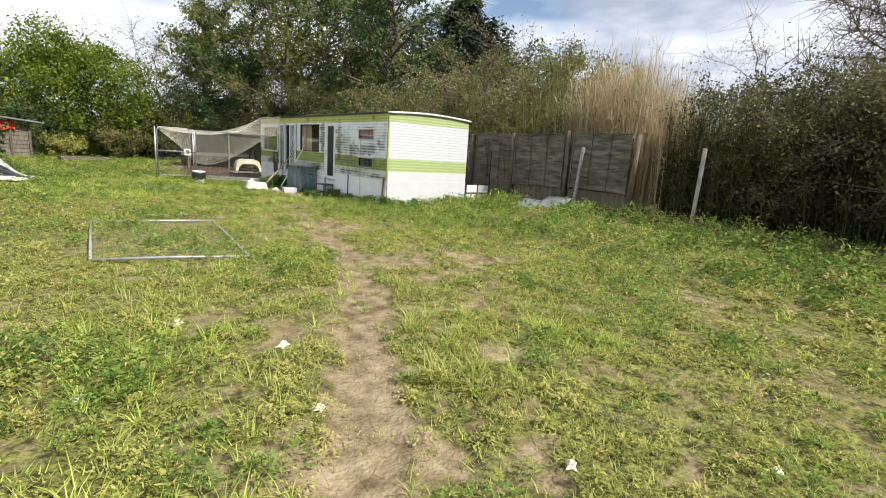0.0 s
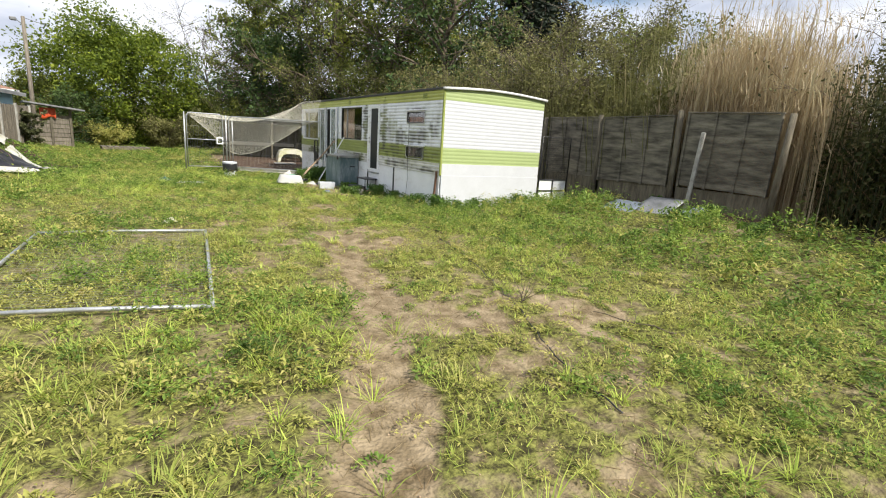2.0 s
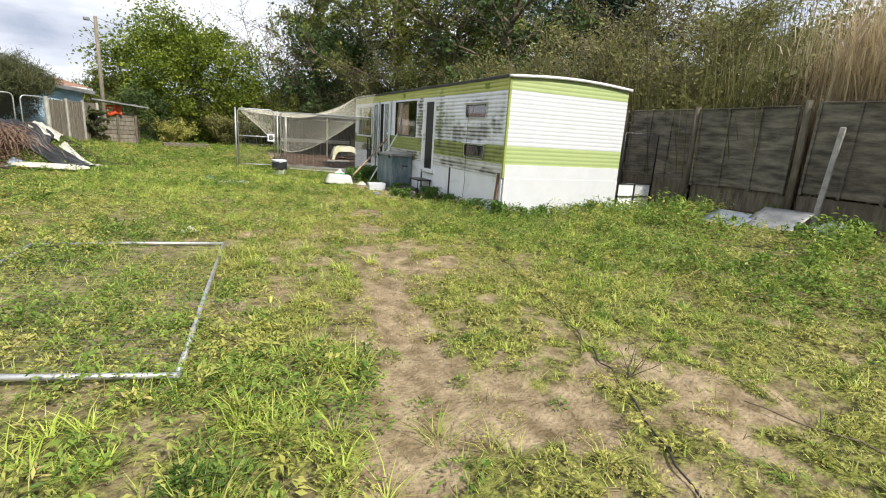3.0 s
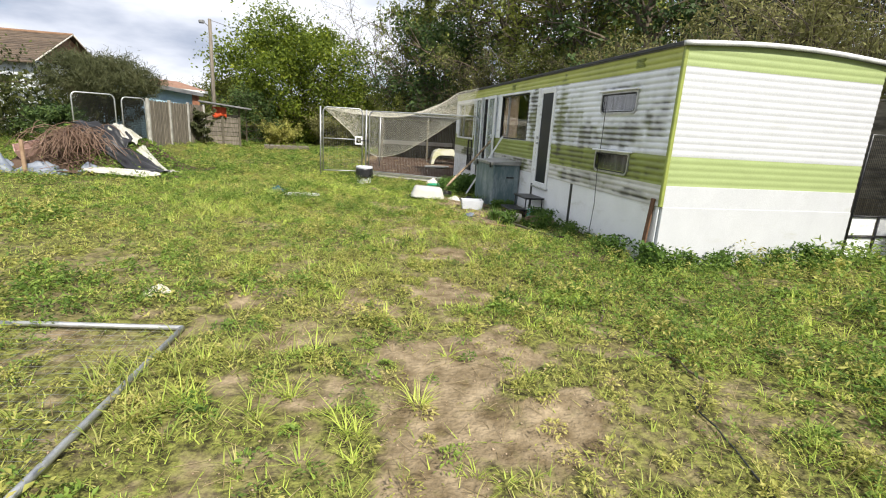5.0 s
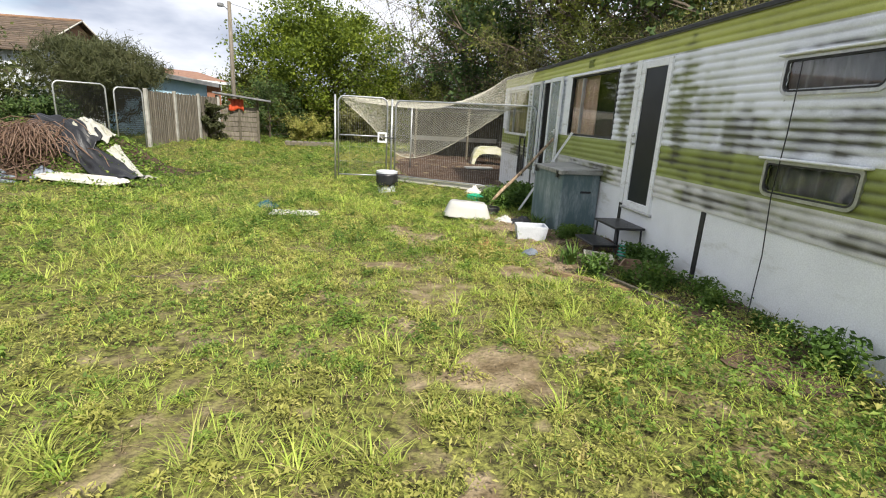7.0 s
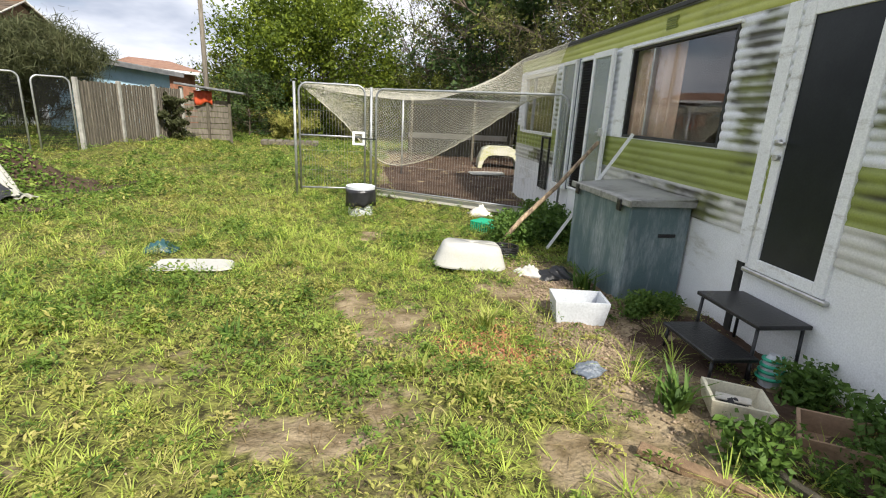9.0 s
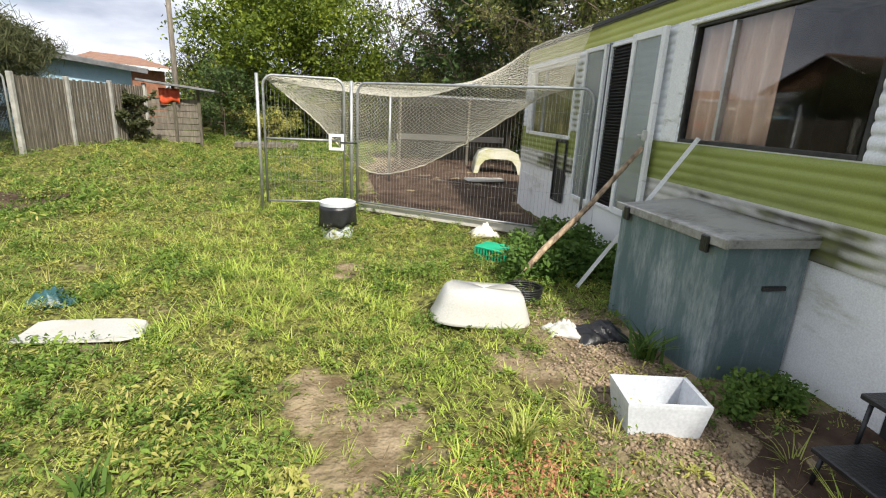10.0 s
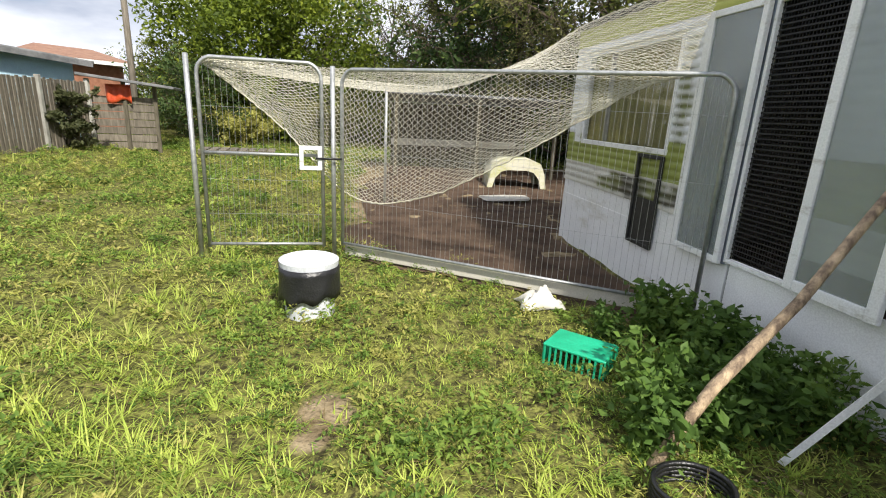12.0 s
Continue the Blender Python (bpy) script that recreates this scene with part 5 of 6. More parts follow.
for x0, x1, z0, z1 in ((4.20, 4.42, 1.14, 1.18), (4.20, 4.42, 0.94, 0.98), (4.20, 4.24, 0.98, 1.14), (4.38, 4.42, 0.98, 1.14)):
    block(bm, x0, x1, 22.20, 22.235, z0, z1, 0.004)
part("latch_plate", bm, M_FRAME, gate, "pale square latch plate")
bm = bmesh.new()
tube(bm, [(4.36, 22.19, 1.06), (4.62, 22.2, 1.06)], 0.012)
part("latch_bolt", bm, M_BLACK, gate)
wire_panel("wire_fence", K0, K1, 0.14, 1.93, "galvanised wire mesh pen panel with a rounded tube frame")
for x, y, h in ((4.53, 22.27, 1.95), (5.2, 25.4, 1.95), (3.21, 22.2, 1.98)):
    bm = bmesh.new()
    tube(bm, [(x, y, 0.02), (x, y, h)], 0.024, 10)
    tagged(part("pen_post", bm, M_GALV), "galvanised tube post of the poultry pen", "post", group="pen posts")
bm = bmesh.new()
block(bm, 0, 3.3, -0.02, 0.02, 0, 0.13, 0.005)
ob = tagged(part("kick_board", bm, M_BOARDW), "pale dirty board along the foot of the pen", "board")
ob.matrix_world = pose(4.65, 22.30, 0.03, 0, 0, math.degrees(math.atan2(K1[1] - K0[1], K1[0] - K0[0])))


def curve_at(pts, t):
    pts = np.array(pts, float)
    s = t * (len(pts) - 1)
    i = int(min(math.floor(s), len(pts) - 2))
    f = s - i
    p0, p1, p2, p3 = pts[max(i - 1, 0)], pts[i], pts[i + 1], pts[min(i + 2, len(pts) - 1)]
    return 0.5 * (2 * p1 + (p2 - p0) * f + (2 * p0 - 5 * p1 + 4 * p2 - p3) * f * f + (3 * p1 - p0 - 3 * p2 + p3) * f ** 3)


def net_sheet(top, low, nu, nv, sag):
    """A diamond net hung between two bent edges."""
    g = [[curve_at(top, i / nu) * (1 - j / nv) + curve_at(low, i / nu) * (j / nv) + np.array([0, 0, -sag * math.sin(math.pi * j / nv) * math.sin(math.pi * min(1, 0.1 + i / nu))]) + RNG.normal(0, 0.004, 3) for j in range(nv + 1)] for i in range(nu + 1)]
    segs = []
    for i in range(nu):
        for j in range(nv):
            segs.append((g[i][j], g[i + 1][j + 1]) if (i + j) % 2 == 0 else (g[i + 1][j], g[i][j + 1]))
    edge = [(g[i][nv], g[i + 1][nv]) for i in range(nu)]
    return segs, edge


BAR = [(3.32, 22.30, 1.96), (4.45, 22.32, 1.94), (5.3, 21.84, 1.92), (6.3, 21.2, 1.91), (7.2, 20.6, 1.91)]
SAG = [(3.34, 22.34, 1.90), (4.02, 22.40, 1.34), (4.72, 22.32, 0.66), (5.45, 21.92, 0.74), (6.25, 21.36, 1.26), (7.0, 20.80, 1.86)]
BACK = [(3.36, 22.6, 1.97), (4.7, 24.6, 1.96), (6.2, 25.0, 2.0), (7.1, 24.0, 2.36), (7.5, 23.2, 2.69), (7.5, 21.9, 2.69), (7.5, 20.75, 2.69)]
net = thing("bird_net", 5.5, 22.5, 0, "cream bird netting draped from the caravan roof over the pen", "net")
s1, e1 = net_sheet(BAR, SAG, 130, 50, 0.10)
s2, e2 = net_sheet(BAR, BACK, 130, 72, 0.16)
for name, segs, r in (("front_drape", s1, 0.0024), ("roof_drape", s2, 0.0022), ("edge_cord", e1, 0.008), ("edge_cord", e2, 0.008)):
    np_part(name, *mesh_wires([(np.array(a) - [5.5, 22.5, 0], np.array(b) - [5.5, 22.5, 0]) for a, b in segs], r), M_NET, net)

# far side of the pen
bm = bmesh.new()
def pen_floor(u, v):
    y = 31.0 * u + (1 - u) * 22.2
    lo = 4.5 + 0.9 * u + 0.2 * math.sin(9 * u)
    x = lo + v * ((7.45 if y < 23.5 else 11.6) - lo)
    if u < 0.2:
        y = max(y, 0)
        x0, x1 = 4.6, 7.45
        x = x0 + v * (x1 - x0)
        y = (22.25 - (x - 4.6) * 0.655) * (1 - u / 0.2) + (22.2 + 8.8 * 0.2) * (u / 0.2)
    return (x, y, gz(x, y) + 0.014)
sheet(bm, pen_floor, 40, 24)
tagged(part("pen_floor", bm, M_PENSOIL), "dark trodden bare soil inside the pen", "soil", kind="structure")
back = thing("board_screen", 5.6, 31.2, 0.05, "dark weathered board screen at the back of the pen", "fence")
bm = bmesh.new()
block(bm, 0, 0.145, 0, 0.022, 0, 1.75, 0.004)
b0 = part("board", bm, M_POSTW, back)
for i in range(26):
    b = b0 if i == 0 else new("board", b0.data)
    b.parent = back
    b.matrix_local = pose(i * 0.15, 0.006 * (i % 2), 0.02 * math.sin(i * 3.1))
bm = bmesh.new()
block(bm, 0, 3.6, -0.2, -0.16, 0.62, 0.80, 0.006)
part("pale_rail", bm, M_BOARDW, back)
bm = bmesh.new()
block(bm, -0.2, 4.2, -2.3, 0.2, 1.80, 1.86, 0.01, pose(0, 0, 0, -3, 0, 0))
part("roof", bm, M_FELT, back)
for x in (0.0, 2.0, 4.0):
    bm = bmesh.new()
    block(bm, x - 0.04, x + 0.04, -2.15, -2.07, 0, 1.9, 0.006)
    part("post", bm, M_POSTW, back)
ob = thing("trough_cover", 8.2, 27.8, 0.05, "upturned yellowed white moulded cover on arched feet", "cover", rz=-6)
bm = bmesh.new()
prof = [(-0.66, 0.0), (-0.60, 0.34), (-0.50, 0.56), (-0.30, 0.64), (0.30, 0.64), (0.50, 0.56), (0.60, 0.34), (0.66, 0.0)]
inner = [(-0.54, 0.0), (-0.48, 0.22), (-0.36, 0.36), (-0.22, 0.40), (0.22, 0.40), (0.36, 0.36), (0.48, 0.22), (0.54, 0.0)]
for y0, y1 in ((-0.42, -0.36), (0.36, 0.42)):
    for (a, b), (c, d) in zip(zip(prof, prof[1:]), zip(inner, inner[1:])):
        v = [bm.verts.new((p[0], y, p[1])) for y in (y0, y1) for p in (a, b, d, c)]
        for f in ((0, 1, 2, 3), (7, 6, 5, 4), (0, 4, 5, 1), (3, 2, 6, 7)):
            bm.faces.new([v[k] for k in f])
sheet(bm, lambda u, v: (*(lambda p: (p[0], -0.42 + v * 0.84, p[1]))([(1 - (u * 7) % 1) * prof[min(int(u * 7), 6)][k] + ((u * 7) % 1) * prof[min(int(u * 7), 6) + 1][k] if u < 1 else prof[7][k] for k in (0, 1)]),), 7, 2, 0.01)
part("shell", bm, stained("yellowed_white", (0.62, 0.60, 0.48), (0.42, 0.42, 0.14), 0.16, 3), ob)


def slab(name, x, y, w, d, t, rz, material, label, category, lift=0.02, rx=0, ry=0, seed=0):
    rr = random.Random(seed)
    bm = bmesh.new()
    n = 14
    ring_ = [Vector((w / 2 * (abs(math.cos(a)) ** 0.45) * math.copysign(1, math.cos(a)) * rr.uniform(0.85, 1.05), d / 2 * (abs(math.sin(a)) ** 0.45) * math.copysign(1, math.sin(a)) * rr.uniform(0.85, 1.05), 0)) for a in (2 * math.pi * (k + 0.5) / n for k in range(n))]
    lo = [bm.verts.new(v) for v in ring_]
    hi = [bm.verts.new(v * 0.97 + Vector((0, 0, t * rr.uniform(0.7, 1.2)))) for v in ring_]
    bm.faces.new(lo[::-1])
    bm.faces.new(hi)
    for k in range(n):
        bm.faces.new((lo[k], lo[(k + 1) % n], hi[(k + 1) % n], hi[k]))
    ob = tagged(part(name, bm, material), label, category)
    ob.matrix_world = pose(x, y, gz(x, y) + lift, rx, ry, rz)
    return ob


slab("loose_board", 7.45, 25.8, 1.0, 0.5, 0.03, 10, M_BOARDW, "pale board lying on the bare soil of the pen", "board", 0.03)
slab("broken_white_sheet", 2.95, 17.92, 0.82, 0.36, 0.02, 3, M_BATH, "broken white sheet lying in the grass", "sheet", 0.02, seed=4)
slab("fallen_white_board", -1.35, 20.25, 1.75, 0.62, 0.04, -14, M_BOARDW, "large pale board lying beside the rubbish heap", "board", 0.10, 3, 2, seed=5)

def crumple(name, x, y, w, d, h, material, label, category, seed, rz=0):
    rr = np.random.RandomState(seed)
    bm = bmesh.new()
    ph = rr.uniform(0, 6, 6)
    def fn(u, v):
        e = math.sin(math.pi * u) * math.sin(math.pi * v)
        wr = 0.5 + 0.5 * math.sin(u * 9 + ph[0] + 3 * math.sin(v * 5 + ph[1])) * math.sin(v * 7 + ph[2])
        px, py = (u - 0.5) * w * (1 + 0.12 * math.sin(v * 7 + ph[3])), (v - 0.5) * d * (1 + 0.14 * math.sin(u * 6 + ph[4]))
        return (px, py, 0.008 + h * e ** 0.6 * (0.45 + 0.55 * wr) + 0.02 * math.sin(u * 31 + v * 17) * e)
    sheet(bm, fn, 26, 20, 0.004)
    ob = tagged(part(name, bm, material), label, category)
    ob.matrix_world = pose(x, y, gz(x, y), 0, 0, rz)
    return ob


# ---- things along the caravan ----
ob = thing("feed_bin", 7.21, 17.73, -0.03, "weathered blue-green steel feed bin with a grey lid, against the caravan", "storage bin", rz=2)
bm = bmesh.new()
block(bm, -0.28, 0.28, -0.50, 0.50, 0.0, 0.88, 0.012)
ob.scale = (1.06, 1.2, 1.06)
part("bin_body", bm, M_BIN, ob)
bm = bmesh.new()
sheet(bm, lambda u, v: (-0.31 + 0.62 * u, -0.53 + 1.06 * v, 0.905 + 0.035 * u + 0.010 * math.sin(5 * v + 3 * u)), 6, 8, 0.028)
block(bm, -0.312, -0.292, -0.53, 0.53, 0.855, 0.91, 0.004)
block(bm, -0.30, 0.30, -0.532, -0.514, 0.862, 0.915, 0.004)
part("lid", bm, M_LID, ob, "grey weathered steel lid")
for y in (-0.38, 0.38):
    bm = bmesh.new()
    block(bm, -0.325, -0.300, y - 0.03, y + 0.03, 0.80, 0.90, 0.006)
    part("hasp", bm, M_BLACK, ob)
bm = bmesh.new()
block(bm, 0.0, 0.16, -0.512, -0.498, 0.60, 0.63, 0.004)
part("label_slot", bm, M_BLACK, ob)


def open_box(bm, w, d, h, t, flare=0.85):
    def ringv(s, z):
        return [bm.verts.new((x * s, y * s, z)) for x, y in ((-w / 2, -d / 2), (w / 2, -d / 2), (w / 2, d / 2), (-w / 2, d / 2))]
    o0, o1 = ringv(flare, 0), ringv(1, h)
    l1, l0 = ringv(1.06, h), ringv(1.06, h - 0.02)
    i1, i0 = ringv(1 - 2 * t / w, h), ringv(flare - 2 * t / w, t)
    for a, b in ((o0, l0), (l0, l1), (l1, i1), (i1, i0)):
        for k in range(4):
            bm.faces.new((a[k], a[(k + 1) % 4], b[(k + 1) % 4], b[k]))
    bm.faces.new(o0[::-1])
    bm.faces.new(i0)
    for v in o1:
        bm.verts.remove(v)


bm = bmesh.new()
open_box(bm, 0.41, 0.28, 0.20, 0.012, 0.92)
ob = tagged(part("plastic_box", bm, M_PLASTIC), "open white plastic storage box on the ground", "box")
ob.matrix_world = pose(6.40, 16.74, gz(6.4, 16.74) + 0.005, 0, 0, -8)
bm = bmesh.new()
def tub(u, v):
    a = 2 * math.pi * u
    ex = lambda c: math.copysign(abs(c) ** 0.6, c)
    waist = 1 - 0.16 * math.cos(2 * a) ** 2 * (1 - v)
    r = (1.0, 0.97, 0.86, 0.78, 0.70, 0.0)[round(v * 5)]
    h = (0.0, 0.02, 0.14, 0.22, 0.245, 0.25)[round(v * 5)]
    return (0.40 * ex(math.cos(a)) * r, 0.25 * ex(math.sin(a)) * r * (0.8 + 0.2 * abs(math.cos(a)) + 0.06 * math.sin(3 * a)), h)
sheet(bm, tub, 36, 5, 0.006)
ob = tagged(part("upturned_tub", bm, M_BATH), "white plastic tub turned upside down in the grass", "tub")
ob.matrix_world = pose(5.72, 18.12, gz(5.7, 18.1) + 0.02, 0, 3, -4)
ob = thing("bucket", 4.42, 20.84, gz(4.4, 20.84), "white bucket with a black bin liner folded over its rim", "bucket")
ob.scale = (1.24, 1.24, 1.18)
bm = bmesh.new()
lathe(bm, [(0.152, 0), (0.168, 0.34), (0.180, 0.345), (0.184, 0.385), (0.172, 0.390), (0.15, 0.36)], 28)
part("pail", bm, M_PLASTIC, ob)
bm = bmesh.new()
sheet(bm, lambda u, v: ((0.186 + 0.005 * (1 + math.sin(u * 44 + 3 * v)) * v) * math.cos(2 * math.pi * u), (0.186 + 0.005 * (1 + math.sin(u * 44 + 3 * v)) * v) * math.sin(2 * math.pi * u), 0.350 - v * (0.215 + 0.02 * math.sin(u * 12.56) + 0.02 * math.sin(u * 50))), 72, 5, 0.002)
part("bin_liner", bm, M_BLACK, ob, "black plastic liner")
ob = thing("green_crate", 6.28, 19.88, gz(6.28, 19.88) - 0.03, "green plastic crate upside down in the weeds", "crate", rz=-44)
bm = bmesh.new()
block(bm, -0.21, 0.21, -0.15, 0.15, 0.155, 0.175, 0.006)
for i in range(11):
    block(bm, -0.20 + i * 0.038, -0.188 + i * 0.038, -0.15, -0.14, 0.0, 0.156)
    block(bm, -0.20 + i * 0.038, -0.188 + i * 0.038, 0.14, 0.15, 0.0, 0.156)
for i in range(8):
    block(bm, -0.21, -0.20, -0.14 + i * 0.038, -0.128 + i * 0.038, 0, 0.156)
    block(bm, 0.20, 0.21, -0.14 + i * 0.038, -0.128 + i * 0.038, 0, 0.156)
block(bm, -0.212, 0.212, -0.152, 0.152, 0.0, 0.02)
part("crate_body", bm, M_JADE, ob)
bm = bmesh.new()
pts = [(0, 0, 0), (0.5, 0.02, 0.01), (1.1, -0.01, -0.01), (1.9, 0.0, 0)]
tube(bm, pts, [0.030, 0.031, 0.027, 0.024], 9)
ob = tagged(part("peeled_pole", bm, M_PALE), "half-peeled timber pole propped against the caravan", "pole")
a, b = Vector((6.17, 18.84, 0.0)), Vector((7.44, 19.12, 1.33))
ob.matrix_world = Matrix.Translation(a) @ (b - a).to_track_quat("X", "Z").to_matrix().to_4x4() @ Matrix.Scale((b - a).length / 1.9, 4)
bm = bmesh.new()
block(bm, 0, 1.85, -0.022, -0.018, -0.0, 0.036)
block(bm, 0, 1.85, -0.022, 0.018, -0.004, 0.0)
for i in range(38):
    block(bm, 0.03 + i * 0.047, 0.048 + i * 0.047, -0.0235, -0.0215, 0.010, 0.026)
ob = tagged(part("slotted_rail", bm, M_FRAME), "white slotted metal rail leaning on the feed bin", "rail")
a, b = Vector((6.82, 18.78, 0.02)), Vector((7.51, 18.37, 1.46))
ob.matrix_world = Matrix.Translation(a) @ (b - a).to_track_quat("X", "Z").to_matrix().to_4x4() @ Matrix.Scale((b - a).length / 1.85, 4)
bm = bmesh.new()
for k in range(5):
    tube(bm, [(0.17 * math.cos(t) , 0.14 * math.sin(t), 0.012 + k * 0.022) for t in np.linspace(0, 2 * math.pi, 25)], 0.012, 6, False)
ob = tagged(part("black_rubber_bowl", bm, M_BLACK), "black ribbed rubber bowl in the weeds", "bowl")
ob.matrix_world = pose(6.22, 18.62, gz(6.2, 18.6))
# steps at the door
for x, y, w, d, h, rz, lab in ((7.33, 16.02, 0.64, 0.38, 0.41, 0, "black"), (7.02, 15.97, 0.58, 0.32, 0.18, 0, "low black")):
    ob = thing("step_stool", x, y, gz(x, y), lab + " metal step below the caravan door", "step", rz=rz, group="door steps")
    bm = bmesh.new()
    block(bm, -d / 2, d / 2, -w / 2, w / 2, h - 0.03, h, 0.006)
    part("tread", bm, M_BLACK, ob)
    for sx in (-1, 1):
        for sy in (-1, 1):
            bm = bmesh.new()
            tube(bm, [(sx * (d / 2 - 0.02), sy * (w / 2 - 0.03), 0), (sx * (d / 2 - 0.03), sy * (w / 2 - 0.04), h - 0.03)], 0.012, 6)
            part("leg", bm, M_BLACK, ob)
ob = thing("hose_drum", 7.26, 15.66, gz(7.26, 15.66), "small canister wound with green hose under the step", "hose")
ob.scale = (0.75, 0.75, 0.8)
bm = bmesh.new()
lathe(bm, [(0.08, 0), (0.085, 0.12), (0.07, 0.22), (0.04, 0.27)], 16)
part("canister", bm, M_PLASTIC, ob)
for k in range(4):
    bm = bmesh.new()
    tube(bm, [((0.10 - 0.008 * k) * math.cos(t), (0.10 - 0.008 * k) * math.sin(t), 0.06 + k * 0.05 + 0.006 * t) for t in np.linspace(0, 6.2, 20)], 0.014, 6)
    part("hose_coil", bm, M_HOSE, ob)
bm = bmesh.new()
open_box(bm, 0.31, 0.23, 0.11, 0.01, 0.9)
ob = tagged(part("cream_tray", bm, M_CREAM), "dirty cream plastic tray half full of rubbish", "tray")
ob.matrix_world = pose(6.77, 15.34, gz(6.77, 15.34) + 0.02, 3, 4, -20)
bm = bmesh.new()
block(bm, -0.10, 0.08, -0.03, 0.03, 0, 0.012, 0.003)
tagged(part("white_card", bm, M_BOARDW), "small white card lying in the cream tray", "card").matrix_world = pose(6.78, 15.35, gz(6.77, 15.34) + 0.085, 8, -6, -40)
crumple("black_scrap", 6.76, 15.33, 0.20, 0.14, 0.06, M_BLACK, "crumpled black plastic scrap in the cream tray", "scrap", 21, -20).location.z += 0.03
bm = bmesh.new()
block(bm, 0, 0.5, -0.035, 0.035, 0, 0.05, 0.006)
block(bm, 0.5, 1.0, -0.035, 0.035, 0, 0.05, 0.006, pose(0, 0, 0, 0, 0.3, 0.5))
ob = tagged(part("fallen_plank", bm, M_OLDWOOD), "old brown plank lying on the ground by the caravan", "plank")
ob.matrix_world = pose(6.06, 15.06, gz(6.06, 15.06) + 0.01, 0, 0, -43)
bm = bmesh.new()
block(bm, 0, 1.15, -0.02, 0.02, 0, 0.03, 0.005)
ob = tagged(part("fallen_plank", bm, M_POSTW), "long thin brown batten lying along the caravan", "plank")
ob.matrix_world = pose(6.55, 14.95, gz(6.9, 14) + 0.015, 0, 0, -72)
bm = bmesh.new()
open_box(bm, 0.36, 0.26, 0.13, 0.006, 1.0)
sheet(bm, lambda u, v: (0.18 + 0.16 * u, -0.13 + 0.26 * v, 0.13 - 0.1 * u + 0.03 * math.sin(v * 6)), 4, 4, 0.006)
ob = tagged(part("crushed_carton", bm, M_CARD), "crushed wet cardboard box beside the step", "cardboard box")
ob.matrix_world = pose(7.10, 14.98, gz(7.1, 14.98) - 0.01, 5, -6, -40)


crumple("black_bag", 6.58, 17.80, 0.42, 0.30, 0.13, M_BLACK, "crumpled black plastic bag beside the feed bin", "plastic bag", 1)
crumple("white_rag", 6.30, 17.85, 0.28, 0.22, 0.10, M_BATH, "crumpled white plastic scrap beside a black bag", "scrap", 2)
crumple("grey_scrap", 6.14, 15.86, 0.22, 0.16, 0.05, M_SLATE, "blue-grey plastic scrap on the soil", "scrap", 3, 30)
crumple("teal_bag", 2.42, 18.5, 0.34, 0.26, 0.12, M_TEAL, "crumpled dark teal plastic bag in the grass", "plastic bag", 7)
crumple("white_sack", 6.35, 20.86, 0.36, 0.26, 0.18, M_BOARDW, "pale folded feed sack against the pen", "sack", 6)
for x, y, s in ((1.05, 5.02, 0.11), (1.66, 4.12, 0.10), (1.53, 3.1, 0.08), (2.4, 1.84, 0.08), (3.3, 1.17, 0.07), (2.2, 11.52, 0.2), (0.35, 3.86, 0.09)):
    crumple("litter_scrap", x, y, s, s * 0.7, s * 0.35, M_CREAM, "small pale scrap of litter in the grass", "litter", int(x * 10), 40)

# ---- rubbish heap ----
def heap_z(x, y):
    x, y = np.asarray(x, float), np.asarray(y, float)
    along = smooth(-4.6, -2.6, x) * smooth(-0.1, -1.9, x)
    return 0.04 + 1.05 * along * np.exp(-((y - 21.6 - 0.25 * (x + 2)) / 0.72) ** 2) * (0.85 + 0.3 * vnoise(x * 2, y * 2, 20))


def draped(name, line, wide, folds, material, label, seed, lift=0.05):
    """A sheet laid along a line over the heap, creased lengthways."""
    bm = bmesh.new()
    rr = random.Random(seed)
    ph = [rr.uniform(0, 6) for _ in range(4)]
    def fn(u, v):
        p = curve_at(line, u)
        q = curve_at(line, min(u + 0.01, 1)) - curve_at(line, max(u - 0.01, 0))
        q = q / (np.linalg.norm(q) + 1e-9)
        off = (v - 0.5) * wide * (1 + 0.25 * math.sin(5 * u + ph[0]) + 0.12 * math.sin(13 * u + ph[1]))
        x, y = p[0] - q[1] * off, p[1] + q[0] * off
        crease = folds * (abs(math.sin(v * 9 + 2.2 * math.sin(3 * u + ph[2]))) + 0.5 * math.sin(u * 23 + v * 7 + ph[3]))
        return (x, y, float(heap_z(x, y)) + lift + crease * math.sin(math.pi * min(max(v, 0.04), 0.96)))
    sheet(bm, fn, 46, 22, 0.006)
    tagged(part(name, bm, material), label, "plastic sheet")


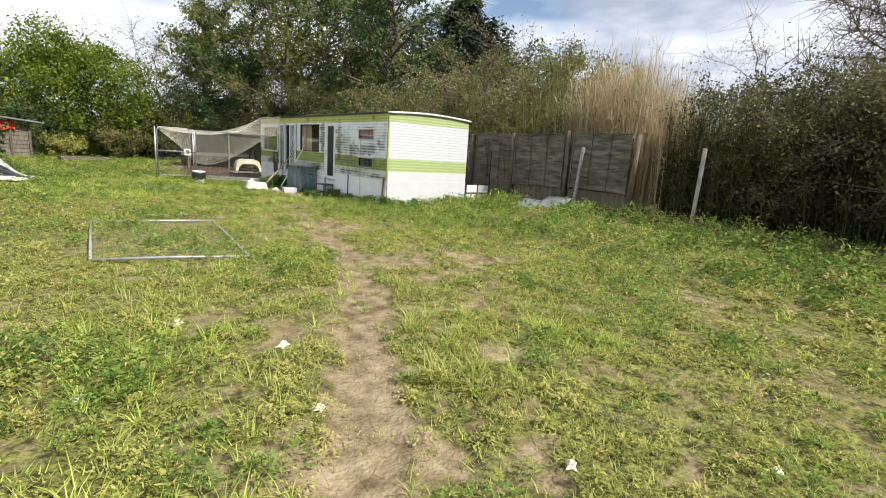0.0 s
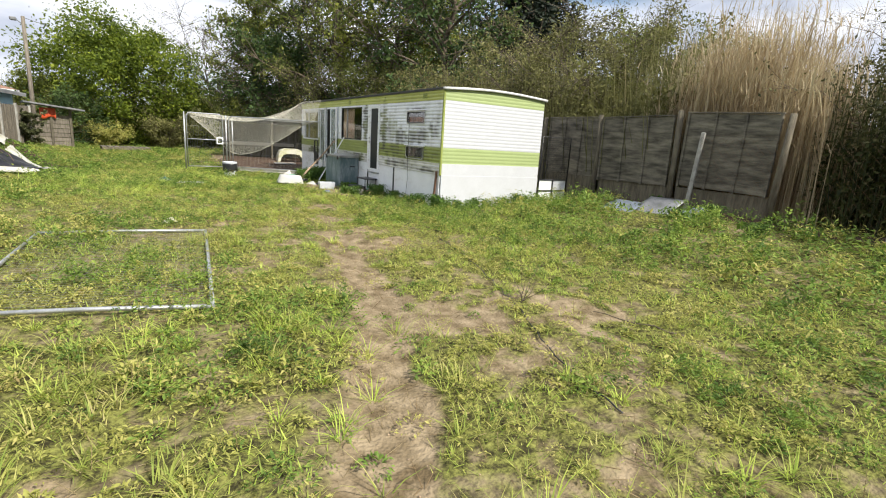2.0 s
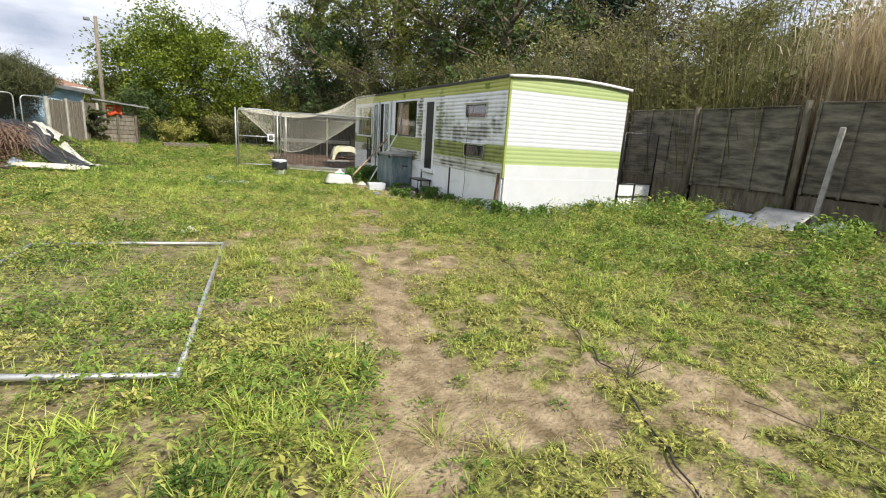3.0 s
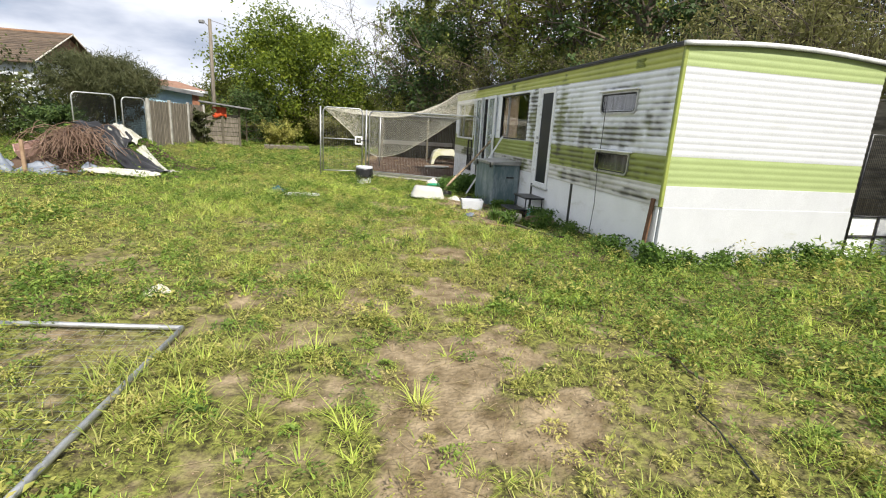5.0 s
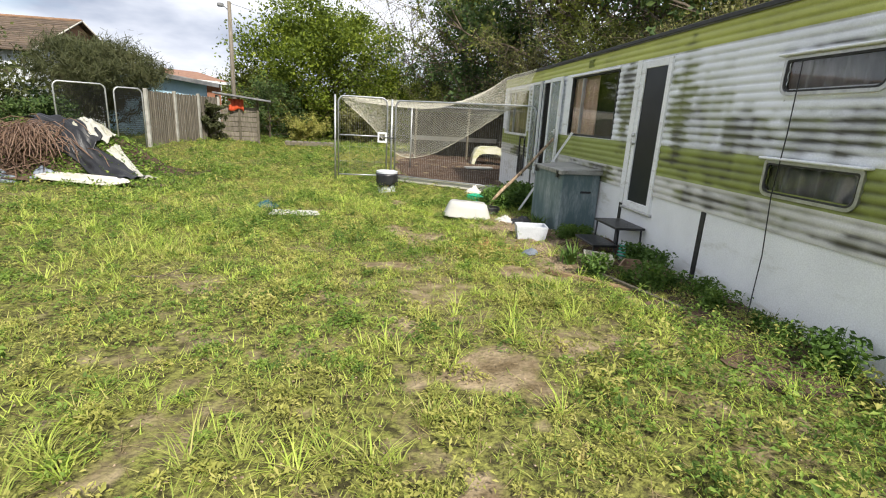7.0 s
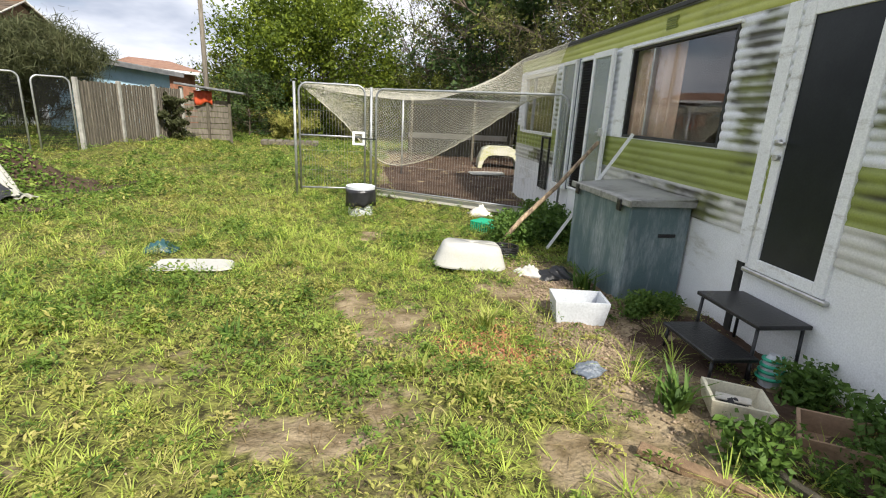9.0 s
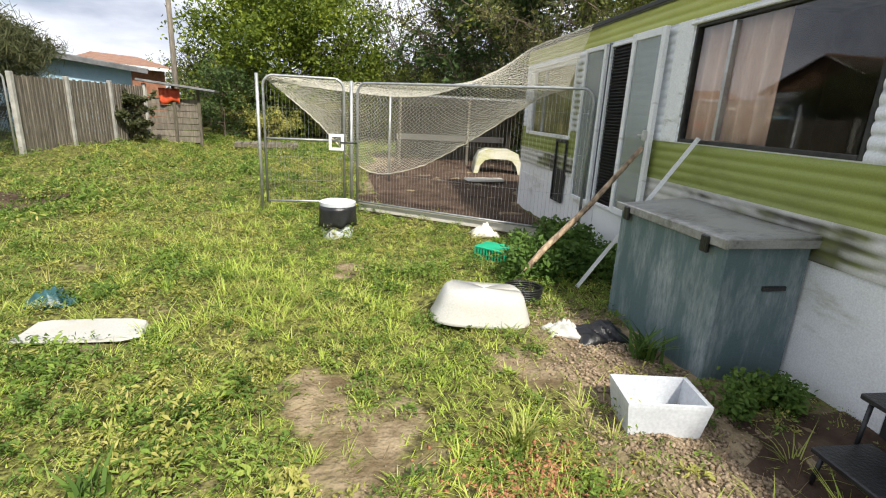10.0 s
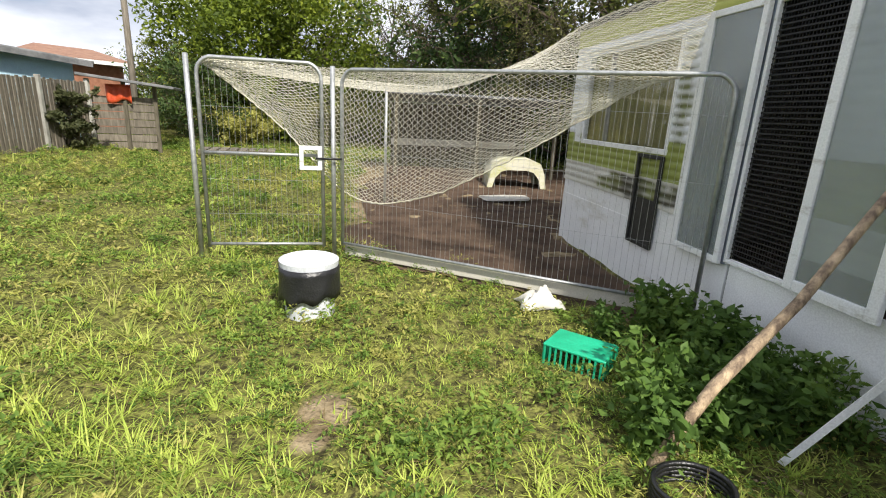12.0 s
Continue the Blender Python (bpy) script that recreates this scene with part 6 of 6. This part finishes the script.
def heap():
    bm = bmesh.new()
    sheet(bm, lambda u, v: (-4.7 + 4.8 * u, 20.2 + 3.0 * v, float(heap_z(-4.7 + 4.8 * u, 20.2 + 3.0 * v)) - 0.03), 40, 26)
    tagged(part("soil_mound", bm, M_PENSOIL), "overgrown heap of soil and garden rubbish", "heap")
    # bent roots and branches
    n = 210
    a0 = RNG.normal(0, 1, (n, 3)) * [0.26, 0.2, 0.12] + [-2.55, 20.9, 0.80]
    az, ln = RNG.normal(-1.4, 1.1, n), RNG.uniform(0.35, 0.95, n)
    A, B = [], []
    p = a0
    for k in range(5):
        step = np.stack([np.cos(az) * ln / 5, np.sin(az) * ln / 5, ln / 5 * (0.55 - 0.42 * k)], 1) + RNG.normal(0, 0.02, (n, 3))
        q = p + step
        q[:, 2] = np.maximum(q[:, 2], 0.07)
        A.append(p)
        B.append(q)
        p = q
    m = 260
    c = RNG.normal(0, 1, (m, 3)) * [0.32, 0.25, 0.2] + [-2.6, 20.8, 0.42]
    d = RNG.normal(0, 1, (m, 3)) * [0.22, 0.16, 0.2]
    c[:, 2] = np.maximum(c[:, 2], 0.1)
    A, B = np.concatenate(A + [c - d * 0.5]), np.concatenate(B + [c + d])
    A[:, 2], B[:, 2] = np.maximum(A[:, 2], 0.06), np.maximum(B[:, 2], 0.06)
    tagged(np_part("brush_pile", *sticks(A, B, np.full(len(A), 0.009), np.full(len(A), 0.007)), M_BRUSH), "tangled heap of dry brown roots and cut branches", "branches", kind="stuff")
    draped("plastic_sheet", [(-2.7, 21.35), (-2.1, 21.2), (-1.4, 20.95), (-0.6, 20.55)], 0.62, 0.055, M_BLACK, "black plastic sheeting draped over the rubbish heap", 11)
    draped("plastic_sheet", [(-2.9, 21.6), (-2.2, 21.5), (-1.5, 21.3)], 0.5, 0.06, M_BLACK, "torn black plastic sheeting on the heap", 12, 0.08)
    draped("sacking", [(-2.0, 21.62), (-1.7, 21.55), (-1.35, 21.5)], 0.40, 0.05, M_SACK, "white sacking on top of the rubbish heap", 15, 0.10)
    draped("sacking", [(-1.3, 21.4), (-0.95, 21.2), (-0.6, 20.95), (-0.35, 20.8)], 0.24, 0.04, M_SACK, "pale sacking trailing down the heap", 16, 0.03)
    for x, y, w, dd, h, m, lab, sd, rz in ((-3.05, 20.35, 1.1, 0.5, 0.30, M_SLATE, "dark grey-blue plastic sheet bundled at the heap", 13, 6), (-2.15, 20.55, 0.55, 0.4, 0.30, M_SLATE, "grey plastic sheet crumpled by the heap", 14, 30), (-3.9, 20.3, 0.7, 0.6, 0.5, M_SLATE, "tall grey-blue plastic bundle beside the heap", 17, 0)):
        crumple("plastic_sheet", x, y, w, dd, h, m, lab, "plastic sheet", sd, rz)
    bm = bmesh.new()
    block(bm, -0.035, 0.035, -0.03, 0.03, 0, 0.75, 0.006)
    tagged(part("stake", bm, M_CARD), "short reddish timber stake in front of the heap", "stake").matrix_world = pose(-3.25, 20.05, 0.02, 2, 1, 0)
    bm = bmesh.new()
    open_box(bm, 0.5, 0.34, 0.22, 0.01, 0.95)
    tagged(part("pink_box", bm, M_CHIP_PALE), "faded pinkish plastic box tipped on the heap", "box").matrix_world = pose(-3.45, 20.75, 0.42, 24, -16, 25)
    n = 6000
    p = np.stack([RNG.normal(-1.4, 0.8, n), RNG.normal(21.15, 0.5, n), np.zeros(n)], 1)
    p[:, 2] = heap_z(p[:, 0], p[:, 1]) + RNG.uniform(-0.03, 0.05, n)
    tagged(np_part("heap_weeds", *leaves(p, RNG.uniform(0.04, 0.09, n), RNG, 0.3), M_LUSH), "weeds growing over the rubbish heap", "weeds", kind="stuff")


heap()
for p, q, h in (((-4.45, 25.1), (-3.55, 25.9), 2.0), ((-3.4, 26.05), (-2.88, 26.6), 1.95)):
    ob = thing("tube_gate", 0, 0, 0, "grey tube gate with dark netting standing by the heap", "gate", group="tube gates")
    bm = bmesh.new()
    rounded(bm, p, q, 0.0, h, 0.022)
    part("tube_frame", bm, M_GALV, ob)
    p2, q2 = np.array(p), np.array(q)
    segs = [((*(p2 + (q2 - p2) * i / 30), 0.1), (*(p2 + (q2 - p2) * i / 30), h - 0.05)) for i in range(1, 30)] + [((*p2, z), (*q2, z)) for z in np.arange(0.15, h - 0.1, 0.06)]
    np_part("mesh", *mesh_wires(segs, 0.004), M_BLACKMESH, ob)

# ---- boundary fence, sheds, pole and houses on the far left ----
F0, F1 = Vector((-2.85, 26.75, 0.05)), Vector((-2.2, 31.6, 0.05))
fence = thing("board_fence", F0.x, F0.y, F0.z, "weathered grey close-board fence with pale concrete posts", "fence", rz=math.degrees(math.atan2((F1 - F0).y, (F1 - F0).x)))
L = (F1 - F0).length
bm = bmesh.new()
block(bm, 0, 0.105, -0.012, 0.012, 0.12, 1.85, 0.003)
b0 = part("board", bm, M_FENCEV, fence)
for i in range(int(L / 0.11)):
    b = b0 if i == 0 else new("board", b0.data)
    b.parent = fence
    b.matrix_local = pose(i * 0.11, 0.006 * (i % 2), 0.015 * math.sin(i * 2.7), 0, 0, 8)
bm = bmesh.new()
block(bm, -0.05, 0.05, -0.06, 0.04, 0, 1.92, 0.01)
b0 = part("concrete_post", bm, M_CONCRETE, fence)
for i in range(1, 4):
    b = new("concrete_post", b0.data)
    b.parent = fence
    b.matrix_local = pose(i * L / 3.02, 0, 0)
shed = thing("lean_to_shed", -1.72, 32.0, 0.05, "small weathered timber lean-to with a sloping felt roof", "shed", rz=12)
for i in range(7):
    bm = bmesh.new()
    block(bm, -0.6, 0.9, -0.02, 0.02, 0.15 + i * 0.2, 0.33 + i * 0.2, 0.004)
    part("board", bm, M_FENCEV, shed)
for x in (-0.62, 0.2, 0.92):
    bm = bmesh.new()
    block(bm, x - 0.05, x + 0.05, -0.09, -0.02, 0, 1.95, 0.006)
    part("post", bm, M_POSTW, shed)
bm = bmesh.new()
block(bm, -0.95, 1.25, -0.5, 1.4, 1.92, 1.99, 0.01, pose(0, 0, 0, 0, 6, 0))
part("roof", bm, M_FELT, shed)
bm = bmesh.new()
sheet(bm, lambda u, v: (-0.20 + 0.58 * u, -0.13 - 0.03 * math.sin(u * 14), 1.40 + 0.44 * v - 0.06 * math.sin(u * 7) * (1 - v)), 16, 5, 0.012)
tagged(part("orange_netting", bm, M_ORANGE), "bright orange plastic netting hung on the shed", "netting").matrix_world = pose(-1.72, 32.0, 0.05, 0, 0, 12)


def building(name, x, y, w, d, eave, ridge, rz, wall, roof, label, hip=0.0, slope=False):
    ob = thing(name, x, y, 0, label, "building", rz=rz)
    bm = bmesh.new()
    for v in block(bm, -w / 2, w / 2, -d / 2, d / 2, 0, eave):
        if slope and v.co.z > 1:
            v.co.z += (ridge - eave) * (0.5 - v.co.x / w)
    part("wall", bm, wall, ob)
    bm = bmesh.new()
    o = 0.35
    if slope:
        sheet(bm, lambda u, v: (-w / 2 - o + u * (w + 2 * o), -d / 2 - o + v * (d + 2 * o), ridge + (eave - ridge) * u + 0.04), 20, 2, 0.08)
    else:
        e = [bm.verts.new(p) for p in ((-w / 2 - o, -d / 2 - o, eave), (w / 2 + o, -d / 2 - o, eave), (w / 2 + o, d / 2 + o, eave), (-w / 2 - o, d / 2 + o, eave))]
        r = [bm.verts.new((-w / 2 + hip, 0, ridge)), bm.verts.new((w / 2 - hip, 0, ridge))]
        for f in ((e[0], e[1], r[1], r[0]), (e[1], e[2], r[1]), (e[2], e[3], r[0], r[1]), (e[3], e[0], r[0]), (e[3], e[2], e[1], e[0])):
            bm.faces.new(f)
    part("roof", bm, roof, ob)
    bm = bmesh.new()
    block(bm, -w / 2 - 0.3, w / 2 + 0.3, -d / 2 - 0.37, -d / 2 - 0.30, eave - 0.12, eave + 0.0)
    for v in bm.verts:
        if slope:
            v.co.z += (ridge - eave) * (0.5 - v.co.x / (w + 0.7))
    part("fascia", bm, M_FELT if slope else M_FRAME, ob)
    return ob


def house():
    """Bungalow with a tile-hung gable over a white wall."""
    x1, x0, y0, y1, eave, ridge = -8.2, -20.0, 30.7, 36.7, 3.25, 4.55
    ob = thing("house", x1, y0, 0.05, "white walled bungalow with a brown tiled roof and tile-hung gable", "house")
    mid = (y1 - y0) / 2
    bm = bmesh.new()
    block(bm, x0 - x1, 0, 0, y1 - y0, 0, eave - 0.05)
    part("wall", bm, M_RENDER, ob)
    bm = bmesh.new()
    gable = [bm.verts.new((x, y, z - 0.05)) for x in (-0.12, 0.03) for y, z in ((0, eave), (y1 - y0, eave), (mid, ridge - 0.04))]
    for f in ((0, 1, 2), (5, 4, 3), (0, 3, 4, 1), (1, 4, 5, 2), (2, 5, 3, 0)):
        bm.faces.new([gable[k] for k in f])
    part("gable", bm, M_CLAYDARK, ob, "brown hung tiles on the gable")
    for side, ya in ((0, -0.35), (1, y1 - y0 + 0.35)):
        n = 17
        base = None
        for k in range(n):
            t0, t1 = k / n, (k + 1.25) / n
            at = lambda t: (ya + (mid - ya) * t, eave - 0.2 + (ridge - eave + 0.2) * t)
            (ya0, za0), (ya1, za1) = at(t0), at(min(t1, 1))
            bm = bmesh.new()
            v = [bm.verts.new(p) for p in ((x0 - x1, ya0, za0 + 0.05), (0.2, ya0, za0 + 0.05), (0.2, ya1, za1 + 0.02), (x0 - x1, ya1, za1 + 0.02), (x0 - x1, ya0, za0), (0.2, ya0, za0), (0.2, ya1, za1 - 0.02), (x0 - x1, ya1, za1 - 0.02))]
            for f in ((0, 1, 2, 3), (7, 6, 5, 4), (0, 4, 5, 1), (2, 6, 7, 3), (1, 5, 6, 2), (0, 3, 7, 4)):
                bm.faces.new([v[q] for q in f])
            part("tile_course", bm, M_ROOFTILE, ob)
        bm = bmesh.new()
        tube(bm, [(0.22, ya, eave - 0.17), (0.22, mid, ridge + 0.04)], 0.03, 6)
        part("verge", bm, M_BOARDW, ob)
    bm = bmesh.new()
    tube(bm, [(x0 - x1, mid, ridge + 0.03), (0.22, mid, ridge + 0.03)], 0.07, 8)
    part("ridge_tiles", bm, M_CLAYDARK, ob)


house()
building("blue_shed", -4.55, 31.75, 2.7, 2.4, 2.42, 2.66, 59, M_BLUE, M_FELT, "light blue painted shed with a sloping felt roof", slope=True)
building("clay_roof_shed", -5.6, 37.4, 2.4, 2.6, 2.75, 3.2, 54, M_BRICK, M_CLAY, "low building with an orange clay tile roof", 0.3)
pole = thing("utility_pole", -2.53, 35.1, 0.0, "grey timber utility pole with a small lamp and bracket", "pole")
bm = bmesh.new()
tube(bm, [(0, 0, 0), (0.0, 0, 3), (0, 0, 6.1)], [0.11, 0.095, 0.08], 10)
part("shaft", bm, M_FENCEV, pole)
bm = bmesh.new()
tube(bm, [(-0.05, 0, 5.75), (-0.3, -0.02, 5.95)], 0.02)
block(bm, -0.50, -0.24, -0.09, 0.07, 5.86, 6.02, 0.03)
part("lamp_head", bm, M_FELT, pole)
bm = bmesh.new()
tube(bm, [(0, 0, 6.05), (0.9, 0.3, 5.85)], 0.012)
part("bracket", bm, M_FELT, pole)
bm = bmesh.new()
tube(bm, [(10.5 + 14 * t, 26 + 12 * t, 10.5 + 4.0 * t - 1.6 * math.sin(math.pi * t)) for t in np.linspace(0, 1, 14)], 0.02, 5)
tagged(part("overhead_cable", bm, M_BLACK), "dark overhead cable strung between trees", "cable")
ob = thing("pallet", 1.25, 32.3, 0.14, "weathered timber pallet lying flat in the grass", "pallet", rz=8)
for i in range(8):
    bm = bmesh.new()
    block(bm, -1.0 + i * 0.26, -0.8 + i * 0.26, -0.5, 0.5, 0.12, 0.145, 0.004)
    part("deck_board", bm, M_FENCEV, ob)
for y in (-0.45, 0, 0.45):
    bm = bmesh.new()
    block(bm, -1.0, 1.02, y - 0.05, y + 0.05, 0, 0.12, 0.004)
    part("bearer", bm, M_POSTW, ob)


# ---- plants along the caravan, stones, twigs ----
def weed_plant(rng, h, stems, size, broad):
    ob = thing("weed_plant", 0, 0, 0, "leafy dark green nettle-like weed against the caravan", "weed", group="weeds by the caravan")
    A, B, C_ = [], [], []
    for s in range(stems):
        p = np.array([*rng.normal(0, 0.09, 2), 0.0])
        d = np.array([*rng.normal(0, 0.22, 2), 1.0])
        for k in range(5):
            q = p + d * h * rng.uniform(0.7, 1.1) / 5
            A.append(p); B.append(q)
            for _ in range(13):
                C_.append(p + (q - p) * rng.rand() + rng.normal(0, 0.05, 3) * [1, 1, 0.4])
            p = q
    tagged(np_part("stem", *sticks(np.array(A), np.array(B), np.full(len(A), 0.005), np.full(len(A), 0.003)), M_NETTLE, ob), kind="stuff")
    np_part("foliage", *leaves(np.maximum(np.array(C_), [-9, -9, 0.01]), rng.uniform(0.6, 1.3, len(C_)) * size, rng, 0.4, broad), M_NETTLE, ob)
    return ob


rng = np.random.RandomState(5)
kinds = [weed_plant(rng, 0.36, 10, 0.065, 0.55), weed_plant(rng, 0.28, 9, 0.058, 0.5)]
spots = [(7.36, 12.2), (7.65, 12.08), (8.0, 12.15), (8.35, 12.2), (8.6, 12.1), (9.2, 12.22), (7.3, 12.75), (7.28, 13.15), (7.3, 13.5), (7.22, 13.9), (7.3, 14.3), (7.28, 14.6), (7.3, 15.1), (6.95, 16.88), (7.22, 16.92), (6.6, 18.9), (6.95, 19.1), (7.2, 19.4), (7.15, 19.8), (7.3, 20.1), (6.9, 19.6), (6.55, 19.35), (7.05, 20.4), (6.6, 20.3), (9.7, 12.1), (10.1, 12.15), (6.3, 19.0), (7.3, 18.9), (7.35, 19.2), (10.6, 8.6), (10.3, 6.9), (11.3, 8.2), (7.15, 14.75), (7.38, 15.5), (6.5, 14.85), (6.85, 14.72), (7.25, 15.35), (7.0, 14.6), (7.12, 16.8), (7.28, 16.7), (11.72, 9.75), (11.8, 9.9)]
for i, (x, y) in enumerate(spots):
    x, y = x + rng.uniform(-0.08, 0.05), y + rng.uniform(-0.1, 0.1)
    m = pose(x, y, gz(x, y) - 0.01, rng.uniform(-6, 6), rng.uniform(-6, 6), rng.uniform(0, 360))
    if i < 2:
        kinds[i].matrix_world = m
    else:
        copy_thing(kinds[i % 2], m).scale = [rng.uniform(0.85, 1.35) if y > 18.6 else rng.uniform(0.4, 0.95)] * 3


def clump(x, y, h, n, w, seed, label):
    r = np.random.RandomState(seed)
    a = r.uniform(0, 6.28, n)
    ob = np_part("leaf_clump", *blades(np.stack([r.normal(0, 0.04, n), r.normal(0, 0.04, n), np.zeros(n)], 1), a, r.uniform(0.6, 1.1, n) * h, np.full(n, w), r.uniform(0.3, 0.9, n), r.uniform(0.5, 0.95, n)), M_GRASS if w < 0.02 else M_NETTLE)
    ob.matrix_world = pose(x, y, gz(x, y))
    tagged(ob, label, "plant", group="strap-leaved clumps")


for i, (x, y, h, n, w) in enumerate(((6.72, 17.42, 0.30, 60, 0.022), (6.47, 15.42, 0.26, 80, 0.024), (3.75, 16.4, 0.22, 26, 0.022), (5.35, 15.55, 0.2, 90, 0.012), (5.0, 15.9, 0.18, 70, 0.012), (5.6, 16.6, 0.22, 90, 0.012), (2.35, 16.2, 0.2, 40, 0.014))):
    clump(x, y, h, n, w, 200 + i, "tuft of long arching strap leaves")


def stones(name, cx, cy, sx, sy, n, size, material, label):
    x, y = RNG.normal(cx, sx, n), RNG.normal(cy, sy, n)
    s = RNG.uniform(0.5, 1.3, n) * size
    base = np.array([(1, 0, 0), (-1, 0, 0), (0, 1, 0), (0, -1, 0), (0, 0, 0.6), (0, 0, -0.6)], float)
    v = base[None] * s[:, None, None] * RNG.uniform(0.6, 1.2, (n, 6, 1))
    t = RNG.uniform(0, 6.28, n)
    vx = v[:, :, 0] * np.cos(t)[:, None] - v[:, :, 1] * np.sin(t)[:, None] + x[:, None]
    vy = v[:, :, 0] * np.sin(t)[:, None] + v[:, :, 1] * np.cos(t)[:, None] + y[:, None]
    vz = v[:, :, 2] + (ground_z(x, y) + s * 0.2)[:, None]
    k = np.arange(n)[:, None] * 6
    f = np.concatenate([k + q for q in ([0, 2, 4], [2, 1, 4], [1, 3, 4], [3, 0, 4], [2, 0, 5], [1, 2, 5], [3, 1, 5], [0, 3, 5])])
    tagged(np_part(name, np.stack([vx, vy, vz], 2).reshape(-1, 3), f, material), label, "stones", kind="stuff")


stones("gravel", 6.45, 16.9, 0.22, 0.75, 4200, 0.016, M_STONE, "pale gravel and stones spilled beside the caravan")
stones("path_pebbles", 4.5, 11.5, 1.4, 4.2, 3600, 0.009, M_STONE, "small pebbles scattered over the bare soil")
stones("brick_chips", 5.6, 16.25, 0.20, 0.22, 1400, 0.013, M_CHIP, "patch of reddish brick chips on the soil")
for i, (x, y, ln, az) in enumerate(((5.75, 5.2, 0.8, 110), (5.9, 10.6, 1.1, 60), (6.1, 9.6, 0.9, 95), (2.1, 14.6, 0.5, 20))):
    bm = bmesh.new()
    rr = random.Random(i)
    pts = []
    for k in range(7):
        px, py = x + math.cos(radians(az)) * ln * k / 6 + rr.uniform(-0.03, 0.03), y + math.sin(radians(az)) * ln * k / 6 + rr.uniform(-0.03, 0.03)
        pts.append((px, py, gz(px, py) + 0.012 + rr.uniform(0, 0.03)))
    tube(bm, pts, [0.009 - 0.001 * k for k in range(7)], 5)
    tube(bm, [pts[3], (pts[3][0] + 0.15, pts[3][1] + 0.1, pts[3][2] + 0.06)], 0.004, 5)
    tagged(part("fallen_twig", bm, M_BARK), "thin dark fallen twig on the grass", "twig", group="fallen twigs")


# thin cable across the soil and a dead bare plant beside it
bm = bmesh.new()
RUN = [(5.85, 9.5), (5.73, 9.03), (5.35, 7.67), (5.11, 7.03), (4.93, 6.56), (4.68, 5.96), (4.5, 5.56), (4.3, 5.05), (4.2, 4.6)]
LINE = [curve_at(RUN, t) for t in np.linspace(0, 1, 60)]
tube(bm, [(p[0] + 0.012 * math.sin(i * 1.3), p[1], gz(p[0], p[1]) + 0.012 + 0.012 * abs(math.sin(i * 0.7))) for i, p in enumerate(LINE)], 0.0055, 6)
tagged(part("ground_cable", bm, M_BLACK), "long thin black cable trailing across the bare soil", "cable")
rng = np.random.RandomState(77)
A, B, R = [], [], []
for k in range(7):
    p = np.array([4.98, 6.42, gz(4.98, 6.42)])
    d = np.array([rng.normal(0, 0.35), rng.normal(0, 0.35), 1.0])
    for j in range(5):
        q = p + d * 0.055 + rng.normal(0, 0.012, 3)
        A.append(p); B.append(q); R.append(0.005 - 0.0007 * j)
        A.append(q); B.append(q + rng.normal(0, 0.035, 3)); R.append(0.002)
        p = q
tagged(np_part("dead_plant", *sticks(np.array(A), np.array(B), np.array(R), np.array(R) * 0.7), M_BARK), "small dead brown plant with bare stems", "plant")
